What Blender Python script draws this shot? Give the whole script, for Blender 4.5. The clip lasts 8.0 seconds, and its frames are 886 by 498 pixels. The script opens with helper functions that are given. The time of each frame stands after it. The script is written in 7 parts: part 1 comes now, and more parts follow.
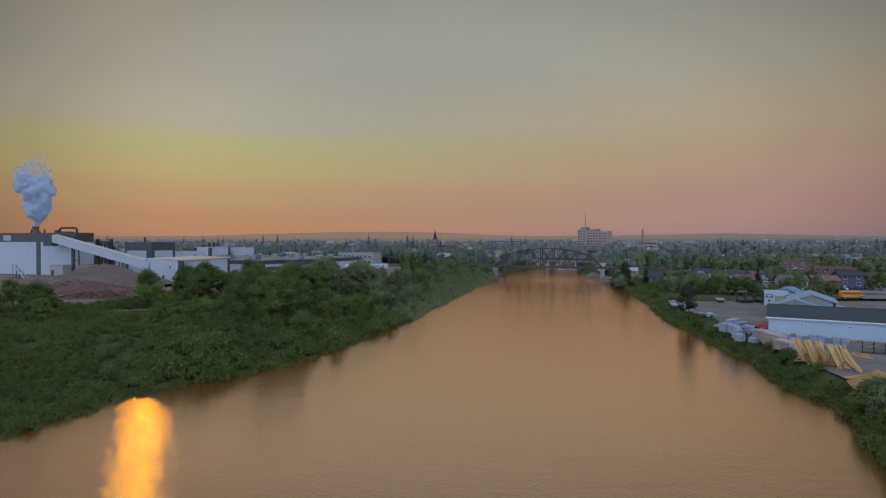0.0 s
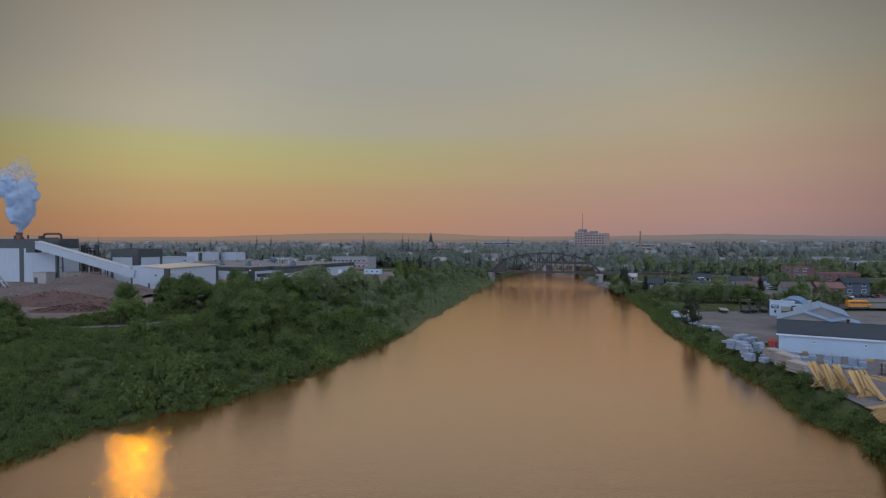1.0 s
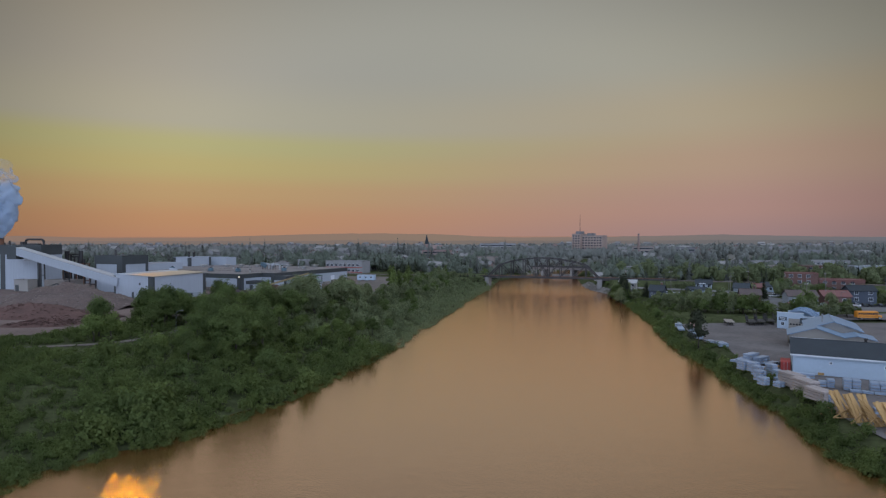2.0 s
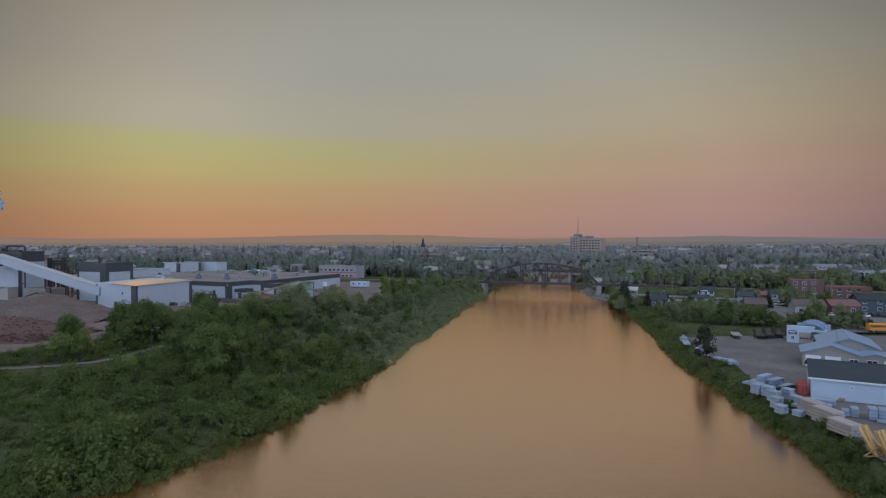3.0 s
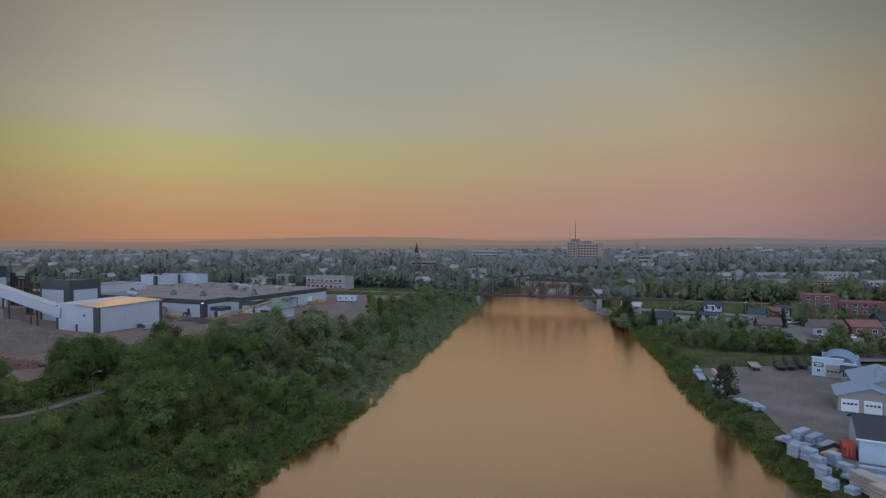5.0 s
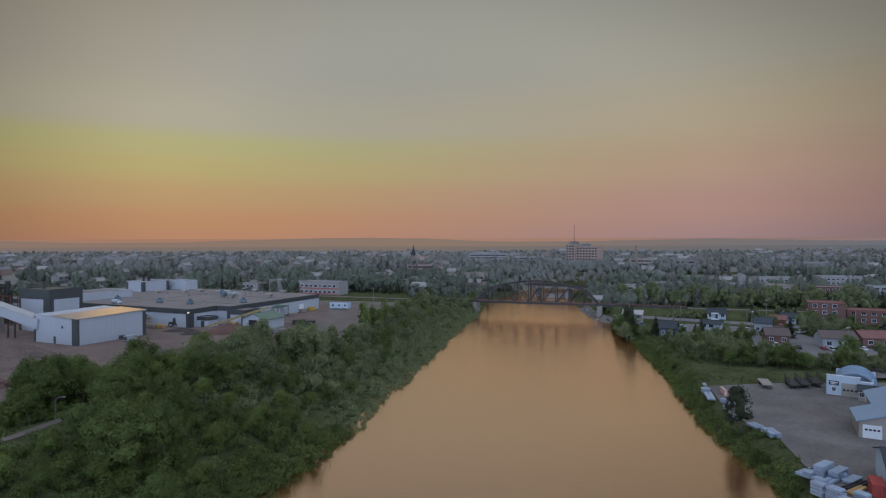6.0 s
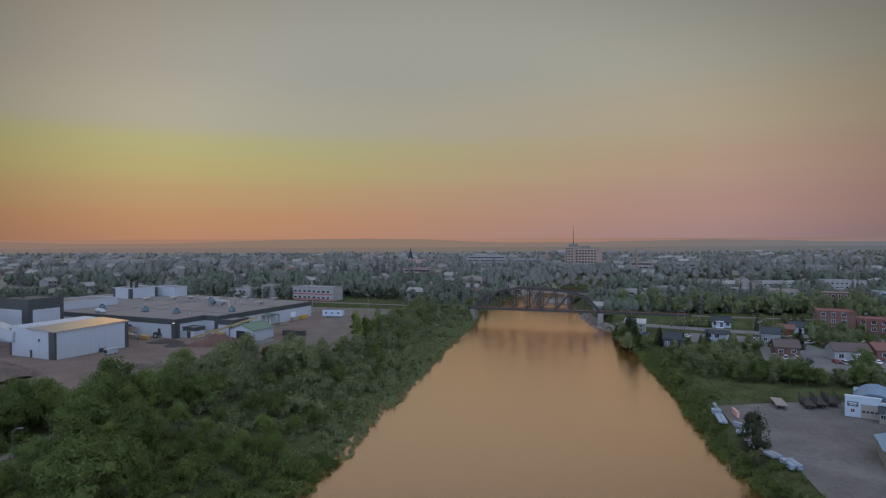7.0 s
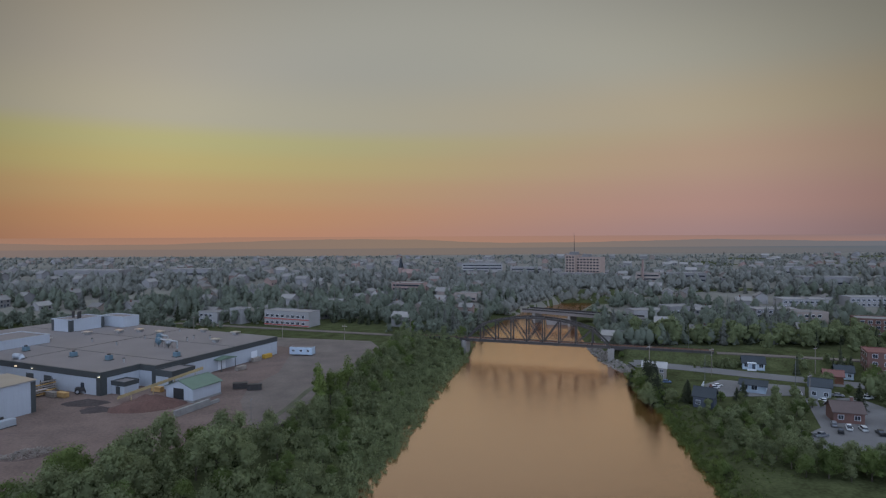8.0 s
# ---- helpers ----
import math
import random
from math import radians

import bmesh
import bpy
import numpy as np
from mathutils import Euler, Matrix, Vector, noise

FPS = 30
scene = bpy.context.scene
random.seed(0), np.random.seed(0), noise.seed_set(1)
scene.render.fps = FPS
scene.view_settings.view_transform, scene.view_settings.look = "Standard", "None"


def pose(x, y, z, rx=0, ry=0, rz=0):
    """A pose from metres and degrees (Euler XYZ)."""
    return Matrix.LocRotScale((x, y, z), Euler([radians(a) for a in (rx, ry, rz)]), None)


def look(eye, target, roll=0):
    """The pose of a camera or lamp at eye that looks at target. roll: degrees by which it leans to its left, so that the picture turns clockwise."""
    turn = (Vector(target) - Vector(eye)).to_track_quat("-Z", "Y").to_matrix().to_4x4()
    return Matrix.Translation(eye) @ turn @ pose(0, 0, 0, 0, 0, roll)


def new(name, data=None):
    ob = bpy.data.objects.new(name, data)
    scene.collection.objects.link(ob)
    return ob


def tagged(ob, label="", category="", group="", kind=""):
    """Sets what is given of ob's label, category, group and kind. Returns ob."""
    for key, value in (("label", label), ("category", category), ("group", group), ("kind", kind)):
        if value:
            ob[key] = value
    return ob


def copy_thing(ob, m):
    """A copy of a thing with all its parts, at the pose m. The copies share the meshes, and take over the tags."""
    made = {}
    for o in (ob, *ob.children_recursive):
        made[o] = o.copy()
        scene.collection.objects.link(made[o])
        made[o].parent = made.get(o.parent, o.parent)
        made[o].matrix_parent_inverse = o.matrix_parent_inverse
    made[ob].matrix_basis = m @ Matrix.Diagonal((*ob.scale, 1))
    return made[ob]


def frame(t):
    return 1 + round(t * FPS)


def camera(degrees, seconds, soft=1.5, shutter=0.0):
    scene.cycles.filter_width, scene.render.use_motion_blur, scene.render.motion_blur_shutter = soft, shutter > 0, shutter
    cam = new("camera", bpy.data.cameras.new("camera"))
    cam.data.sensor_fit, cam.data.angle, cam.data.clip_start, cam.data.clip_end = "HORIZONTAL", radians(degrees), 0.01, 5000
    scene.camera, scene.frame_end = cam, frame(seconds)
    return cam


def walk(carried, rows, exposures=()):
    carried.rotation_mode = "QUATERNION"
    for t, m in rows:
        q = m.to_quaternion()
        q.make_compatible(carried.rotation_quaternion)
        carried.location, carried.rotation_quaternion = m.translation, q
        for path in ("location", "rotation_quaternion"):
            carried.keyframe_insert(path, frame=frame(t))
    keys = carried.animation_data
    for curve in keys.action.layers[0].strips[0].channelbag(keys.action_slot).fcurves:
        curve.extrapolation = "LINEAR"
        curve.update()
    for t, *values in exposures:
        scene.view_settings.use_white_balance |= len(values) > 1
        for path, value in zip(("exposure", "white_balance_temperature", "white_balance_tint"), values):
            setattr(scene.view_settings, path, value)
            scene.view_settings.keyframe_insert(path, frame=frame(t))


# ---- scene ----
# ---- camera ----
cam = camera(74.13, 8.0, 1.25)
ACROSS, AHEAD, EYE, TILT = 80.0, 90.0, 20.5, -0.885
ROWS = [
    (0.0, 0.0, 0.0, 0.0, 0.0, 0.0, 0.0),
    (0.5, 0.0044, 0.0325, 0.0154, -0.16, -0.01, 0.03),
    (1.0, 0.0088, 0.0677, 0.0311, -0.33, 0.0, 0.08),
    (1.5, 0.0137, 0.1045, 0.0475, -0.49, -0.03, 0.09),
    (3.0, 0.0293, 0.2223, 0.094, -0.92, 0.02, 0.09),
    (3.5, 0.0351, 0.2627, 0.1101, -1.03, 0.04, 0.1),
    (4.0, 0.0418, 0.3032, 0.1263, -1.11, 0.04, 0.12),
    (4.5, 0.0487, 0.3438, 0.1427, -1.2, 0.04, 0.15),
    (6.0, 0.0713, 0.4668, 0.1901, -1.46, 0.04, 0.2),
    (6.5, 0.0777, 0.5086, 0.2056, -1.55, 0.04, 0.21),
    (6.9, 0.083, 0.5421, 0.2184, -1.605, 0.03, 0.22),
    (7.0, 0.0843, 0.5505, 0.2216, -1.62, 0.03, 0.22),
    (7.1, 0.0910, 0.5898, 0.2367, -1.655, -0.015, 0.23),
    (7.2, 0.0976, 0.6290, 0.2517, -1.69, -0.06, 0.245),
    (7.3, 0.1043, 0.6683, 0.2668, -1.73, -0.1, 0.255),
    (7.4, 0.1109, 0.7075, 0.2818, -1.765, -0.145, 0.27),
    (7.5, 0.1176, 0.7468, 0.2969, -1.8, -0.19, 0.28),
    (8.0, 0.1458, 0.9209, 0.3603, -1.9, -0.34, 0.32),
]
walk(cam, [(t, pose(0, 0, EYE, TILT) @ pose(ACROSS * x, AHEAD * y, ACROSS * z, 90 + pitch, roll, yaw))
           for t, x, y, z, yaw, pitch, roll in ROWS])

# ---- sky and sun ----
SUN_EL, SUN_AZ = 17.0, -27.3      # degrees above the horizon, degrees clockwise from +y


def srgb(r, g, b):
    return tuple((c / 255 / 12.92 if c <= 10 else ((c / 255 + 0.055) / 1.055) ** 2.4) for c in (r, g, b)) + (1.0,)


def build_world():
    world = bpy.data.worlds.new("smoky_evening_sky")
    scene.world = world
    world.use_nodes = True
    nt = world.node_tree
    nt.nodes.clear()
    N, L = nt.nodes.new, nt.links.new
    coord = N("ShaderNodeTexCoord")
    sep = N("ShaderNodeSeparateXYZ")
    L(coord.outputs["Generated"], sep.inputs[0])

    def ramp(stops):
        """Colours over the sine of the elevation, from -0.02 to 0.58."""
        rng = N("ShaderNodeMapRange")
        rng.inputs["From Min"].default_value, rng.inputs["From Max"].default_value = -0.02, 0.58
        L(sep.outputs["Z"], rng.inputs["Value"])
        cr = N("ShaderNodeValToRGB")
        cr.color_ramp.interpolation = "EASE"
        el = cr.color_ramp.elements
        for i, (z, col) in enumerate(stops):
            e = el[i] if i < 2 else el.new(min(1, (z + 0.02) / 0.6))
            e.position, e.color = (z + 0.02) / 0.6, srgb(*col)
        L(rng.outputs[0], cr.inputs[0])
        return cr.outputs[0]

    def span(sock, a, b):
        rng = N("ShaderNodeMapRange")
        rng.interpolation_type = "SMOOTHSTEP"
        rng.inputs["From Min"].default_value, rng.inputs["From Max"].default_value = a, b
        L(sock, rng.inputs["Value"])
        return rng.outputs[0]

    def mix(fac, a, b, kind="MIX"):
        m = N("ShaderNodeMix")
        m.data_type, m.blend_type = "RGBA", kind
        for sock, v in ((m.inputs[0], fac), (m.inputs[6], a), (m.inputs[7], b)):
            if isinstance(v, (int, float)):
                sock.default_value = v
            elif isinstance(v, tuple):
                sock.default_value = v
            else:
                L(v, sock)
        return m.outputs[2]

    warm = ramp(((0.0, (182, 134, 106)), (0.58, (150, 150, 146)), (0.03, (183, 138, 104)), (0.075, (178, 149, 110)),
                 (0.115, (172, 162, 114)), (0.15, (165, 165, 122)), (0.185, (159, 160, 148)), (0.27, (151, 153, 149)), (0.36, (153, 154, 148))))
    pink = ramp(((0.0, (158, 131, 132)), (0.58, (140, 138, 134)), (0.05, (170, 137, 130)), (0.12, (174, 147, 130)),
                 (0.19, (172, 158, 135)), (0.28, (164, 161, 148)), (0.36, (160, 158, 148))))
    ahead = mix(span(sep.outputs["X"], -0.42, 0.62), warm, pink)
    # away from the glow the open sky is a brighter, cooler grey, overhead and behind
    ahead = mix(span(sep.outputs["Z"], 0.52, 0.9), ahead, (0.9, 1.05, 1.3, 1))
    behind = mix(span(sep.outputs["Z"], 0.0, 0.75), (1.28, 1.58, 2.2, 1), (0.9, 1.1, 1.48, 1))
    sky_open = mix(span(sep.outputs["Y"], 0.4, -0.6), ahead, behind)
    # the sky darkens outwards from straight ahead, imitating a lens vignette
    off = N("ShaderNodeVectorMath")
    off.operation = "MULTIPLY_ADD"
    L(coord.outputs["Generated"], off.inputs[0])
    off.inputs[1].default_value, off.inputs[2].default_value = (0.95, 0.0, 1.55), (-0.02, 0.0, -0.1)
    far = N("ShaderNodeVectorMath")
    far.operation = "LENGTH"
    L(off.outputs[0], far.inputs[0])
    sky = mix(span(far.outputs["Value"], 0.38, 0.84), ahead, mix(0.7, ahead, (0, 0, 0, 1)))
    sky = mix(span(sep.outputs["Z"], 0.52, 0.9), sky, sky_open)
    sky = mix(span(sep.outputs["Y"], 0.45, -0.1), sky, sky_open)
    air = N("ShaderNodeTexSky")
    air.sky_type, air.sun_disc = "NISHITA", False
    air.sun_elevation, air.sun_rotation = radians(SUN_EL), radians(SUN_AZ)
    air.dust_density, air.air_density = 6.0, 2.0
    bg1, bg2, add = N("ShaderNodeBackground"), N("ShaderNodeBackground"), N("ShaderNodeAddShader")
    L(sky, bg1.inputs["Color"])
    bg1.inputs["Strength"].default_value = 0.97
    L(air.outputs[0], bg2.inputs["Color"])
    bg2.inputs["Strength"].default_value = 0.0012
    out = N("ShaderNodeOutputWorld")
    L(bg1.outputs[0], add.inputs[0])
    L(bg2.outputs[0], add.inputs[1])
    L(add.outputs[0], out.inputs["Surface"])


build_world()
sun = new("sun", bpy.data.lights.new("sun", "SUN"))
sun.data.energy, sun.data.angle, sun.data.color = 0.024, radians(1.3), (1.0, 0.44, 0.0)
_a, _e = radians(SUN_AZ), radians(SUN_EL)
_d = Vector((math.sin(_a) * math.cos(_e), math.cos(_a) * math.cos(_e), math.sin(_e)))
sun.matrix_basis = look(_d * 400, (0, 0, 0))
# ---- materials ----
def surf(name, col, rough=0.7, metal=0.0, big=0.12, big_size=6.0, fine=0.1, fine_size=0.4, bump=0.0, bump_size=0.3,
         rand=0.0, island=0.0, sheen=0.0, ior=1.45, streak=0.0, tint=None):
    """A plain surface with stains at two sizes, grain, relief, and a shade of its own for each piece."""
    m = bpy.data.materials.new(name)
    m.use_nodes = True
    nt = m.node_tree
    N, L = nt.nodes.new, nt.links.new
    b = nt.nodes["Principled BSDF"]
    b.inputs["Roughness"].default_value, b.inputs["Metallic"].default_value, b.inputs["IOR"].default_value = rough, metal, ior
    if sheen:
        b.inputs["Sheen Weight"].default_value, b.inputs["Sheen Roughness"].default_value = sheen, 0.4
    geo = N("ShaderNodeNewGeometry")

    def noise_at(size, detail=3, stretch=None):
        n = N("ShaderNodeTexNoise")
        n.inputs["Scale"].default_value, n.inputs["Detail"].default_value = 1.0 / size, detail
        if stretch:
            v = N("ShaderNodeVectorMath")
            v.operation = "MULTIPLY"
            v.inputs[1].default_value = stretch
            L(geo.outputs["Position"], v.inputs[0])
            L(v.outputs[0], n.inputs["Vector"])
        else:
            L(geo.outputs["Position"], n.inputs["Vector"])
        return n.outputs["Fac"]

    def calc(op, a, c):
        n = N("ShaderNodeMath")
        n.operation = op
        for s, v in ((n.inputs[0], a), (n.inputs[1], c)):
            if isinstance(v, (int, float)):
                s.default_value = v
            else:
                L(v, s)
        return n.outputs[0]

    total = 1.0
    for amount, sock in ((big, noise_at(big_size)), (fine, noise_at(fine_size))):
        total = calc("ADD", total, calc("MULTIPLY", calc("SUBTRACT", sock, 0.5), 3.0 * amount))
    if streak:
        total = calc("ADD", total, calc("MULTIPLY", calc("SUBTRACT", noise_at(0.5, 2, (1, 1, 0.08)), 0.5), 3.0 * streak))
    if rand:
        info = N("ShaderNodeObjectInfo")
        total = calc("ADD", total, calc("MULTIPLY", calc("SUBTRACT", info.outputs["Random"], 0.5), 2 * rand))
    if island:
        total = calc("ADD", total, calc("MULTIPLY", calc("SUBTRACT", geo.outputs["Random Per Island"], 0.5), 2 * island))
    hsv = N("ShaderNodeHueSaturation")
    base = (*col, 1.0)
    if tint:
        mx = N("ShaderNodeMix")
        mx.data_type = "RGBA"
        L(noise_at(big_size * 1.7, 4), mx.inputs[0])
        mx.inputs[6].default_value, mx.inputs[7].default_value = base, (*tint, 1.0)
        L(mx.outputs[2], hsv.inputs["Color"])
    else:
        hsv.inputs["Color"].default_value = base
    L(total, hsv.inputs["Value"])
    L(hsv.outputs[0], b.inputs["Base Color"])
    if bump:
        bp = N("ShaderNodeBump")
        bp.inputs["Strength"].default_value, bp.inputs["Distance"].default_value = bump, bump_size * 0.3
        L(noise_at(bump_size, 4), bp.inputs["Height"])
        L(bp.outputs[0], b.inputs["Normal"])
    return m


def leaf_material(name, col, tint, through_=0.5, sheen=0.0, vary=1.0):
    m = surf(name, col, 0.7, 0, 0.28 * vary, 3.4, 0.1 * vary, 0.9, rand=0.22 * vary, island=0.06 * vary, sheen=sheen, tint=tint)
    nt = m.node_tree
    b = nt.nodes["Principled BSDF"]
    b.inputs["Specular IOR Level"].default_value = 0.12
    tr, mx = nt.nodes.new("ShaderNodeBsdfTranslucent"), nt.nodes.new("ShaderNodeMixShader")
    nt.links.new(b.inputs["Base Color"].links[0].from_socket, tr.inputs["Color"])
    mx.inputs[0].default_value = through_
    nt.links.new(b.outputs[0], mx.inputs[1])
    nt.links.new(tr.outputs[0], mx.inputs[2])
    nt.links.new(mx.outputs[0], nt.nodes["Material Output"].inputs["Surface"])
    return m


def water_material():
    m = bpy.data.materials.new("river_water")
    m.use_nodes = True
    nt = m.node_tree
    N, L = nt.nodes.new, nt.links.new
    b = nt.nodes["Principled BSDF"]
    b.inputs["Base Color"].default_value = (0.17, 0.058, 0.02, 1)
    b.inputs["Specular Tint"].default_value = (1.0, 0.77, 0.61, 1)
    b.inputs["Roughness"].default_value, b.inputs["IOR"].default_value = 0.015, 13.0
    geo = N("ShaderNodeNewGeometry")
    stretch = N("ShaderNodeVectorMath")
    stretch.operation = "MULTIPLY"
    stretch.inputs[1].default_value = (0.8, 1.4, 1.0)
    L(geo.outputs["Position"], stretch.inputs[0])
    last = None
    for size, strength in ((0.2, 0.1), (2.2, 0.008), (14.0, 0.003)):
        n, bp = N("ShaderNodeTexNoise"), N("ShaderNodeBump")
        n.inputs["Scale"].default_value, n.inputs["Detail"].default_value = 1 / size, 1.0
        L(stretch.outputs[0], n.inputs["Vector"])
        bp.inputs["Strength"].default_value, bp.inputs["Distance"].default_value = 1.0, strength * size
        L(n.outputs["Fac"], bp.inputs["Height"])
        if last:
            L(last, bp.inputs["Normal"])
        last = bp.outputs[0]
    L(last, b.inputs["Normal"])
    return m


def glow_material(name, col, strength):
    m = bpy.data.materials.new(name)
    m.use_nodes = True
    b = m.node_tree.nodes["Principled BSDF"]
    b.inputs["Base Color"].default_value = (*col, 1)
    b.inputs["Emission Color"].default_value, b.inputs["Emission Strength"].default_value = (*col, 1), strength
    return m


GRASS = surf("rough_grass", (0.05, 0.058, 0.027), 1.0, 0, 0.45, 5, 0.4, 0.7, 0.8, 0.5, ior=1.02, tint=(0.068, 0.074, 0.034))
DRIVE = surf("drive_gravel", (0.135, 0.112, 0.098), 0.9, 0, 0.32, 7, 0.22, 0.7, 0.6, 0.25, tint=(0.1, 0.076, 0.066))
LAWN = surf("mown_grass", (0.048, 0.066, 0.03), 0.9, 0, 0.3, 8, 0.2, 0.7, 0.4, 0.4, tint=(0.064, 0.078, 0.036))
DRY = surf("dry_grass", (0.072, 0.074, 0.042), 0.9, 0, 0.35, 3, 0.25, 0.6, 0.4, 0.4)
GRAVEL = surf("yard_gravel", (0.14, 0.13, 0.128), 0.9, 0, 0.32, 7, 0.24, 0.7, 0.6, 0.25, tint=(0.1, 0.078, 0.07))
EARTH = surf("bark_and_earth", (0.118, 0.078, 0.064), 0.95, 0, 0.35, 8, 0.3, 0.7, 0.8, 0.4, tint=(0.14, 0.1, 0.086))
BARK = surf("bark_chips", (0.08, 0.042, 0.034), 0.95, 0, 0.3, 4, 0.3, 0.5, 0.9, 0.4, island=0.3)
ASH = surf("grey_wood_waste", (0.082, 0.06, 0.054), 0.95, 0, 0.35, 4, 0.35, 0.5, 0.9, 0.4, island=0.3, tint=(0.1, 0.068, 0.056))
BLACK_BARK = surf("dark_wet_bark", (0.045, 0.034, 0.032), 0.95, 0, 0.3, 3, 0.3, 0.5, 0.9, 0.4)
TEAL = surf("faded_teal_paint", (0.1, 0.16, 0.2), 0.55, 0.1, 0.15, 1.5, 0.1, 0.3)
ASPHALT = surf("worn_asphalt", (0.13, 0.125, 0.125), 0.85, 0, 0.2, 7, 0.12, 0.4, 0.3, 0.2)
CONCRETE = surf("weathered_concrete", (0.208, 0.2, 0.192), 0.85, 0, 0.18, 3, 0.12, 0.4, 0.3, 0.2, streak=0.12)
STONE = surf("bank_stone", (0.192, 0.176, 0.16), 0.9, 0, 0.2, 2, 0.2, 0.4, 0.5, 0.3, rand=0.2, island=0.25)
WHITE_METAL = surf("white_metal_cladding", (0.352, 0.376, 0.416), 0.5, 0, 0.05, 7, 0.03, 0.5, streak=0.06)
DARK_METAL = surf("charcoal_metal_cladding", (0.048, 0.053, 0.054), 0.5, 0, 0.12, 4, 0.06, 0.5, streak=0.08)
ROOF_GREY = surf("membrane_roof", (0.16, 0.14, 0.136), 0.75, 0, 0.14, 12, 0.07, 0.8, 0.1, 0.5)
ROOF_METAL = surf("bare_metal_roof", (0.496, 0.48, 0.464), 0.36, 0.85, 0.07, 4, 0.04, 0.6, 0.05, 0.6)
ROOF_BLUE = surf("pale_blue_metal_roof", (0.176, 0.248, 0.336), 0.45, 0.1, 0.07, 4, 0.04, 0.6, streak=0.06)
ROOF_DARK = surf("dark_shingles", (0.028, 0.034, 0.04), 0.85, 0, 0.16, 3, 0.14, 0.3, 0.4, 0.2, rand=0.25)
ROOF_GREEN = surf("green_metal_roof", (0.104, 0.152, 0.112), 0.5, 0.1, 0.12, 3, 0.06, 0.4)
ROOF_BROWN = surf("brown_shingles", (0.072, 0.052, 0.048), 0.85, 0, 0.16, 3, 0.14, 0.3, 0.4, 0.2, rand=0.25)
ROOF_RED = surf("red_metal_roof", (0.152, 0.06, 0.052), 0.6, 0, 0.12, 3, 0.08, 0.4)
ROOF_PALE = surf("pale_shingles", (0.288, 0.28, 0.272), 0.8, 0, 0.14, 3, 0.1, 0.3, rand=0.25)
# white with the blue tint of haze mixed into the colour
SIDING_WHITE = surf("white_siding", (0.35, 0.42, 0.5), 0.6, 0, 0.06, 3, 0.04, 0.4, rand=0.1)
SIDING_BEIGE = surf("beige_siding", (0.272, 0.248, 0.224), 0.65, 0, 0.08, 3, 0.05, 0.4, rand=0.12)
SIDING_GREY = surf("grey_siding", (0.264, 0.288, 0.312), 0.65, 0, 0.08, 3, 0.05, 0.4, rand=0.15)
SIDING_DARK = surf("dark_blue_siding", (0.052, 0.064, 0.088), 0.65, 0, 0.1, 3, 0.05, 0.4)
BRICK_RED = surf("red_brick", (0.136, 0.072, 0.06), 0.85, 0, 0.12, 3, 0.1, 0.3, rand=0.12)
TRIM = surf("white_trim", (0.6, 0.62, 0.65), 0.5, 0, 0.04, 2, 0.03, 0.3)
STEEL_DARK = surf("dark_painted_steel", (0.04, 0.036, 0.036), 0.6, 0.2, 0.2, 2, 0.12, 0.3, rand=0.15)
STEEL_GALV = surf("galvanised_steel", (0.336, 0.344, 0.352), 0.45, 0.7, 0.12, 1.5, 0.08, 0.3)
STEEL_WEATHERED = surf("weathered_lamp_steel", (0.15, 0.155, 0.165), 0.65, 0.3, 0.12, 1.5, 0.08, 0.3)
RUST = surf("rusty_steel", (0.176, 0.08, 0.048), 0.8, 0.2, 0.25, 1.5, 0.15, 0.3)
RED_PAINT = surf("red_container_paint", (0.336, 0.048, 0.04), 0.6, 0, 0.12, 1.5, 0.06, 0.3)
DULL_YELLOW = surf("faded_yellow_paint", (0.27, 0.2, 0.1), 0.6, 0, 0.2, 1.5, 0.1, 0.3)
YELLOW = surf("yellow_machine_paint", (0.44, 0.264, 0.04), 0.5, 0, 0.12, 1.5, 0.06, 0.3)
BUS_ORANGE = surf("bus_orange_paint", (0.6, 0.224, 0.024), 0.4, 0, 0.05, 2, 0.03, 0.3)
WOOD = surf("fresh_sawn_timber", (0.37, 0.225, 0.09), 0.8, 0, 0.14, 2, 0.12, 0.2, rand=0.16, island=0.25)
WOOD_PALE = surf("pale_planed_timber", (0.3, 0.255, 0.235), 0.8, 0, 0.1, 2, 0.1, 0.2, rand=0.14, island=0.15)
WOOD_OLD = surf("grey_weathered_timber", (0.216, 0.184, 0.16), 0.85, 0, 0.14, 2, 0.12, 0.2, rand=0.14)
# white plastic, its blue partly haze put into the colour
WRAP = surf("white_plastic_wrap", (0.225, 0.272, 0.345), 0.4, 0, 0.08, 1.5, 0.06, 0.3, 0.3, 0.35, rand=0.1)
WRAP_PINK = surf("pink_plastic_wrap", (0.52, 0.32, 0.288), 0.5, 0, 0.1, 1.5, 0.06, 0.3, rand=0.1)
BLACK = surf("black_rubber", (0.02, 0.02, 0.022), 0.8, 0, 0.15, 1, 0.1, 0.2)
TRUNK = surf("tree_bark", (0.088, 0.072, 0.056), 0.9, 0, 0.2, 1, 0.2, 0.2, 0.5, 0.15, rand=0.2)
GLASS = surf("dark_window_glass", (0.03, 0.035, 0.045), 0.08, 0, 0.1, 2, 0.02, 0.5, ior=1.52)
STEAM = leaf_material("white_steam", (0.5, 0.62, 0.78), (0.58, 0.66, 0.76), 0.6, 0.0, 0.05)
LEAF = leaf_material("broad_leaves", (0.122, 0.168, 0.056), (0.172, 0.208, 0.061))
LEAF_DARK = leaf_material("dark_broad_leaves", (0.094, 0.136, 0.05), (0.14, 0.17, 0.054))
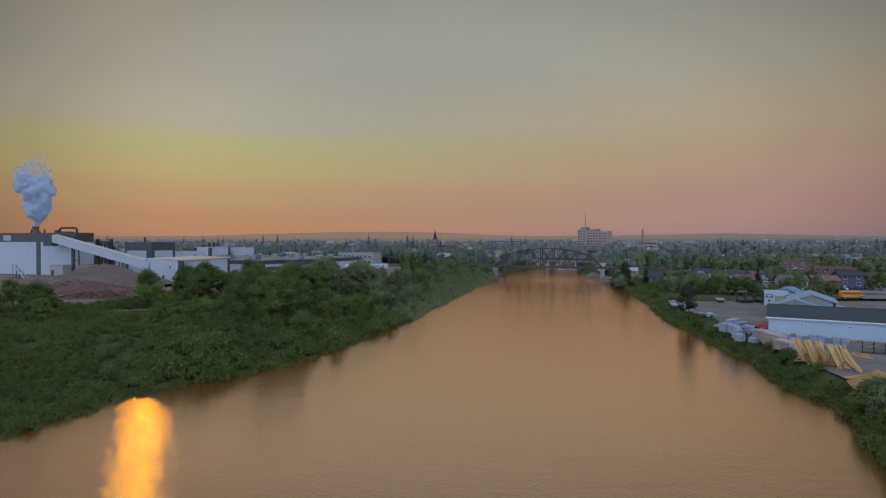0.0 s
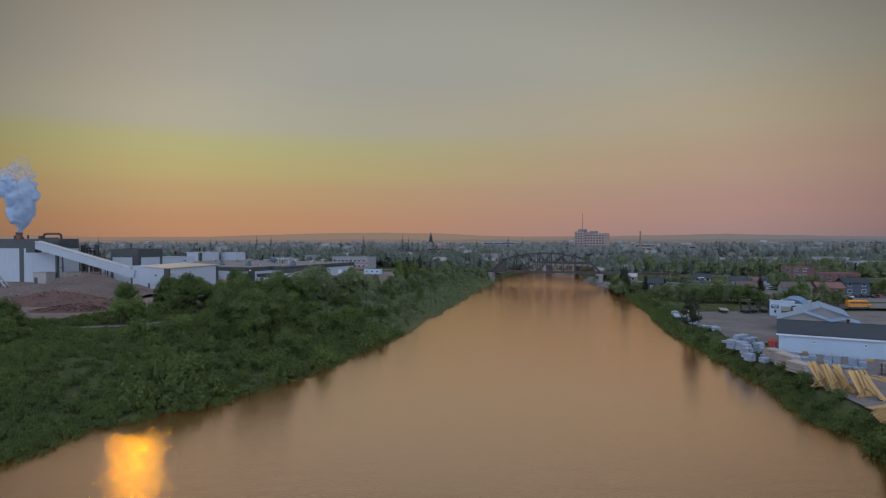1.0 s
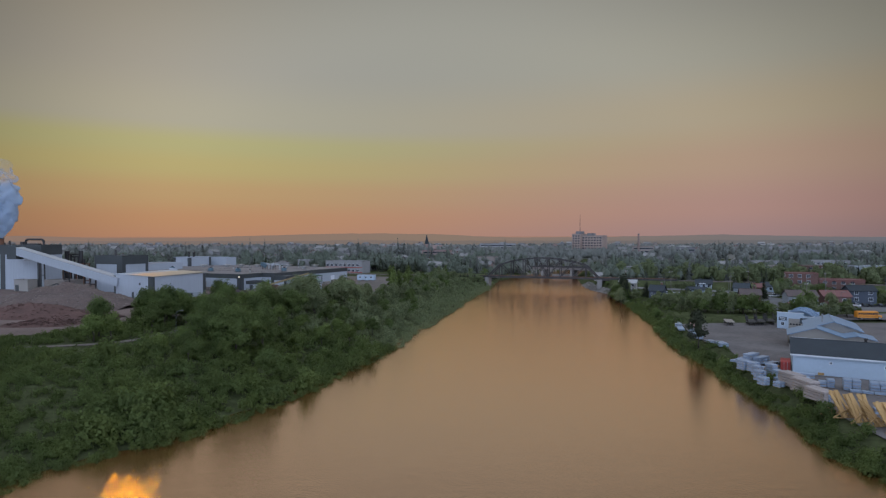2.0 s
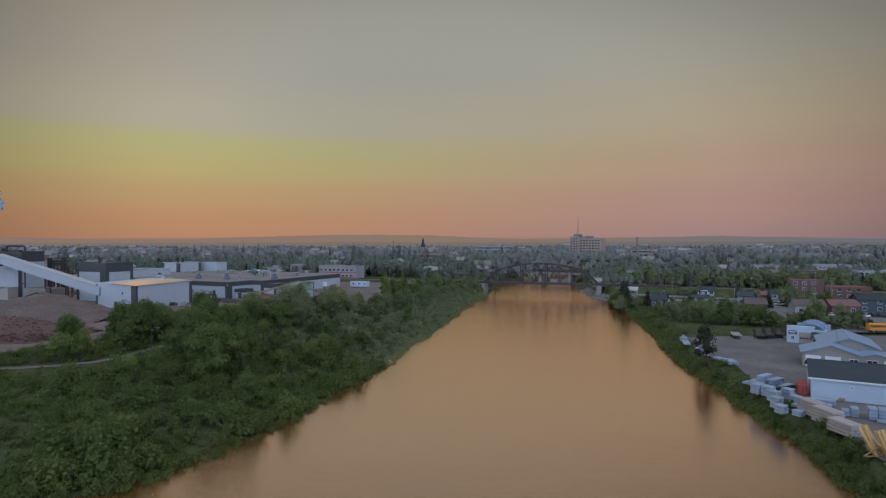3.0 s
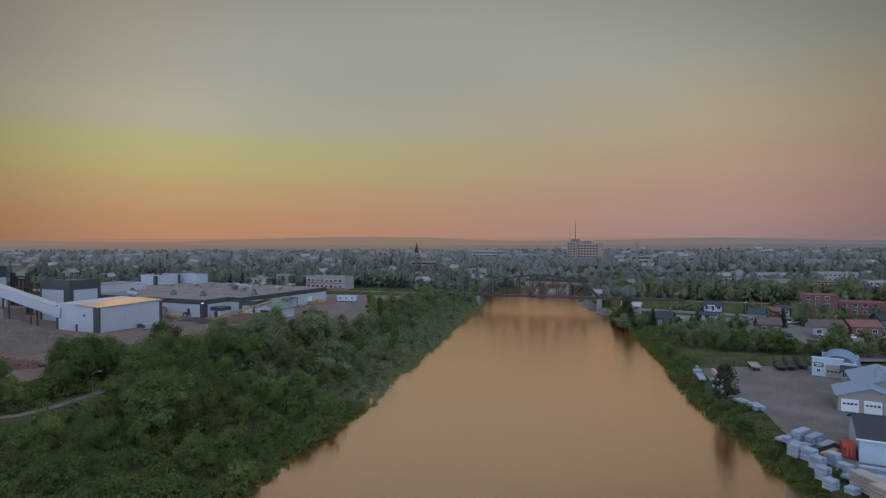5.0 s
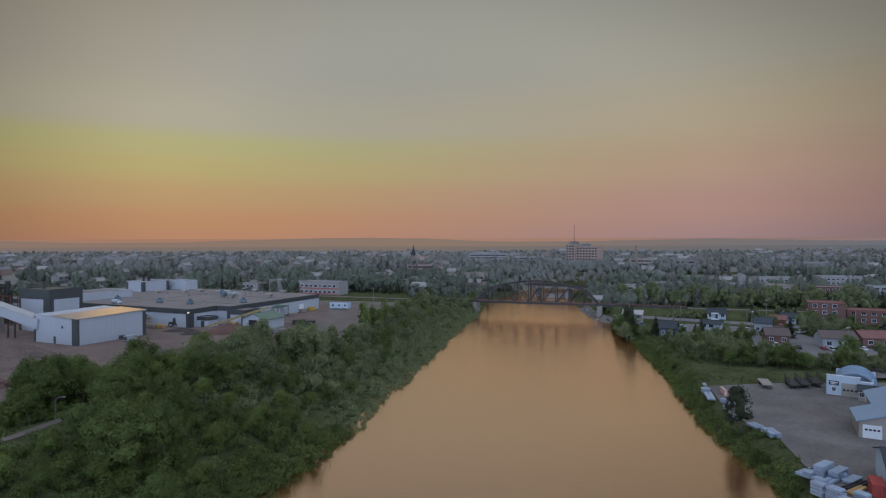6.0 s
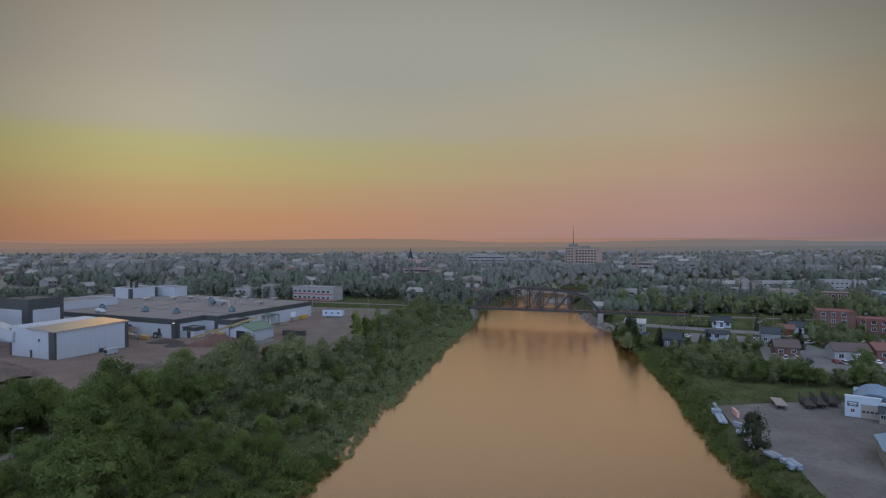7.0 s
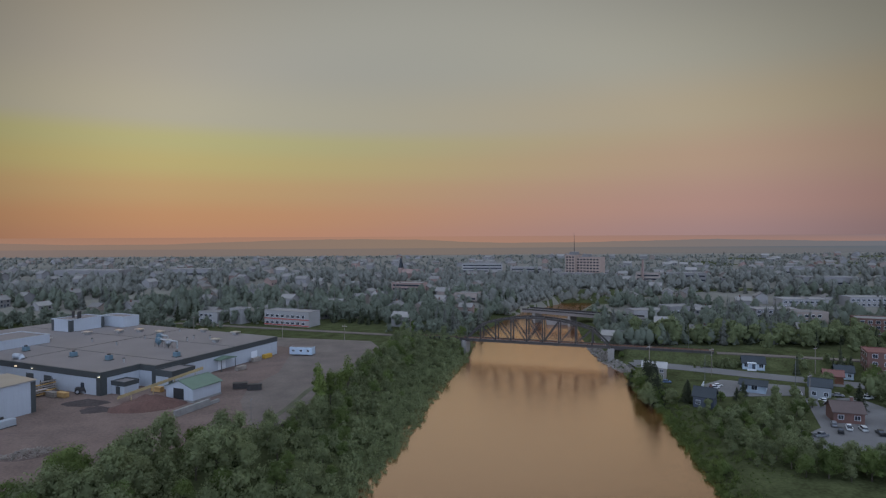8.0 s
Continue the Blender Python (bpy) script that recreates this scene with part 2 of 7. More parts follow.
SHRUB = leaf_material("willow_leaves", (0.066, 0.098, 0.04), (0.155, 0.186, 0.052))
# leaf colour lifted and greyed so that the town trees look hazed
HAZED_TOWN_LEAF = leaf_material("town_leaves", (0.18, 0.206, 0.164), (0.202, 0.222, 0.172), 0.5, 0.0, 0.4)
NEEDLE = leaf_material("spruce_needles", (0.046, 0.054, 0.034), (0.06, 0.066, 0.04), 0.3)
# paler still: distance haze is put into the leaf colour
HAZED_FAR_LEAF = leaf_material("distant_leaves_haze_tone", (0.248, 0.256, 0.236), (0.272, 0.272, 0.242), 0.5, 0.0, 0.25)
# LEAF lightened a step, as thin haze painted on the mid distance
HAZED_MID_LEAF = leaf_material("mid_leaves_haze_tone", (0.164, 0.196, 0.104), (0.208, 0.228, 0.112), 0.5, 0.0, 0.7)
# needles paled the same way, to imitate haze
HAZED_NEEDLE = leaf_material("distant_needles_haze_tone", (0.175, 0.185, 0.168), (0.195, 0.2, 0.175), 0.5, 0.0, 0.4)
TOWN_GROUND = surf("town_ground", (0.125, 0.122, 0.1), 0.95, 0, 0.25, 22, 0.15, 3.0, tint=(0.155, 0.142, 0.122))
WATER = water_material()
LAMP_GLOW = glow_material("lit_lamp", (1.0, 0.8, 0.55), 6.0)
TAIL = glow_material("far_lit_window", (1.0, 0.8, 0.5), 1.5)
# town walls and roofs: haze put in as close, muted tones
HAZED_WHITE = surf("town_pale_siding", (0.23, 0.22, 0.22), 0.75, 0, 0.1, 4, 0.06, 0.6, rand=0.2)
HAZED_BEIGE = surf("town_dull_siding", (0.25, 0.205, 0.18), 0.75, 0, 0.1, 4, 0.06, 0.6, rand=0.2)
HAZED_GREY = surf("town_grey_siding", (0.21, 0.2, 0.2), 0.75, 0, 0.1, 4, 0.06, 0.6, rand=0.2)
HAZED_BRICK = surf("town_brown_brick", (0.24, 0.165, 0.145), 0.75, 0, 0.1, 4, 0.06, 0.6, rand=0.2)
# warm pink of the low sun is put into the wall colour
HOSPITAL_STONE = surf("sun_tinted_precast_panels", (0.31, 0.228, 0.19), 0.75, 0, 0.08, 5, 0.05, 0.8)
HAZED_ROOF = surf("town_dull_shingles", (0.155, 0.145, 0.138), 0.75, 0, 0.1, 4, 0.06, 0.6, rand=0.2)
HAZED_ROOF_PALE = surf("town_pale_roof", (0.2, 0.188, 0.178), 0.75, 0, 0.1, 4, 0.06, 0.6, rand=0.2)
# ---- mesh tools ----
class Mesh:
    """Gathers boxes, bars, prisms and sheets into one mesh."""

    def __init__(self):
        self.v, self.f = [], []

    def add(self, verts, faces):
        n = len(self.v)
        self.v += [tuple(p) for p in verts]
        self.f += [tuple(i + n for i in f) for f in faces]
        return self

    def box(self, x0, y0, z0, x1, y1, z1, bevel=0.0):
        if bevel <= 0:
            v = [(x, y, z) for z in (z0, z1) for y in (y0, y1) for x in (x0, x1)]
            return self.add(v, [(0, 2, 3, 1), (4, 5, 7, 6), (0, 1, 5, 4), (2, 6, 7, 3), (0, 4, 6, 2), (1, 3, 7, 5)])
        b = bevel
        ring = [(x0 + b, y0), (x1 - b, y0), (x1, y0 + b), (x1, y1 - b), (x1 - b, y1), (x0 + b, y1), (x0, y1 - b), (x0, y0 + b)]
        cx, cy = (x0 + x1) / 2, (y0 + y1) / 2
        top = [(x + (b if x < cx else -b) * 0.7, y + (b if y < cy else -b) * 0.7, z1) for x, y in ring]
        v = [(*p, z0) for p in ring] + [(*p, z1 - b) for p in ring] + top
        f = [tuple(range(7, -1, -1)), tuple(range(16, 24))]
        f += [(k * 8 + i, k * 8 + (i + 1) % 8, k * 8 + 8 + (i + 1) % 8, k * 8 + 8 + i) for k in (0, 1) for i in range(8)]
        return self.add(v, f)

    def bar(self, a, b, w, h=None):
        """A square bar from a to b."""
        a, b = Vector(a), Vector(b)
        h = h or w
        d = (b - a).normalized()
        side = d.cross(Vector((0, 0, 1)))
        side = Vector((1, 0, 0)) if side.length < 1e-4 else side.normalized()
        up = side.cross(d)
        v = [p + side * (sx * w / 2) + up * (sz * h / 2) for p in (a, b) for sx, sz in ((-1, -1), (1, -1), (1, 1), (-1, 1))]
        return self.add(v, [(0, 1, 2, 3), (7, 6, 5, 4), (0, 4, 5, 1), (1, 5, 6, 2), (2, 6, 7, 3), (3, 7, 4, 0)])

    def rod(self, a, b, r0, r1=None, n=8):
        a, b = Vector(a), Vector(b)
        r1 = r0 if r1 is None else r1
        d = (b - a).normalized()
        side = d.cross(Vector((0, 0, 1)))
        side = Vector((1, 0, 0)) if side.length < 1e-4 else side.normalized()
        up = side.cross(d)
        v = [p + (side * math.cos(t) + up * math.sin(t)) * r for p, r in ((a, r0), (b, r1)) for t in (2 * math.pi * i / n for i in range(n))]
        return self.add(v, [tuple(range(n)), tuple(range(2 * n - 1, n - 1, -1))] + [(i, n + i, n + (i + 1) % n, (i + 1) % n) for i in range(n)])

    def prism(self, ring, z0, z1):
        """An upright prism over a ring of (x, y), anticlockwise; z1 may be a list, corner by corner."""
        n = len(ring)
        top = z1 if isinstance(z1, (list, tuple)) else [z1] * n
        v = [(*p, z0) for p in ring] + [(*p, t) for p, t in zip(ring, top)]
        return self.add(v, [tuple(range(n - 1, -1, -1)), tuple(range(n, 2 * n))] + [(i, (i + 1) % n, n + (i + 1) % n, n + i) for i in range(n)])

    def extrude(self, ring, x0, x1):
        """A prism along x over a ring of (y, z)."""
        n = len(ring)
        v = [(x0, *p) for p in ring] + [(x1, *p) for p in ring]
        return self.add(v, [tuple(range(n - 1, -1, -1)), tuple(range(n, 2 * n))] + [(i, (i + 1) % n, n + (i + 1) % n, n + i) for i in range(n)])

    def arrays(self, verts, quads):
        n = len(self.v)
        self.v += [tuple(p) for p in verts.tolist()]
        self.f += [tuple(q) for q in (quads + n).tolist()]
        return self

    def data(self, name, material, smooth=False):
        me = bpy.data.meshes.new(name)
        me.from_pydata(self.v, [], self.f)
        me.materials.append(material)
        if smooth:
            me.polygons.foreach_set("use_smooth", [True] * len(me.polygons))
        me.update()
        return me


def mesh_from_arrays(name, verts, quads, material, smooth=False):
    """One mesh out of numpy arrays of places and four-cornered faces."""
    me = bpy.data.meshes.new(name)
    me.vertices.add(len(verts))
    me.vertices.foreach_set("co", verts.astype(np.float32).ravel())
    me.loops.add(quads.size)
    me.loops.foreach_set("vertex_index", quads.astype(np.int32).ravel())
    me.polygons.add(len(quads))
    me.polygons.foreach_set("loop_start", np.arange(0, quads.size, 4, dtype=np.int32))
    me.materials.append(material)
    me.update(calc_edges=True)
    if smooth:
        me.polygons.foreach_set("use_smooth", [True] * len(me.polygons))
    return me


def part(name, mesh, material, parent, label="", at=None, smooth=False):
    """Links a gathered mesh as one part under a thing or under a part."""
    ob = new(name, mesh if isinstance(mesh, bpy.types.Mesh) else mesh.data(name, material, smooth))
    ob.parent = parent
    if at is not None:
        ob.matrix_basis = at if isinstance(at, Matrix) else Matrix.Translation(at)
    return tagged(ob, label)


def thing(name, at, label, category, group="", kind=""):
    ob = new(name)
    ob.matrix_basis = at
    ob.empty_display_size = 0.5
    return tagged(ob, label, category, group, kind)


def solid(name, mesh, material, label, category="", kind="", at=None, group="", smooth=False):
    """A thing that is one mesh."""
    ob = new(name, mesh if isinstance(mesh, bpy.types.Mesh) else mesh.data(name, material, smooth))
    if at is not None:
        ob.matrix_basis = at
    return tagged(ob, label, category, group, kind)


def smooth01(t):
    t = min(1.0, max(0.0, t))
    return t * t * (3 - 2 * t)


def along(table, y):
    return float(np.interp(y, [a for a, _ in table], [b for _, b in table]))


def inside(x, y, ring):
    hit = False
    for (x0, y0), (x1, y1) in zip(ring, ring[1:] + ring[:1]):
        if (y0 > y) != (y1 > y) and x < (x1 - x0) * (y - y0) / (y1 - y0) + x0:
            hit = not hit
    return hit
# ---- land and water: (y, x) of the water's edge on both banks ----
LEFT = [(-80, -66), (0, -53), (40, -47), (59, -45), (65, -43), (76, -41), (81, -36.6), (85, -30.6), (94, -26.4), (108, -19.4), (119, -16.2), (129, -13),
        (146, -8), (173, -2.5), (200, 3.5), (235, 11), (250, 14), (273, 19), (305, 28), (336, 33), (380, 45), (414, 57), (450, 73), (500, 110), (540, 170)]
RIGHT = [(-80, 32), (0, 35), (50, 39.5), (55, 41.5), (63, 45.5), (70, 49), (77, 48), (83, 48), (94, 51), (109, 52.5), (119, 54), (129, 55.7), (142, 56.5),
         (152, 58), (168, 61), (186, 66), (200, 68), (215, 71), (230, 74), (250, 77), (283, 81), (304, 79), (337, 82), (370, 88), (412, 96), (450, 113),
         (480, 150), (500, 200)]
YARD_EDGE = [(60, -210), (100, -135), (122, -100), (133, -80), (150, -71), (165, -62), (180, -53), (192, -44), (200, -35), (206, -25), (215, -18.5), (235, -17), (255, -13), (265, -11), (283, -7), (300, -2), (330, 2), (345, 2)]
BRIDGE_L, BRIDGE_R = Vector((29.5, 323.5, 0)), Vector((82.2, 303.2, 0))
B_DIR = (BRIDGE_R - BRIDGE_L).normalized()
B_OUT = Vector((-B_DIR.y, B_DIR.x, 0))


def left_x(y):
    return along(LEFT, y) + 1.1 * noise.noise((0.0, y * 0.11, 3.0)) + 0.5 * noise.noise((0.0, y * 0.5, 7.0))


def right_x(y):
    return along(RIGHT, y) + 0.9 * noise.noise((5.0, y * 0.13, 1.0)) + 0.4 * noise.noise((5.0, y * 0.5, 2.0))


def ground_z(x, y):
    xl, xr = left_x(y), right_x(y)
    hill = 8.0 * smooth01((y - 385) / 210) + 6.0 * smooth01((y - 600) / 600)
    if y > 500:
        z = 4.0 + hill
        z += 0.6 * noise.noise((x * 0.01, y * 0.01, 0))
        return z if y > 505 else min(z, 4 + hill)
    if xl < x < xr:
        d = min(x - xl, xr - x)
        return -0.25 - 1.6 * smooth01(d / 6)
    if x <= xl:
        d = xl - x
        z = 5.66 * smooth01(d / 34) - 0.1
        z += 0.35 * noise.noise((x * 0.12, y * 0.12, 0)) * smooth01(d / 4) * (1 - smooth01((d - 26) / 10))
    else:
        d = x - xr
        z = (2.45 + 0.62 * smooth01((y - 172) / 10)) * smooth01(d / 6) - 0.1
    s = abs((Vector((x, y, 0)) - BRIDGE_L).dot(B_OUT))
    z = max(z, 5.6 * smooth01(1 - (s - 3.5) / 8)) if not (xl - 4 < x < xr + 6) else z
    return z + hill


def sheet(name, xs, ys, zf, material, label, category="", smooth=True):
    v = np.array([(x, y, zf(x, y)) for y in ys for x in xs])
    nx = len(xs)
    i = np.arange((len(ys) - 1) * nx).reshape(-1, nx)[:, :-1].ravel()
    q = np.stack([i, i + 1, i + 1 + nx, i + nx], 1)
    return tagged(new(name, mesh_from_arrays(name, v, q, material, smooth)), label, category, "", "structure")


def build_land():
    xs = [-4500, -3000, -1800, -1000, -600] + list(np.arange(-420, -110, 15)) + list(np.arange(-110, 125, 1.5)) + list(np.arange(126, 320, 8)) + [400, 600, 1000, 1800, 3000, 4500]
    ys = [-3000, -1500, -600, -200, -80] + list(np.arange(-40, 40, 8)) + list(np.arange(40, 345, 1.5)) + list(np.arange(346, 520, 4)) + list(np.arange(520, 1000, 40)) + [1200, 1600, 2400, 3400, 4700]
    sheet("ground", [float(x) for x in xs], [float(y) for y in ys], ground_z, GRASS, "rough green grass land on both banks", "ground")
    water = Mesh().add([(-900, -2500, 0), (900, -2500, 0), (900, 560, 0), (-900, 560, 0)], [(0, 1, 2, 3)])
    solid("water", water, WATER, "calm brown river water with fine ripples", "water", "structure")


def slab(name, ring, z, material, label, category="pavement", thick=0.08):
    """A flat paved or gravelled piece of ground."""
    if sum(x0 * y1 - x1 * y0 for (x0, y0), (x1, y1) in zip(ring, ring[1:] + ring[:1])) < 0:
        ring = ring[::-1]
    return solid(name, Mesh().prism(ring, z - thick, z), material, label, category, "structure")


build_land()
MILL_YARD = [(-330, 60), (-206, 62), (-132, 102), (-100, 126), (-82, 137), (-73, 152), (-64, 168), (-55, 183), (-45, 196), (-35, 206), (-27, 212), (-25, 237), (-21, 257), (-17, 285), (-20, 322), (-120, 352), (-330, 352)]
RIGHT_YARD = [(52, 70), (54, 88), (57, 100), (58.5, 120), (63, 136), (62, 150), (68, 171), (82, 173), (132, 172), (150, 150), (150, 60), (60, 50)]
slab("pavement_mill_yard", MILL_YARD, 5.62, EARTH, "bare brown earth and bark of the mill yard")
slab("pavement_timber_yard", RIGHT_YARD, 2.42, GRAVEL, "worn brown-grey gravel of the timber yard")
# ---- building kit ----
def window(parent, x, y, z, w, h, facing, frame_mat=None, lit=False):
    """A window in the wall plane; facing is 'x+', 'x-', 'y+' or 'y-'."""
    s = -1 if facing[1] == "-" else 1
    a, b = Mesh(), Mesh()
    if facing[0] == "y":
        a.box(x - w / 2 - 0.09, y - 0.05, z - 0.09, x + w / 2 + 0.09, y + 0.05, z + h + 0.09)
        b.box(x - w / 2, y + s * 0.04, z, x - 0.03, y + s * 0.075, z + h).box(x + 0.03, y + s * 0.04, z, x + w / 2, y + s * 0.075, z + h)
    else:
        a.box(x - 0.05, y - w / 2 - 0.09, z - 0.09, x + 0.05, y + w / 2 + 0.09, z + h + 0.09)
        b.box(x + s * 0.04, y - w / 2, z, x + s * 0.075, y - 0.03, z + h).box(x + s * 0.04, y + 0.03, z, x + s * 0.075, y + w / 2, z + h)
    f = part("window", a, frame_mat or TRIM, parent)
    part("pane", b, TAIL if lit else GLASS, f)


def door(parent, x, y, z, w, h, facing, mat, label=""):
    s = -1 if facing[1] == "-" else 1
    a, b = Mesh(), Mesh()
    if facing[0] == "y":
        a.box(x - w / 2, y - 0.06, z, x + w / 2, y + 0.06, z + h)
        for k in range(1, 4):
            b.box(x - w / 2 + 0.06, y + s * 0.05, z + h * k / 4 - 0.02, x + w / 2 - 0.06, y + s * 0.08, z + h * k / 4 + 0.02)
    else:
        a.box(x - 0.06, y - w / 2, z, x + 0.06, y + w / 2, z + h)
        for k in range(1, 4):
            b.box(x + s * 0.05, y - w / 2 + 0.06, z + h * k / 4 - 0.02, x + s * 0.08, y + w / 2 - 0.06, z + h * k / 4 + 0.02)
    d = part("door", a, mat, parent, label)
    tagged(part("panel_rails", b, mat, d), kind="stuff")


def gable(name, at, w, d, h, rise, wall_mat, roof_mat, label, category="house", group="", over=0.4, wins=(), doors=(), chimney=False, thick=0.16, porch=False):
    """A house or shed with its ridge along its local x; the front is y-, the gables x- and x+."""
    t = thing(name, at, label, category, group)
    part("wall", Mesh().extrude([(-d / 2, 0), (d / 2, 0), (d / 2, h), (0, h + rise), (-d / 2, h)], -w / 2, w / 2), wall_mat, t)
    k = rise / (d / 2)
    e = d / 2 + over
    ring = [(-e, h - over * k), (0, h + rise), (e, h - over * k), (e, h - over * k + thick), (0, h + rise + thick), (-e, h - over * k + thick)]
    r = Mesh()
    n = len(ring)
    x0, x1 = -w / 2 - over, w / 2 + over
    r.add([(x0, *p) for p in ring] + [(x1, *p) for p in ring], [(0, 1, 4, 5), (1, 2, 3, 4), (11, 10, 7, 6), (10, 9, 8, 7)] + [(i, i + n, (i + 1) % n + n, (i + 1) % n) for i in range(n)])
    roof = part("roof", r, roof_mat, t)
    if rise > 0.4:
        part("ridge_cap", Mesh().box(x0, -0.12, h + rise + thick - 0.03, x1, 0.12, h + rise + thick + 0.05), roof_mat, roof)
    for f, x, z, ww, hh in wins:
        if f[0] == "y":
            window(t, x, -d / 2 if f == "y-" else d / 2, z, ww, hh, f)
        else:
            window(t, -w / 2 if f == "x-" else w / 2, x, z, ww, hh, f)
    for f, x, ww, hh, m in doors:
        if f[0] == "y":
            door(t, x, -d / 2 if f == "y-" else d / 2, 0, ww, hh, f, m)
        else:
            door(t, -w / 2 if f == "x-" else w / 2, x, 0, ww, hh, f, m)
    if chimney:
        c = part("chimney", Mesh().box(w * 0.2, 0.5, h + rise * 0.4, w * 0.2 + 0.6, 1.1, h + rise + 1.0), BRICK_RED, t)
        part("cap", Mesh().box(w * 0.2 - 0.08, 0.42, h + rise + 1.0, w * 0.2 + 0.68, 1.18, h + rise + 1.1), CONCRETE, c)
    if porch:
        p = part("porch", Mesh().box(-w * 0.3, -d / 2 - 1.8, 0, w * 0.1, -d / 2, 0.3).box(-w * 0.3, -d / 2 - 1.9, 2.4, w * 0.1, -d / 2, 2.55), TRIM, t)
        for x in (-w * 0.3 + 0.1, w * 0.1 - 0.1):
            part("post", Mesh().box(x - 0.07, -d / 2 - 1.8, 0.3, x + 0.07, -d / 2 - 1.66, 2.4), TRIM, p)
    return t


def flat_block(name, at, w, d, h, wall_mat, label, category="building", group="", band=0.0, band_mat=None, roof_mat=None, wins=(), doors=(), parapet=0.35):
    """A flat-roofed block whose local corner (0, 0) is its near left corner."""
    t = thing(name, at, label, category, group)
    part("wall", Mesh().box(0, 0, 0, w, d, h - band), wall_mat, t)
    if band:
        part("roof_band", Mesh().box(-0.07, -0.07, h - band, w + 0.07, d + 0.07, h), band_mat, t)
    part("roof", Mesh().box(0.25, 0.25, h, w - 0.25, d - 0.25, h + 0.06), roof_mat or ROOF_GREY, t)
    if parapet:
        p = Mesh()
        for a in ((-0.1, -0.1, w + 0.1, 0.2), (-0.1, d - 0.2, w + 0.1, d + 0.1), (-0.1, 0.2, 0.2, d - 0.2), (w - 0.2, 0.2, w + 0.1, d - 0.2)):
            p.box(a[0], a[1], h + 0.002, a[2], a[3], h + parapet)
        part("parapet", p, band_mat or wall_mat, t)
    for f, x, z, ww, hh in wins:
        if f[0] == "y":
            window(t, x, 0 if f == "y-" else d, z, ww, hh, f)
        else:
            window(t, 0 if f == "x-" else w, x, z, ww, hh, f)
    for f, x, ww, hh, m in doors:
        if f[0] == "y":
            door(t, x, 0 if f == "y-" else d, 0, ww, hh, f, m)
        else:
            door(t, 0 if f == "x-" else w, x, 0, ww, hh, f, m)
    return t


# ---- the sawmill ----
MILL_Z, MILL_TURN = 5.62, -25.5
MILL = pose(-75.2, 243.0, MILL_Z, 0, 0, MILL_TURN)
MILL_INV = MILL.inverted()


def mill(u, v, z=0.0, turn=0.0):
    return MILL @ pose(u, v, z, 0, 0, turn)


def seams(parent, u0, u1, v, z0, z1, step, facing="y", s=-1, mat=None):
    """Upright panel joints, a little proud of a clad wall, as one part."""
    m = Mesh()
    k = u0 + step
    while k < u1 - 0.2:
        if facing == "y":
            m.box(k - 0.03, v + s * 0.014, z0, k + 0.03, v - s * 0.01, z1)
        else:
            m.box(v + s * 0.014, k - 0.03, z0, v - s * 0.01, k + 0.03, z1)
        k += step
    tagged(part("panel_joints", m, mat or WHITE_METAL, parent), kind="stuff")


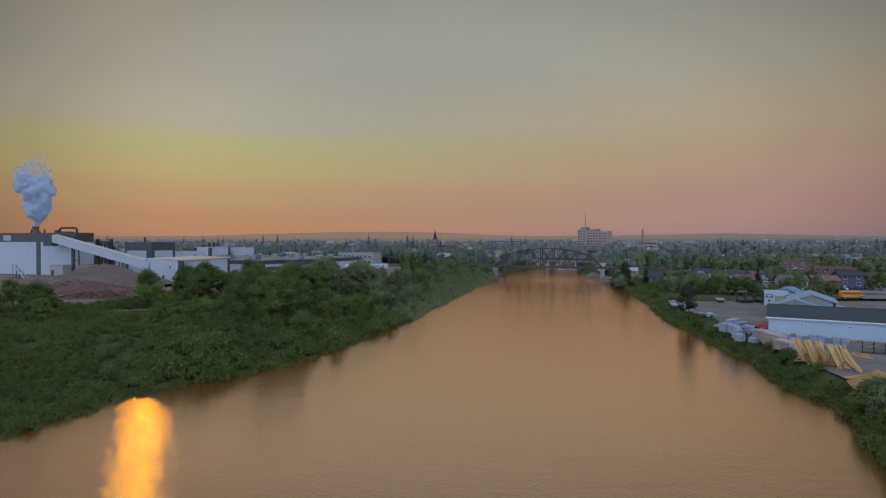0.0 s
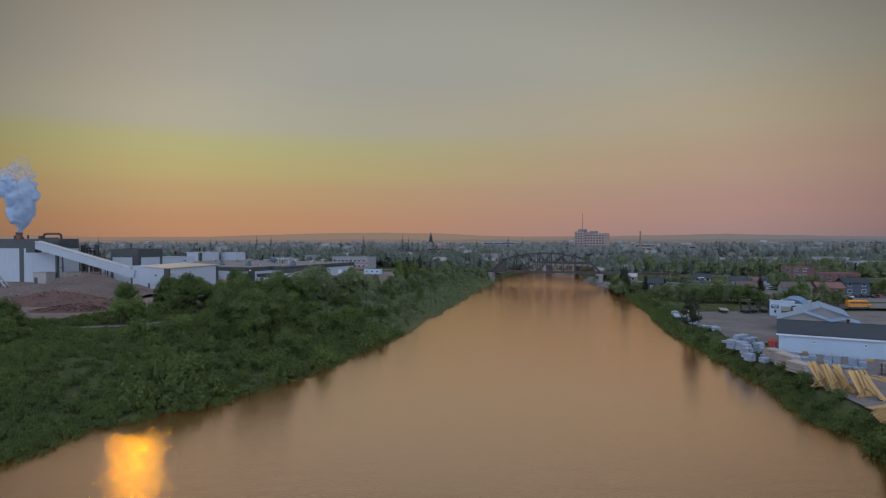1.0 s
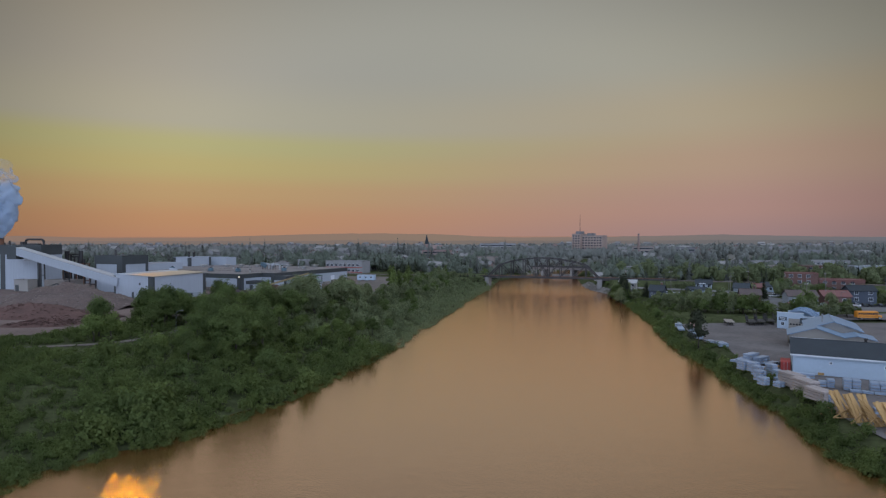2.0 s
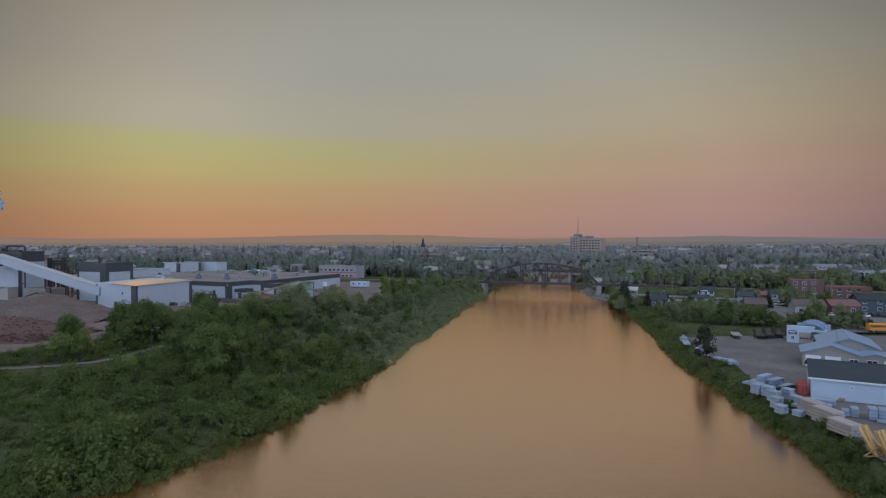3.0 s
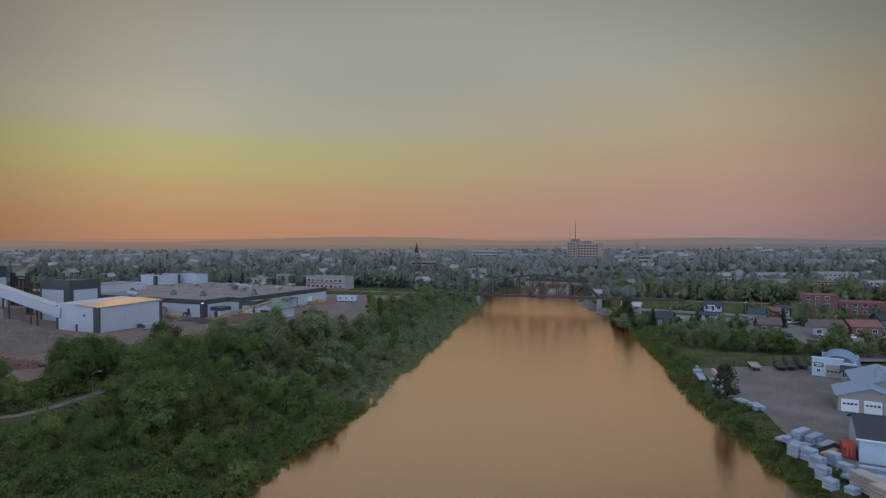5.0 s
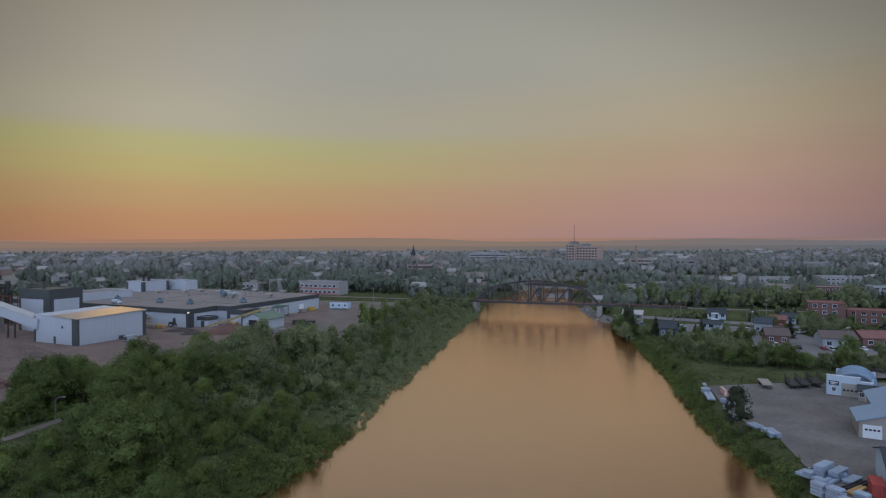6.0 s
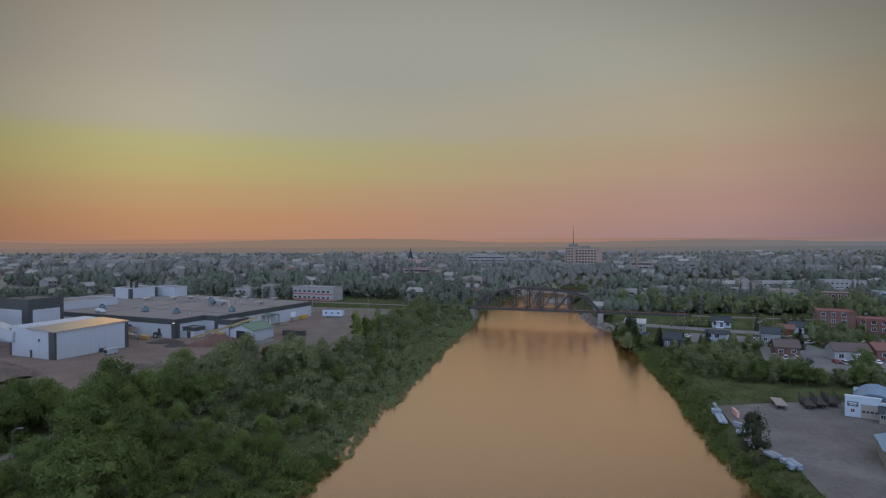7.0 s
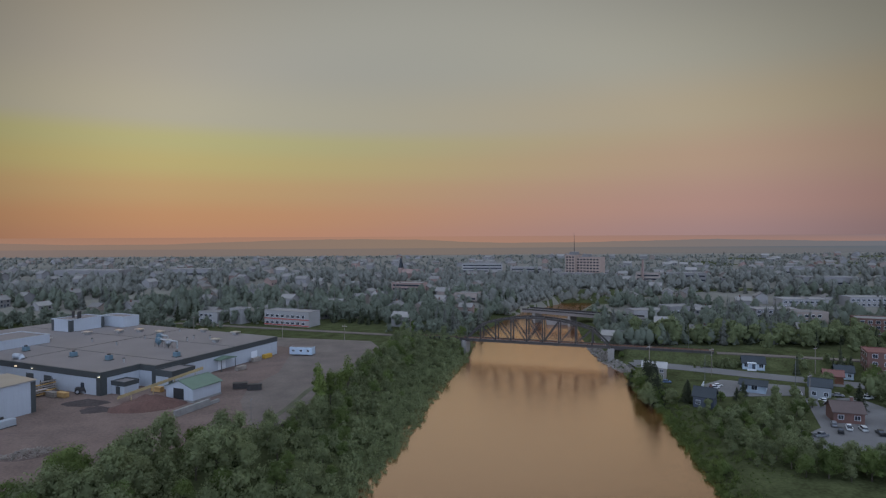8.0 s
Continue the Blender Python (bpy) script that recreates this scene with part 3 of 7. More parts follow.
def build_mill_hall():
    t = thing("mill_hall", MILL, "long low white metal sawmill hall with a charcoal roof band", "factory")
    ring = [(-106, 0), (0, 0), (0, 12), (6.4, 12), (6.4, 64), (-106, 68)]
    part("wall", Mesh().prism(ring, 0, 4.6), WHITE_METAL, t)

    def grow(g):
        return [(-106 - g, -g), (g, -g), (g, 12 - g), (6.4 + g, 12 - g), (6.4 + g, 64 + g), (-106 - g, 68 + g)]
    part("roof_band", Mesh().prism(grow(0.1), 4.6, 6.3), DARK_METAL, t)
    part("roof", Mesh().prism(grow(-0.35), 6.3, 6.34), ROOF_GREY, t)
    for a, b in (((-104, 20.5), (6, 18.5)), ((-104, 44.3), (6, 43)), ((-40, 1), (-40, 66))):
        part("roof_joint", Mesh().bar((*a, 6.37), (*b, 6.37), 0.45, 0.08), DARK_METAL, t)
    for u0, v0, u1, v1 in ((-1.7, -0.08, 0.08, 0.0), (0.0, -0.08, 0.08, 1.8), (4.9, 11.92, 6.48, 12.0)):
        part("corner_trim", Mesh().box(u0, v0, 0, u1, v1, 4.6), DARK_METAL, t)
    seams(t, -40, -1.8, 0, 0, 4.6, 2.4)
    seams(t, 13, 64, 6.4, 0, 4.6, 2.4, "x", 1)
    door(t, 6.4, 37, 0, 3.2, 3.4, "x+", TRIM)
    door(t, 6.4, 52, 0, 3.0, 3.2, "x+", TRIM)
    c = part("canopy", Mesh().extrude([(33.5, 3.6), (40.5, 3.6), (40.5, 3.8), (37, 4.5), (33.5, 3.8)], 6.45, 9.4), ROOF_GREEN, t)
    for v in (34, 40):
        part("post", Mesh().box(9.1, v - 0.1, 0, 9.3, v + 0.1, 3.6), DARK_METAL, c)
    for u, w in ((-30, 3.4), (-22, 3.4)):
        door(t, u, 0, 0, w, 3.6, "y-", DARK_METAL)
    door(t, 0, 6.5, 0, 3.4, 3.2, "x+", TRIM)
    for x in (-36, -28.6, -0.4):
        lamp = part("wall_lamp", Mesh().box(x - 0.25, -0.5, 5.2, x + 0.25, -0.1, 5.45), STEEL_GALV, t)
        part("lens", Mesh().box(x - 0.2, -0.46, 5.12, x + 0.2, -0.14, 5.19), LAMP_GLOW, lamp, "lit lamp lens")
    annex = flat_block("mill_annex", mill(6.5, 11.9), 6.4, 8, 4.9, WHITE_METAL, "white metal annex with a dark band beside the sawmill hall", "factory", "", 1.4, DARK_METAL)
    part("corner_trim", Mesh().box(5.0, -0.08, 0, 6.48, 0.0, 3.5), DARK_METAL, annex)
    entry = flat_block("mill_entry_block", mill(0.12, 3.0), 5.0, 4.5, 3.2, WHITE_METAL, "low white entry block with a dark band at the hall corner", "factory", "", 0.9, DARK_METAL)
    door(entry, 2.6, 0, 0, 1.6, 2.2, "y-", DARK_METAL)


def build_roof_units():
    def at(x, y):
        return Matrix.Translation((x, y, MILL_Z + 6.34)) @ pose(0, 0, 0, 0, 0, MILL_TURN)
    hood = thing("roof_hood", at(-121.3, 293.8), "galvanised hooded roof vent on the flat mill roof", "roof vent", "mill roof vents")
    part("curb", Mesh().box(-0.8, -0.8, 0, 0.8, 0.8, 0.7), STEEL_GALV, hood)
    part("hood", Mesh().prism([(-1.5, -1.1), (1.5, -1.1), (1.5, 1.1), (-1.5, 1.1)], 0.85, 1.2).box(-0.6, -0.6, 0.7, 0.6, 0.6, 0.85), ROOF_METAL, hood, "shiny metal hood that mirrors the low sun")
    for x, y in ((-114.4, 306.4), (-104, 309.6), (-97.6, 311.8), (-87.5, 306), (-72.8, 310.2), (-58.3, 302.8), (-60.3, 287.8)):
        copy_thing(hood, at(x, y))
    fan = thing("roof_fan", at(-95.2, 265.1), "faded teal box roof fan on the flat mill roof", "roof fan", "mill roof fans")
    part("casing", Mesh().box(-0.8, -0.8, 0.25, 0.8, 0.8, 1.5, 0.12), TEAL, fan)
    part("base", Mesh().box(-1.0, -1.0, 0, 1.0, 1.0, 0.25), DARK_METAL, fan)
    part("outlet", Mesh().rod((0, 0, 1.5), (0, 0, 1.9), 0.5, 0.45, 12), STEEL_DARK, fan)
    for x, y in ((-81.6, 259.4), (-116, 275.1), (-63.4, 263.2)):
        copy_thing(fan, at(x, y))
    pipe = thing("roof_pipe", at(-75.5, 255.9), "short grey vent pipe on the flat mill roof", "vent pipe", "mill roof pipes")
    part("pipe", Mesh().rod((0, 0, 0), (0, 0, 1.1), 0.22, 0.22, 10), STEEL_GALV, pipe)
    part("cap", Mesh().rod((0, 0, 1.15), (0, 0, 1.4), 0.42, 0.1, 10), STEEL_DARK, pipe)
    for x, y in ((-71.2, 290.7), (-70.6, 295.2), (-64.3, 293.6), (-88.4, 296.3), (-82, 310.8), (-92, 284), (-104, 291)):
        copy_thing(pipe, at(x, y))
    for k, (x, y) in enumerate(((-76.5, 280.5), (-72, 277.5), (-80, 289))):
        c = thing("dust_cyclone", at(x, y), "grey dust cyclone with ducts on the mill roof", "cyclone", "mill roof cyclones")
        part("body", Mesh().rod((0, 0, 1.6), (0, 0, 2.9), 1.0, 1.0, 14).rod((0, 0, 0.5), (0, 0, 1.6), 0.25, 1.0, 14), TEAL if k != 1 else STEEL_GALV, c)
        part("duct", Mesh().rod((0.8, 0, 2.5), (3.2, 0.6, 2.2), 0.32, 0.32, 10).rod((3.2, 0.6, 2.2), (3.2, 0.6, 0), 0.32, 0.32, 10), STEEL_GALV, c)
        for sx, sy in ((-0.8, -0.8), (0.8, -0.8), (0.8, 0.8), (-0.8, 0.8)):
            part("leg", Mesh().rod((sx, sy, 0), (sx * 0.9, sy * 0.9, 2.0), 0.07, 0.07, 6), STEEL_DARK, c)
    duct = thing("roof_duct", at(-109.5, 262.6), "white bent duct on the mill roof edge", "duct")
    part("pipe", Mesh().rod((-2.5, 0, 0.8), (0.5, 0, 0.8), 0.8, 0.8, 14).rod((0.5, 0, 0.8), (1.2, 0, 0.0), 0.8, 0.8, 14), WHITE_METAL, duct)
    pent = flat_block("roof_penthouse", mill(-85.5, 42, 6.34), 11, 14, 4.4, WHITE_METAL, "white plant room with dark corner strips on the mill roof", "plant room")
    for u0, v0, u1, v1 in ((-0.08, -0.08, 1.4, 0), (9.8, -0.08, 11.08, 0), (11, 0, 11.08, 1.3), (11, 12.7, 11.08, 14.08)):
        part("corner_trim", Mesh().box(u0, v0, 0, u1, v1, 4.4), DARK_METAL, pent)
    for k, (u, v) in enumerate(((4, 6), (6.5, 7), (8.5, 5))):
        s = thing("roof_exhaust", mill(-85.5 + u, 42 + v, 10.8), "dark exhaust stack on the plant room roof", "exhaust", "plant room exhausts")
        part("pipe", Mesh().rod((0, 0, 0), (0, 0, 2.4), 0.5, 0.5, 12), STEEL_DARK, s)
        part("rim", Mesh().rod((0, 0, 2.4), (0, 0, 2.6), 0.62, 0.62, 12), STEEL_DARK, s)
    flat_block("mill_tall_block", mill(-79.5, 58, 6.34), 14, 7, 4.0, WHITE_METAL, "white block with a dark end on the mill roof", "plant room")


def build_shed_and_towers():
    # the shed with the bare metal roof
    s = thing("chip_shed", pose(-93.3, 209.6, MILL_Z, 0, 0, MILL_TURN), "white metal shed with a bright bare metal roof and dark corners", "shed")
    part("wall", Mesh().prism([(-19, 0), (0.4, 0), (0.4, 22), (-10, 22), (-19, 22)], 0, [8.1, 7.55, 7.9, 8.2, 8.4]), WHITE_METAL, s)
    part("roof", Mesh().add([(-11.2, -0.35, 8.06), (0.75, -0.35, 7.6), (0.75, 22.3, 8.0), (-11.2, 22.3, 8.4)] + [(-11.2, -0.35, 7.88), (0.75, -0.35, 7.45), (0.75, 22.3, 7.85), (-11.2, 22.3, 8.25)],
                            [(0, 1, 2, 3), (7, 6, 5, 4), (0, 4, 5, 1), (1, 5, 6, 2), (2, 6, 7, 3), (3, 7, 4, 0)]), ROOF_METAL, s, "bare metal roof that mirrors the low sun")
    for u0, v0, u1, v1 in ((-2.0, -0.08, 0.48, 0), (0.4, 0, 0.48, 0.5), (0.4, 20.9, 0.48, 22.05), (-19.08, -0.08, -18.1, 0), (-19.08, 0, -19.0, 1.0)):
        part("corner_trim", Mesh().box(u0, v0, 0, u1, v1, 7.5), DARK_METAL, s)
    seams(s, -18, -2.3, 0, 0, 7.5, 2.0)
    seams(s, 0.5, 21, 0.4, 0, 7.4, 2.0, "x", 1)
    door(s, -9.6, 0, 0, 1.0, 2.1, "y-", DARK_METAL)
    part("vent", Mesh().box(-6.4, -0.12, 4.6, -5.8, 0, 5.3), STEEL_DARK, s)
    # the square tower behind it
    tw = flat_block("saw_tower", pose(-130.5, 241.0, MILL_Z, 0, 0, MILL_TURN), 15.6, 11.0, 13.6, WHITE_METAL, "tall white block with a wide charcoal top band", "factory", "", 3.0, DARK_METAL, DARK_METAL)
    for u0, v0, u1, v1 in ((-0.08, -0.08, 0.9, 0), (12.6, -0.08, 15.68, 0), (15.6, 0, 15.68, 1.4), (15.6, 9.9, 15.68, 11.08)):
        part("corner_trim", Mesh().box(u0, v0, 0, u1, v1, 10.6), DARK_METAL, tw)
    seams(tw, 1, 12.5, 0, 0, 10.6, 2.4)
    part("roof_pipe", Mesh().rod((6.5, 4, 13.6), (6.5, 4, 16), 0.4, 0.4, 10), STEEL_DARK, tw)
    # the lower block behind the tower
    lb = flat_block("kiln_block", pose(-145.5, 270.4, MILL_Z, 0, 0, MILL_TURN), 16, 30, 9.0, WHITE_METAL, "white metal kiln block with a dark end strip", "factory")
    part("corner_trim", Mesh().box(14.6, -0.08, 0, 16.08, 0, 9.0), DARK_METAL, lb)


def build_boiler_house():
    b = flat_block("boiler_house", pose(-206.5, 262, MILL_Z, 0, 0, MILL_TURN + 8), 55, 9, 17.6, WHITE_METAL, "tall white boiler house with charcoal bands", "factory", "", 3.6, DARK_METAL, DARK_METAL)
    part("corner_trim", Mesh().box(53, -0.09, 0, 55.1, 0, 14.0), DARK_METAL, b)
    part("corner_trim", Mesh().box(33.3, -0.09, 0, 35.8, 0, 14.0), DARK_METAL, b)
    part("louvre", Mesh().box(14, -0.1, 14.6, 18.5, -0.07, 16.9), STEEL_GALV, b)
    part("louvre", Mesh().box(46, -0.1, 11.5, 50, 0, 13.2), STEEL_GALV, b)
    seams(b, 0, 33.2, 0, 0, 14, 2.6)
    seams(b, 35.8, 53, 0, 0, 14, 2.6)
    st = thing("smoke_stack", pose(-179.2, 258.2, MILL_Z + 17.66), "short rusty steel stack on the boiler house", "chimney")
    part("shaft", Mesh().rod((0, 0, 0), (0, 0, 2.6), 1.3, 1.2, 20), RUST, st)
    part("rim", Mesh().rod((0, 0, 2.6), (0, 0, 3.0), 1.4, 1.4, 20), STEEL_DARK, st)
    for dx, hgt in ((-2.4, 1.8), (2.2, 1.0), (4.9, 1.9)):
        p = thing("roof_stub", pose(-179.2 + dx, 258.2 - 0.32 * dx, MILL_Z + 17.66), "short dark vent stub on the boiler house roof", "vent pipe", "boiler roof vents")
        part("pipe", Mesh().rod((0, 0, 0), (0, 0, hgt), 0.35, 0.35, 10), STEEL_DARK, p)
    ring = thing("roof_pipe_loop", pose(-165.6, 253.6, MILL_Z + 17.66, 0, 0, MILL_TURN + 8), "dark bent pipe loop on the boiler house roof", "pipework")
    m = Mesh()
    pts = [(0, 0, 0), (0, 0, 1.6), (0.5, 0, 2.2), (1.2, 0, 2.4), (8.4, 0, 2.4), (9.1, 0, 2.2), (9.6, 0, 1.6), (9.6, 0, 0)]
    for p, q in zip(pts, pts[1:]):
        m.rod(p, q, 0.42, 0.42, 10)
    part("pipe", m, STEEL_DARK, ring)
    part("box", Mesh().box(-2.2, -0.8, 0, -0.6, 0.8, 1.5, 0.1).box(1.5, -0.8, 0, 7.5, 0.8, 0.8, 0.1), STEEL_DARK, ring)
    # the sloping conveyor gallery
    top, low = Vector((-161.5, 243.5, MILL_Z + 15.6)), Vector((-108.0, 217.5, MILL_Z + 5.2))
    c = thing("conveyor_gallery", pose(0, 0, 0), "long white sloping conveyor gallery that rises to the boiler house", "conveyor")
    part("gallery", Mesh().bar(top, low, 3.0, 3.0), WHITE_METAL, c)
    part("roof", Mesh().bar(top + Vector((0, 0, 1.55)), low + Vector((0, 0, 1.55)), 3.3, 0.12), ROOF_PALE, c)
    for k in (0.25, 0.5, 0.75):
        p = top.lerp(low, k)
        leg = Mesh()
        for s in (-1.1, 1.1):
            leg.bar((p.x + s, p.y, MILL_Z), (p.x + s * 0.8, p.y, p.z - 1.4), 0.35)
        leg.bar((p.x - 1, p.y, (p.z + MILL_Z) / 2), (p.x + 1, p.y, (p.z + MILL_Z) / 2), 0.25)
        part("trestle", leg, STEEL_DARK, c)
    part("head_house", Mesh().box(top.x - 3.2, top.y - 1.9, top.z - 3.2, top.x + 0.4, top.y + 2.2, top.z + 1.9), DARK_METAL, c)
    # pipework between boiler house and tower
    w = thing("pipe_tower", pose(-153, 260, MILL_Z, 0, 0, MILL_TURN), "dark steel frame with bent flue pipes", "pipework")
    for u, h, r in ((0, 15.2, 0.9), (9.0, 15.4, 0.8), (2.6, 13.6, 0.35), (4.8, 12.6, 0.35), (7.2, 13.4, 0.3), (11, 12.0, 0.4)):
        part("flue", Mesh().rod((u, 0, 0), (u, 0, h), r, r, 12), STEEL_DARK, w)
    for a, z in ((0.9, 13.9), (3.0, 12.9)):
        part("cross_pipe", Mesh().rod((a, 0, z), (8.6, 0, z), 0.3, 0.3, 10), STEEL_DARK, w)
    fr = Mesh()
    for z in (3, 6.5, 10):
        fr.bar((-1, -1, z), (12, -1, z), 0.3).bar((-1, 1.5, z), (12, 1.5, z), 0.3)
    for u in (-1, 3.3, 7.6, 12):
        fr.bar((u, -1, 0), (u, -1, 10.4), 0.3).bar((u, 1.5, 0), (u, 1.5, 10.4), 0.3)
    part("frame", fr, RUST, w)
    flat_block("pump_house", pose(-146, 235, MILL_Z, 0, 0, MILL_TURN), 12, 7, 4.6, WOOD_OLD, "low grey pump house below the conveyor", "shed")
    flat_block("kiosk", pose(-163, 243, MILL_Z, 0, 0, MILL_TURN + 8), 7, 4, 4.2, SIDING_BEIGE, "small beige lean-to at the boiler house", "shed", doors=(("y-", 1.5, 1.8, 2.4, DARK_METAL),))
    # loading chute with rails
    ch = thing("loading_chute", pose(-160, 222, MILL_Z, 0, 0, -30), "pale green steel loading chute", "chute")
    for s in (-0.6, 0.6):
        part("side", Mesh().bar((-5, s, 5.6), (4, s, 0.4), 0.2, 0.6), STEEL_GALV, ch)
    for k in range(4):
        x = -4.5 + 2.4 * k
        for s in (-0.6, 0.6):
            part("leg", Mesh().bar((x, s, 0), (x, s, 5.2 - 1.38 * k), 0.15), STEEL_DARK, ch)


def steam_material():
    """Wet white vapour, dense at the stem and torn open towards the top."""
    m = STEAM.copy()
    m.name = "thinning_steam"
    nt = m.node_tree
    N, L = nt.nodes.new, nt.links.new
    out = nt.nodes["Material Output"]
    dense = out.inputs["Surface"].links[0].from_socket
    coord, sep, rise, wisp, add, open_, clear, mx = (N("ShaderNodeTexCoord"), N("ShaderNodeSeparateXYZ"), N("ShaderNodeMapRange"), N("ShaderNodeTexNoise"),
                                                    N("ShaderNodeMath"), N("ShaderNodeMapRange"), N("ShaderNodeBsdfTransparent"), N("ShaderNodeMixShader"))
    L(coord.outputs["Object"], sep.inputs[0])
    L(sep.outputs["Z"], rise.inputs["Value"])
    rise.inputs["From Min"].default_value, rise.inputs["From Max"].default_value = 14.0, 31.0
    rise.inputs["To Min"].default_value, rise.inputs["To Max"].default_value = -0.28, 0.32
    wisp.inputs["Scale"].default_value, wisp.inputs["Detail"].default_value = 0.22, 5.0
    L(coord.outputs["Object"], wisp.inputs["Vector"])
    add.operation = "ADD"
    L(rise.outputs[0], add.inputs[0])
    L(wisp.outputs["Fac"], add.inputs[1])
    open_.interpolation_type = "SMOOTHSTEP"
    open_.inputs["From Min"].default_value, open_.inputs["From Max"].default_value = 0.3, 0.8
    open_.inputs["To Min"].default_value, open_.inputs["To Max"].default_value = 0.06, 0.92
    L(add.outputs[0], open_.inputs["Value"])
    L(open_.outputs[0], mx.inputs[0])
    L(dense, mx.inputs[1])
    L(clear.outputs[0], mx.inputs[2])
    L(mx.outputs[0], out.inputs["Surface"])
    return m


def build_steam():
    """The steam plume over the stack: many swelling billows in one mesh."""
    rng = random.Random(5)
    bm = bmesh.new()
    rise = [(0, 0.6), (1.5, 1.6), (4.5, 3.3), (9, 4.2), (13, 4.8), (16, 7.2), (19, 7.4), (23, 6.2), (27, 5.0), (31, 1.8)]
    for k in range(230):
        z = 31 * k / 229
        wide = along(rise, z)
        lean = 0.6 * smooth01(z / 9) - 1.6 * smooth01((z - 13) / 8) + 2.4 * smooth01((z - 24) / 7)
        a, q = rng.uniform(0, 6.28), math.sqrt(rng.random())
        r = (0.7 + 1.35 * smooth01(z / 9)) * rng.uniform(0.55, 1.2) * (1 - 0.35 * smooth01((z - 24) / 7))
        bmesh.ops.create_icosphere(bm, subdivisions=2, radius=r, matrix=Matrix.Translation((lean + math.cos(a) * q * wide, math.sin(a) * q * wide, z + 0.4)))
    for v in bm.verts:
        p = v.co * 0.8
        for f, g in ((0.35, 1.0), (0.9, 0.55), (2.2, 0.3)):
            v.co += Vector((noise.noise(p * f), noise.noise(p * f + Vector((9, 0, 0))), noise.noise(p * f + Vector((0, 9, 0))))) * g
    me = bpy.data.meshes.new("steam_plume")
    bm.to_mesh(me)
    bm.free()
    me.materials.append(steam_material())
    ob = solid("steam_plume", me, STEAM, "billowing white steam plume above the stack", "steam", "stuff", pose(-179.2, 258.2, MILL_Z + 20.6))
    mod = ob.modifiers.new("merge", "REMESH")
    mod.mode, mod.voxel_size, mod.use_smooth_shade = "VOXEL", 0.4, True
    mod = ob.modifiers.new("soften", "SMOOTH")
    mod.factor, mod.iterations = 0.5, 8


def mound(name, x, y, rx, ry, h, material, label, seed, turn=0.0, chips=None):
    """A heap with a lumpy outline, and loose pieces on it."""
    n = 34
    v, q = [], []
    for j in range(n + 1):
        for i in range(n + 1):
            a, b = 2 * i / n - 1, 2 * j / n - 1
            r = math.hypot(a, b) * (1 + 0.25 * noise.noise((a * 1.5 + seed, b * 1.5, 0)))
            z = h * max(0.0, 1 - r) ** 0.8 * (1 + 0.3 * noise.noise((a * 3 + seed, b * 3, 1))) + 0.5 * h * 0.25 * noise.noise((a * 9, b * 9, seed)) * max(0, 1 - r)
            v.append((a * rx, b * ry, z - 0.05))
    for j in range(n):
        for i in range(n):
            k = j * (n + 1) + i
            q.append((k, k + 1, k + n + 2, k + n + 1))
    t = thing(name, pose(x, y, MILL_Z, 0, 0, turn), label, "heap")
    part("mound", mesh_from_arrays("mound", np.array(v), np.array(q), material), material, t)
    if chips:
        rng = random.Random(seed)
        m = Mesh()
        for _ in range(700):
            vx, vy, vz = v[rng.randrange(len(v))]
            if vz < 0.2:
                continue
            a, s = rng.uniform(0, 6.3), rng.uniform(0.3, 1.1)
            px, py = vx + rng.uniform(-1, 1) * rx / n, vy + rng.uniform(-1, 1) * ry / n
            m.bar((px, py, vz), (px + math.cos(a) * s, py + math.sin(a) * s, vz + rng.uniform(-0.15, 0.35)), 0.12, 0.1)
        tagged(part("slab_rubble", m, chips, t), kind="stuff")


def build_hut():
    h = gable("green_roof_hut", mill(23.5, 9.5, 0, 90), 9.6, 9.4, 3.6, 1.7, WHITE_METAL, ROOF_GREEN, "white hut with a green metal roof and a dark doorway", "hut", doors=(("x-", 0.3, 3.6, 3.3, BLACK),))
    part("plinth", Mesh().box(-4.9, -4.8, 0, 4.9, 4.8, 0.5), CONCRETE, h)
    w = thing("retaining_wall", pose(-44.5, 229.5, MILL_Z, 0, 0, 66), "low grey concrete block wall beside the hut", "wall")
    for k in range(9):
        for r in range(2 if k < 7 else 1):
            part("block", Mesh().box(-7.2 + 1.6 * k + 0.02, -0.4, 0.8 * r, -5.62 + 1.6 * k, 0.4, 0.8 * r + 0.78, 0.04), CONCRETE, w)
    c = thing("yellow_conveyor", pose(-65, 233, MILL_Z, 0, 0, 0), "long thin yellow conveyor that climbs to the hut", "conveyor")
    a, b = Vector((-2.5, 3.5, 1.0)), Vector((15.5, 14.0, 6.2))
    part("belt", Mesh().bar(a, b, 0.9, 0.2), BLACK, c)
    for s in (-0.6, 0.6):
        part("side_beam", Mesh().bar(a + Vector((0.3 * s, -s, 0.2)), b + Vector((0.3 * s, -s, 0.2)), 0.14, 0.55), DULL_YELLOW, c)
    for k in (0.15, 0.4, 0.65, 0.9):
        p = a.lerp(b, k)
        part("leg", Mesh().bar((p.x + 0.4, p.y - 0.7, 0), (p.x, p.y, p.z), 0.16).bar((p.x - 0.4, p.y + 0.7, 0), (p.x, p.y, p.z), 0.16), DULL_YELLOW, c)


build_mill_hall()
build_roof_units()
build_shed_and_towers()
build_boiler_house()
build_steam()
build_hut()
mound("wood_waste_heap", -112, 192, 26, 15, 7.0, ASH, "broad grey-brown heap of wood waste in the mill yard", 3, -15, WOOD_OLD)
mound("bark_heap", -103, 166, 24, 8, 3.6, BARK, "long low dark red bark heap in the mill yard", 8, -12, BARK)
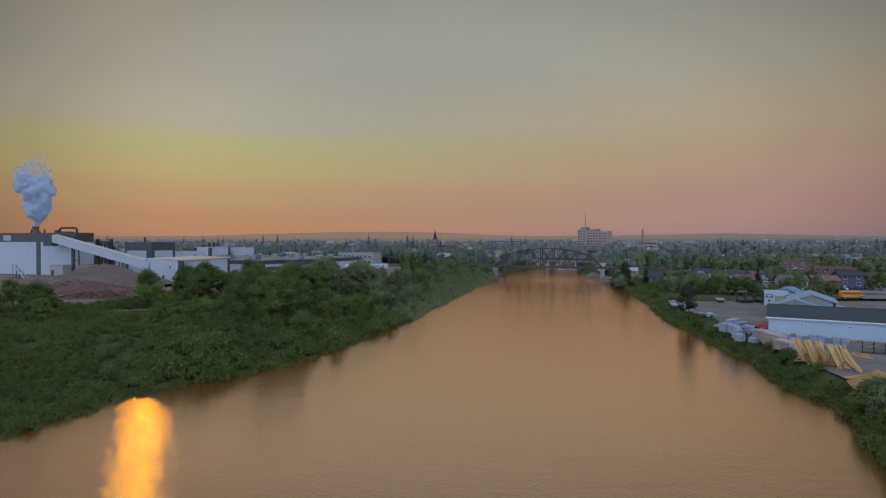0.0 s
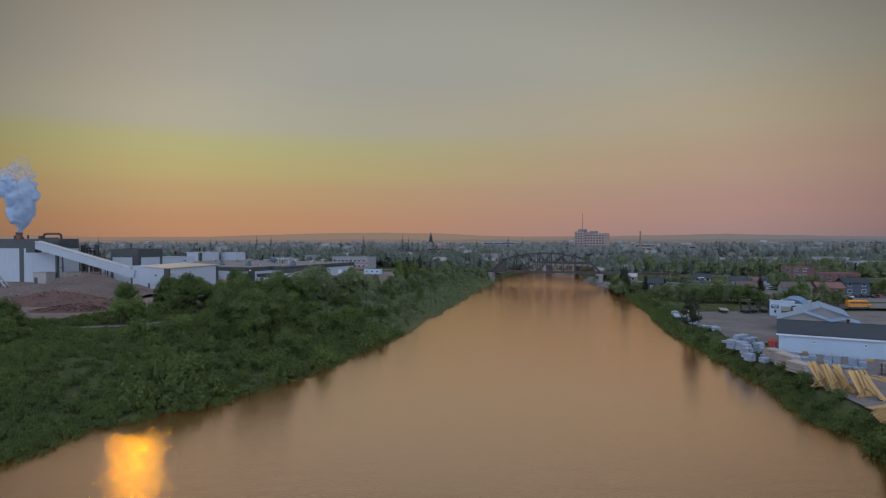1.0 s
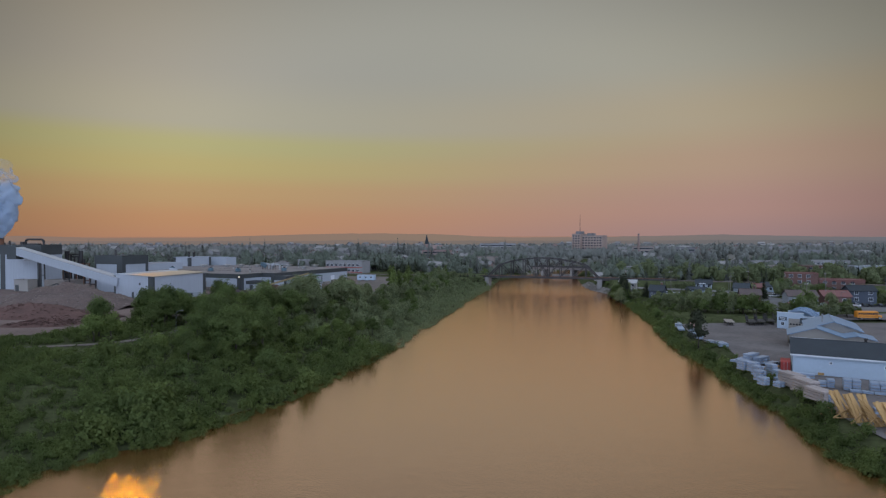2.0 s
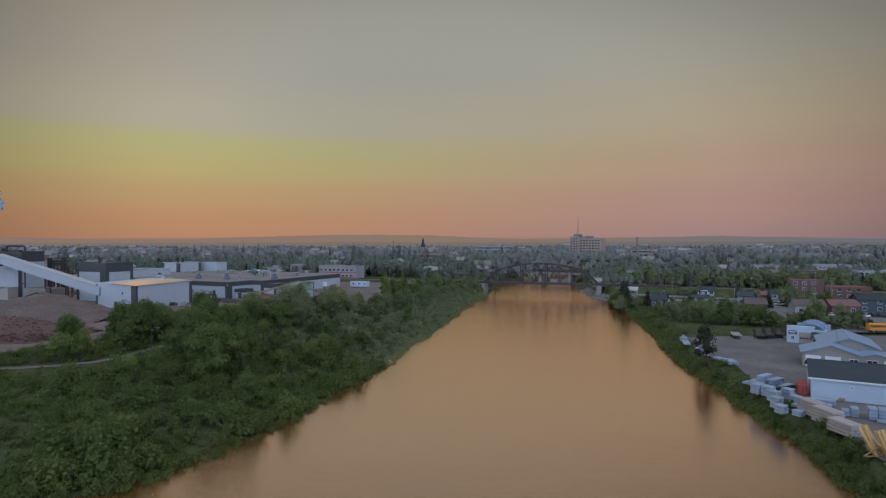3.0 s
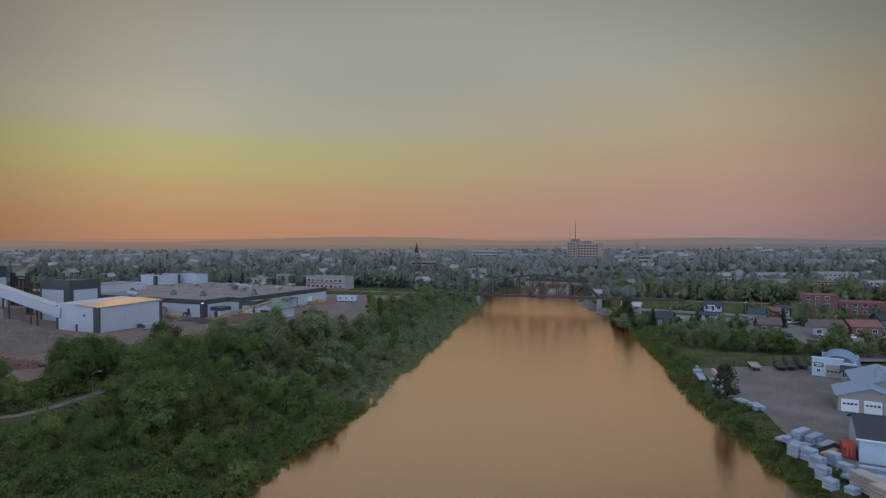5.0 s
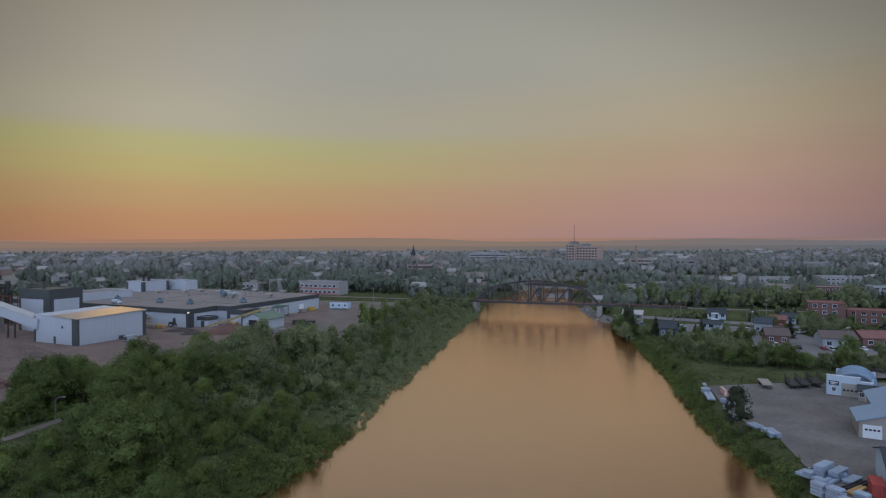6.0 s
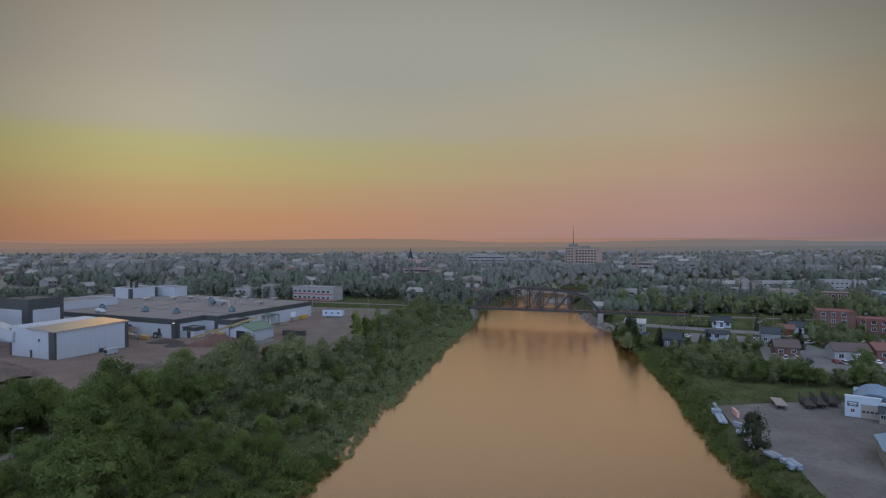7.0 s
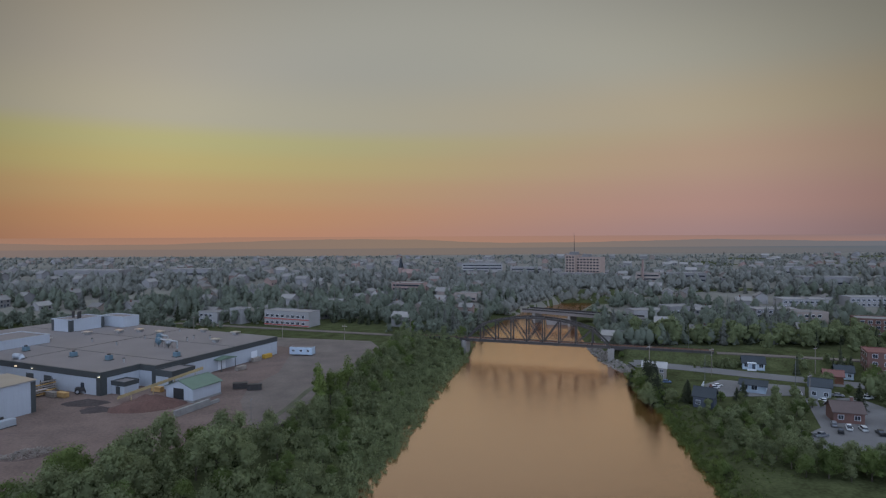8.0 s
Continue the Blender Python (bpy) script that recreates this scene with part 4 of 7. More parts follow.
mound("bark_heap", -58, 233, 9, 6, 3.0, BARK, "dark red bark heap in front of the hall", 12, 20)
mound("bark_heap", -69, 229.5, 4, 2.5, 1.2, BLACK_BARK, "low dark bark heap beside the larger one", 33, 10)
mound("bark_heap", -90, 150, 9, 4, 1.6, BARK, "low dark red bark heap by the trees", 15, 10, BARK)
mound("scrap_heap", -66, 200, 5, 3, 1.0, ASH, "low grey scrap wood heap on bare earth", 21, 30, WOOD_OLD)
mound("bark_heap", -75, 236, 6, 3, 1.1, BLACK_BARK, "low dark bark heap on the yard", 25, 0)
# ---- the truss bridge ----
def build_bridge():
    length = (BRIDGE_R - BRIDGE_L).length
    turn = math.degrees(math.atan2(B_DIR.y, B_DIR.x))
    deck = 6.3
    t = thing("truss_bridge", pose(BRIDGE_L.x, BRIDGE_L.y, 0, 0, 0, turn), "dark riveted steel truss railway bridge with a curved top chord", "bridge")
    n = 9
    step = length / n
    rise = [0, 6.1, 7.9, 9.0, 9.6, 9.6, 9.0, 7.9, 6.1, 0]
    half = 2.6
    for side in (-half, half):
        part("lower_chord", Mesh().box(-0.3, side - 0.3, deck - 0.75, length + 0.3, side + 0.3, deck + 0.25), STEEL_DARK, t)
        for i in range(n):
            a, b = (i * step, side, deck + rise[i]), ((i + 1) * step, side, deck + rise[i + 1])
            part("top_chord", Mesh().bar(a, b, 0.6, 0.62), STEEL_DARK, t)
        for i in range(1, n):
            part("upright", Mesh().box(i * step - 0.22, side - 0.2, deck, i * step + 0.22, side + 0.2, deck + rise[i]), STEEL_DARK, t)
        for i in range(1, n - 1):
            if i < 4:
                pairs = [((i, rise[i]), (i + 1, 0))]
            elif i == 4:
                pairs = [((4, rise[4]), (5, 0)), ((4, 0), (5, rise[5]))]
            else:
                pairs = [((i, 0), (i + 1, rise[i + 1]))]
            for (p, pz), (q, qz) in pairs:
                m = Mesh()
                for o in (-0.22, 0.22):
                    m.bar((p * step + o, side, deck + pz), (q * step + o, side, deck + qz), 0.16, 0.2)
                part("diagonal", m, STEEL_DARK, t)
    for i in range(1, n):
        part("portal_beam", Mesh().bar((i * step, -half, deck + rise[i]), (i * step, half, deck + rise[i]), 0.3, 0.4), STEEL_DARK, t)
    for i in range(1, n - 1):
        part("sway_brace", Mesh().bar((i * step, -half, deck + rise[i]), ((i + 1) * step, half, deck + rise[i + 1]), 0.18).bar((i * step, half, deck + rise[i]), ((i + 1) * step, -half, deck + rise[i + 1]), 0.18), STEEL_DARK, t)
    for i in range(n + 1):
        part("floor_beam", Mesh().box(i * step - 0.2, -half, deck - 0.7, i * step + 0.2, half, deck - 0.05), STEEL_DARK, t)
    sl = Mesh()
    for k in range(int(length / 0.7)):
        sl.box(0.1 + 0.7 * k, -1.6, deck - 0.04, 0.45 + 0.7 * k, 1.6, deck + 0.16)
    tagged(part("sleepers", sl, WOOD_OLD, t), kind="stuff")
    for s in (-0.72, 0.72):
        part("rail", Mesh().box(-30, s - 0.05, deck + 0.16, length + 36, s + 0.05, deck + 0.32), RUST, t)
    for x0, x1 in ((-30, -0.4), (length + 0.4, length + 36)):
        g = part("girder_span", Mesh().box(x0, -1.9, deck - 1.25, x1, -1.55, deck).box(x0, 1.55, deck - 1.25, x1, 1.9, deck).box(x0, -1.9, deck, x1, 1.9, deck + 0.14), STEEL_DARK, t)
        rl = Mesh()
        x = x0 + 1
        while x < x1:
            rl.box(x - 0.04, -1.92, deck + 0.14, x + 0.04, -1.84, deck + 1.15).box(x - 0.04, 1.84, deck + 0.14, x + 0.04, 1.92, deck + 1.15)
            x += 2.5
        for s in (-1.88, 1.88):
            rl.box(x0, s - 0.03, deck + 1.1, x1, s + 0.03, deck + 1.18)
        part("handrail", rl, STEEL_DARK, g)
    for x, w in ((-0.6, 2.0), (length + 0.6, 2.2), (-15, 1.5), (length + 17, 1.5)):
        p = part("pier", Mesh().prism([(x - w / 2, -3.1), (x + w / 2, -3.1), (x + w / 2 * 0.9, 3.1), (x - w / 2 * 0.9, 3.1)], -2.0, deck - 1.26 if abs(x - length / 2) > length / 2 + 5 else deck - 0.76), CONCRETE, t)
        part("cap", Mesh().box(x - w / 2 - 0.15, -3.3, deck - 1.7, x + w / 2 + 0.15, 3.3, deck - 1.3), CONCRETE, p)


def build_road_bridge():
    a, b = Vector((70, 411, 0)), Vector((112, 377, 0))
    turn = math.degrees(math.atan2((b - a).y, (b - a).x))
    n = (b - a).length
    t = thing("road_bridge", pose(a.x, a.y, 0, 0, 0, turn), "low grey concrete road bridge upstream", "bridge")
    part("deck", Mesh().box(-1, -4.5, 5.6, n + 10, 4.5, 6.9), ROOF_GREY, t)
    for s in (-4.4, 4.4):
        part("railing", Mesh().box(-1, s - 0.1, 6.95, n + 10, s + 0.1, 7.8), STEEL_DARK, t)
    for x in (6, n / 2, n - 6):
        part("pier", Mesh().box(x - 0.8, -4, -2, x + 0.8, 4, 5.6), CONCRETE, t)


build_bridge()
build_road_bridge()
# ---- the timber yard ----
Y3, LOT = 2.42, 3.07


def yard_buildings():
    def spot(x, y, turn):
        return pose(x, y, Y3, 0, 0, turn)
    w = gable("warehouse", spot(78.5, 110.1, -30), 30, 11, 3.35, 1.75, SIDING_WHITE, ROOF_DARK, "long white warehouse with a dark shingle roof", "warehouse", over=0.35,
              doors=(("y-", 10.5, 3.0, 2.3, TRIM), ("y-", 13.2, 1.0, 2.0, DARK_METAL)), wins=(("y-", -9.5, 2.0, 0.35, 0.3), ("y-", -2.0, 2.0, 0.35, 0.3), ("y-", 4.5, 2.0, 0.35, 0.3)))
    part("roof_vent", Mesh().rod((-4, 1, 4.6), (-4, 1, 5.6), 0.22, 0.22, 10).rod((-4, 1, 5.6), (-4, 1, 5.8), 0.34, 0.3, 10), STEEL_DARK, w)
    part("roof_vent", Mesh().rod((4, -0.5, 4.7), (4, -0.5, 5.5), 0.2, 0.2, 10), STEEL_DARK, w)
    part("eave_trim", Mesh().box(-15.4, -5.95, 3.07, 15.4, -5.87, 3.31), TRIM, w)
    # black door panels stand in for the shade inside the open bays
    shed = gable("truss_shed", spot(83, 90.5, -30), 12, 8, 3.0, 1.6, SIDING_WHITE, ROOF_DARK, "white open-fronted shed with a dark roof", "shed", doors=(("y-", -3.6, 3.4, 2.5, BLACK), ("y-", 1.5, 3.4, 2.5, BLACK)))
    part("post", Mesh().box(-1.3, -4.12, 0, -1.05, -3.9, 3.0), TRIM, shed)
    a = gable("garage_wing", spot(82.8, 137.8, 60), 8, 9.6, 2.7, 1.6, SIDING_BEIGE, ROOF_BLUE, "beige workshop wing with blue metal roof and two garage doors", "workshop",
              wins=(("x-", -3.7, 0.9, 1.3, 1.0),))
    for y in (3.0, -0.3):
        door(a, -4.0, y, 0, 2.6, 2.2, "x-", TRIM, "white sectional garage door with four small panes")
        for k in range(4):
            part("door_pane", Mesh().box(-4.12, y - 1.05 + 0.56 * k, 1.25, -4.04, y - 0.65 + 0.56 * k, 1.55), GLASS, a)
    b = gable("workshop", spot(90.5, 144.0, 60), 14, 9.7, 3.4, 1.7, SIDING_BEIGE, ROOF_BLUE, "beige workshop with a broad pale blue metal roof", "workshop", over=0.5,
              doors=(("y-", -3.5, 2.8, 2.8, TRIM), ("y-", 0.2, 2.8, 2.8, TRIM), ("y-", 4, 2.8, 2.8, TRIM)))
    part("flue", Mesh().rod((-5.5, 2, 4.8), (-5.5, 2, 6.6), 0.16, 0.16, 8), STEEL_GALV, b)
    c = gable("lean_to_wing", spot(88.9, 134.0, 60), 6.5, 6, 2.4, 0.7, SIDING_BEIGE, ROOF_BLUE, "low beige side wing with a blue metal roof", "workshop", wins=(("x-", 0.5, 0.9, 1.6, 1.0),), doors=(("x-", -1.8, 0.9, 2.0, TRIM),))
    part("air_unit", Mesh().box(-3.9, 2.1, 0.9, -3.35, 2.9, 1.5, 0.05), STEEL_GALV, c)
    g = thing("white_garage", spot(89.6, 163.4, -38), "white flat-fronted garage with a cream door and a dark sign", "garage")
    part("wall", Mesh().box(0, 0, 0, 8.0, 4.0, 3.3).box(0, 0.0, 3.3, 5.8, 0.35, 4.1), SIDING_WHITE, g)
    part("roof", Mesh().box(0.2, 0.4, 3.3, 7.8, 3.9, 3.36), ROOF_GREY, g)
    part("coping", Mesh().box(-0.1, -0.1, 4.1, 5.9, 0.45, 4.2).box(5.9, -0.1, 3.3, 8.1, 0.3, 3.4), TRIM, g)
    door(g, 4.1, 0, 0, 3.0, 2.7, "y-", SIDING_BEIGE, "tall cream sectional door")
    for k in range(4):
        part("door_pane", Mesh().box(2.85 + 0.67 * k, -0.12, 1.1, 3.3 + 0.67 * k, -0.05, 1.45), GLASS, g)
    sign = part("sign", Mesh().box(0.4, -0.12, 2.1, 2.2, -0.02, 3.0), SIDING_DARK, g, "dark sign with pale bars of writing")
    for bar in ((0.6, 2.62, 2.0, 2.8), (0.8, 2.3, 1.8, 2.42)):
        part("writing_bar", Mesh().box(bar[0], -0.15, bar[1], bar[2], -0.12, bar[3]), TRIM, sign)
    window(g, 1.3, 0, 0.9, 0.6, 0.7, "y-")
    q = thing("quonset_hut", spot(96.4, 164.4, 52), "round-topped pale blue metal quonset hut behind the garage", "shed")
    n = 18
    outer = [(3.9 * math.cos(math.pi * k / n), 0.9 + 3.8 * math.sin(math.pi * k / n)) for k in range(n + 1)]
    part("shell", Mesh().extrude([(3.9, 0)] + outer + [(-3.9, 0)], -4.0, 6.0), ROOF_BLUE, q)
    for j in range(11):
        rib = [(p * 1.012, z * 1.012) for p, z in outer]
        part("rib", Mesh().extrude([(3.95, 0)] + rib + [(-3.95, 0)], -4.0 + j, -3.88 + j), ROOF_BLUE, q)
    part("end_wall", Mesh().box(6.05, -3.6, 0, 6.4, 3.6, 3.6), SIDING_WHITE, q)
    gable("office_hut", spot(94.4, 158.0, -38), 3.2, 2.4, 2.1, 0.8, SIDING_BEIGE, ROOF_DARK, "small beige office hut with a dark roof", "hut", over=0.25, wins=(("y-", -1.0, 0.9, 0.7, 0.8), ("y-", 1.0, 0.9, 0.7, 0.8)), doors=(("y-", 0, 0.8, 1.9, TRIM),))
    c = thing("shipping_container", spot(62.6, 114.6, -30), "red steel shipping container at the warehouse end", "container")
    part("body", Mesh().box(-0.75, -0.6, 0.08, 0.75, 3.0, 1.65, 0.04), RED_PAINT, c)
    for k in range(6):
        part("rib", Mesh().box(-0.68 + 0.25 * k, -0.65, 0.15, -0.58 + 0.25 * k, -0.6, 1.55), RED_PAINT, c)
    for x in (-0.25, 0.25):
        part("lock_bar", Mesh().rod((x, -0.68, 0.15), (x, -0.68, 1.55), 0.03, 0.03, 6), STEEL_GALV, c)


def pack(at, w, l, tiers, columns, wrap, label, lift=0.42, seed=0, spread=0.06):
    """A stack of strapped timber bundles, each a part, with laths between them."""
    rng = random.Random(seed)
    t = thing("timber_stack", at, label, "timber stack", "stacks of the timber yard")
    cw = w / columns
    for c in range(columns):
        for k in range(tiers if rng.random() > 0.2 else max(1, tiers - 1)):
            ox, oy = rng.uniform(-spread, spread), rng.uniform(-spread, spread)
            x0 = -w / 2 + c * cw
            b = part("timber_pack", Mesh().box(x0 + 0.03 + ox * 0.4, -l / 2 + oy, k * lift + 0.1, x0 + cw - 0.03 + ox * 0.4, l / 2 + oy, (k + 1) * lift + 0.02, 0.05), wrap, t)
            if k % 2 == 0:
                part("strap", Mesh().box(x0 + 0.02 + ox * 0.4, -0.3 * l + oy, k * lift + 0.09, x0 + cw - 0.02 + ox * 0.4, -0.3 * l + 0.08 + oy, (k + 1) * lift + 0.04), STEEL_GALV, b)
            for y in (-0.35 * l, 0.35 * l):
                part("lath", Mesh().box(x0 + 0.05, y - 0.05, k * lift + 0.02, x0 + cw - 0.05, y + 0.05, k * lift + 0.1), WOOD, b)
    return t


def yard_stacks():
    at = lambda x, y, a: pose(x, y, Y3, 0, 0, a)
    W, P = "white plastic-wrapped timber bundles stacked on laths", "pale planed timber bundles stacked high"
    spec = [  # x, y, turn, width, length, tiers, columns, wrap, label
        (55.0, 92.3, 25, 2.2, 2.4, 3, 2, WRAP, W),
        (60.6, 100.6, -30, 2.6, 2.2, 3, 2, WRAP, W), (63.0, 98.6, -30, 2.8, 2.6, 4, 2, WRAP, W), (65.6, 96.6, -30, 3.0, 2.6, 4, 2, WRAP, W),
        (63.8, 96.4, -30, 5.4, 1.3, 1, 3, WRAP, "low white wrapped timber bundles on the gravel"), (58.6, 103.6, -30, 3.2, 1.6, 2, 2, WRAP, W), (60.4, 106.2, -30, 4.5, 1.0, 2, 1, WRAP, W),
        (51.7, 101.9, 20, 1.7, 1.8, 3, 2, WRAP, W), (53.3, 100.6, 20, 1.6, 1.7, 2, 2, WRAP, W), (52.6, 104.6, 20, 1.7, 1.9, 4, 2, WRAP, W),
        (54.2, 108.0, 20, 1.6, 2.2, 4, 2, WRAP, W), (55.0, 110.8, 20, 1.7, 2.4, 4, 2, WRAP, W), (54.0, 112.4, 20, 1.5, 2.2, 4, 2, WRAP, W), (55.6, 114.6, 20, 1.6, 2.2, 3, 2, WRAP, W),
        (56.6, 118.6, -60, 2.6, 3.4, 2, 2, WRAP, W), (58.4, 116.4, -60, 1.6, 5.2, 1, 2, WRAP, "low white wrapped timber bundles on the gravel"),
        (59.4, 113.2, -60, 1.2, 5.0, 1, 2, WOOD, "low stack of fresh yellow boards"), (59.0, 118.0, 60, 1.2, 6.0, 2, 1, WRAP, W),
        (61.0, 139.0, 10, 2.4, 3.2, 2, 2, WRAP, W), (61.2, 134.6, -5, 2.4, 4.4, 2, 2, WRAP, W), (60.4, 143.2, 15, 1.6, 2.0, 2, 1, WRAP, W),
        (62.3, 157.6, -18, 2.0, 7.6, 1, 2, WRAP, "flat white wrapped boards laid on the yard edge"), (65.3, 165.6, -18, 0.9, 6.4, 1, 1, WRAP, "flat white wrapped boards laid on the yard edge"),
        (63.4, 161.6, -18, 2.2, 2.6, 2, 2, WRAP, W), (66.2, 159.8, -12, 0.7, 4.6, 3, 1, WRAP_PINK, "narrow stack of pink-wrapped boards"), (63.6, 152.4, 25, 0.9, 5.0, 2, 1, WRAP, W), (62.0, 149.6, -30, 2.6, 2.2, 1, 2, WRAP, W),
        (65.0, 108.6, -30, 1.2, 2.2, 1, 1, WOOD, "low stack of fresh yellow boards"), (70.5, 101.4, -30, 3.0, 0.8, 1, 1, WOOD, "low stack of fresh yellow boards"),
        (57.8, 86.6, -20, 1.2, 1.2, 2, 1, WRAP, "single white wrapped pallet on the gravel"),
    ]
    for k, (x, y, a, w, l, n, c, m, lab) in enumerate(spec):
        pack(at(x * 1.025, 12 + (y - 12) * 1.028, a), w * 0.8, l * 0.74, n, c, m, lab, seed=k)
    for k, (x, y) in enumerate(((56.9, 103.4), (56.4, 99.4), (55.9, 95.4))):
        pack(at(x, y, 8), 1.9, 3.8, 5 - k // 2, 2, WOOD_PALE, P, seed=60 + k)
    for k, (x, y) in enumerate(((58.6, 112.0), (58.2, 109.2), (57.4, 107.4), (60.2, 121.4), (61.6, 120.4), (62.8, 119.4))):
        pack(at(x, y, 20 if k < 3 else -58), 1.3, 1.5 if k < 3 else 3.4, 4 - k % 3, 1, WRAP, W, seed=80 + k)
    pipe = thing("black_pipe_bundle", at(61.6, 117.4, -62), "bundle of long black pipes", "pipes")
    for k in range(5):
        part("pipe", Mesh().rod((-0.5 + 0.25 * k, -2.4, 0.28 + 0.2 * (k % 2)), (-0.5 + 0.25 * k, 2.4, 0.28 + 0.2 * (k % 2)), 0.13, 0.13, 10), BLACK, pipe)


def roof_truss(span=4.0, rise=1.15):
    m = Mesh()
    a, b, c = (-span / 2, 0, 0.06), (span / 2, 0, 0.06), (0, 0, rise)
    m.bar(a, b, 0.1, 0.14).bar(a, c, 0.1, 0.14).bar(b, c, 0.1, 0.14)
    for x, z in ((-span / 4, rise / 2), (span / 4, rise / 2)):
        m.bar((x * 0.55, 0, 0.06), (x, 0, z), 0.08, 0.1).bar((x * 0.55, 0, 0.06), c, 0.08, 0.1)
    return m.data("truss", WOOD)


def yard_trusses():
    rng = random.Random(4)
    tri = roof_truss()
    for k, (x, y, turn, lean, n) in enumerate((
            (54.0, 88.2, 10, 52, 3), (54.4, 86.2, 4, 56, 3), (55.2, 84.4, 16, 50, 2), (55.9, 86.4, -6, 54, 2),
            (55.6, 82.6, 12, 54, 3), (56.6, 80.8, 26, 46, 2), (57.4, 83.0, 8, 50, 3))):
        t = thing("leaning_board_bundle", pose(x, y, Y3, 0, 0, turn), "fresh yellow boards leaning on a timber roof truss", "boards", "leaning boards in the yard")
        o = new("trestle_truss", tri)
        o.parent = t
        o.matrix_basis = pose(0, 1.0, 0, -6, 0, rng.uniform(-4, 4))
        for j in range(2 * n):
            i, layer = j % n, j // n
            c = (i - (n - 1) / 2) * 0.52
            part("board", Mesh().box(c - 0.19, -1.8, -0.035, c + 0.19, 1.8, 0.035), WOOD, t,
                 at=pose(rng.uniform(-0.04, 0.04), rng.uniform(-0.25, 0.25), 1.8 * math.sin(radians(lean)) + 0.08 + 0.1 * layer, lean + rng.uniform(-5, 5), rng.uniform(-4, 4), rng.uniform(-9, 9)))
    big = roof_truss(6.5, 1.8)
    t = thing("roof_truss_row", pose(53.4, 71.0, Y3 + 0.02, 0, 0, -24), "row of standing yellow timber roof trusses", "roof trusses")
    for j in range(14):
        o = new("truss", big)
        o.parent = t
        o.matrix_basis = pose(0.03 * (j % 3), -1.5 + 0.3 * j, 0, rng.uniform(-2, 2), 0, 0)
    for k, (x, y, a) in enumerate(((54.5, 77.2, 110), (55.3, 76.6, 108), (64.5, 91.5, 10), (65.6, 90.6, -20), (66.6, 92, 30))):
        t = thing("board_pile", pose(x, y, Y3, 0, 0, a), "loose pile of yellow boards on the gravel", "boards", "loose boards")
        for j in range(5):
            part("board", Mesh().box(-0.45 + 0.24 * (j % 4), -2.0 + 0.2 * (j % 3), 0.0 + 0.06 * (j // 4), -0.25 + 0.24 * (j % 4), 2.0, 0.05 + 0.06 * (j // 4)), WOOD, t)
    rack = thing("lumber_rack", pose(68.8, 93.4, Y3, 0, 0, -30), "open dark steel rack with off-cuts", "rack")
    for x in (-1.5, 0, 1.5):
        part("post", Mesh().box(x - 0.06, -0.5, 0, x + 0.06, 0.5, 1.9), STEEL_DARK, rack)
    for z in (0.4, 1.1, 1.8):
        part("shelf", Mesh().box(-1.7, -0.55, z, 1.7, 0.55, z + 0.06), WOOD_OLD, rack)


# ---- vehicles ----
def wheel(parent, x, y, r, w=0.22):
    t = part("wheel", Mesh().rod((x, y - w / 2, r), (x, y + w / 2, r), r, r, 14), BLACK, parent)
    part("rim", Mesh().rod((x, y - w / 2 - 0.01, r), (x, y + w / 2 + 0.01, r), r * 0.58, r * 0.58, 10), STEEL_GALV, t)


PAINT = {k: surf("car_paint_" + k, c, 0.3, 0.1, 0.04, 2, 0.02, 0.3) for k, c in (
    ("white", (0.72, 0.73, 0.75)), ("black", (0.025, 0.027, 0.03)), ("grey", (0.2, 0.21, 0.23)), ("red", (0.35, 0.04, 0.04)), ("blue", (0.07, 0.12, 0.25)), ("silver", (0.48, 0.49, 0.5)))}


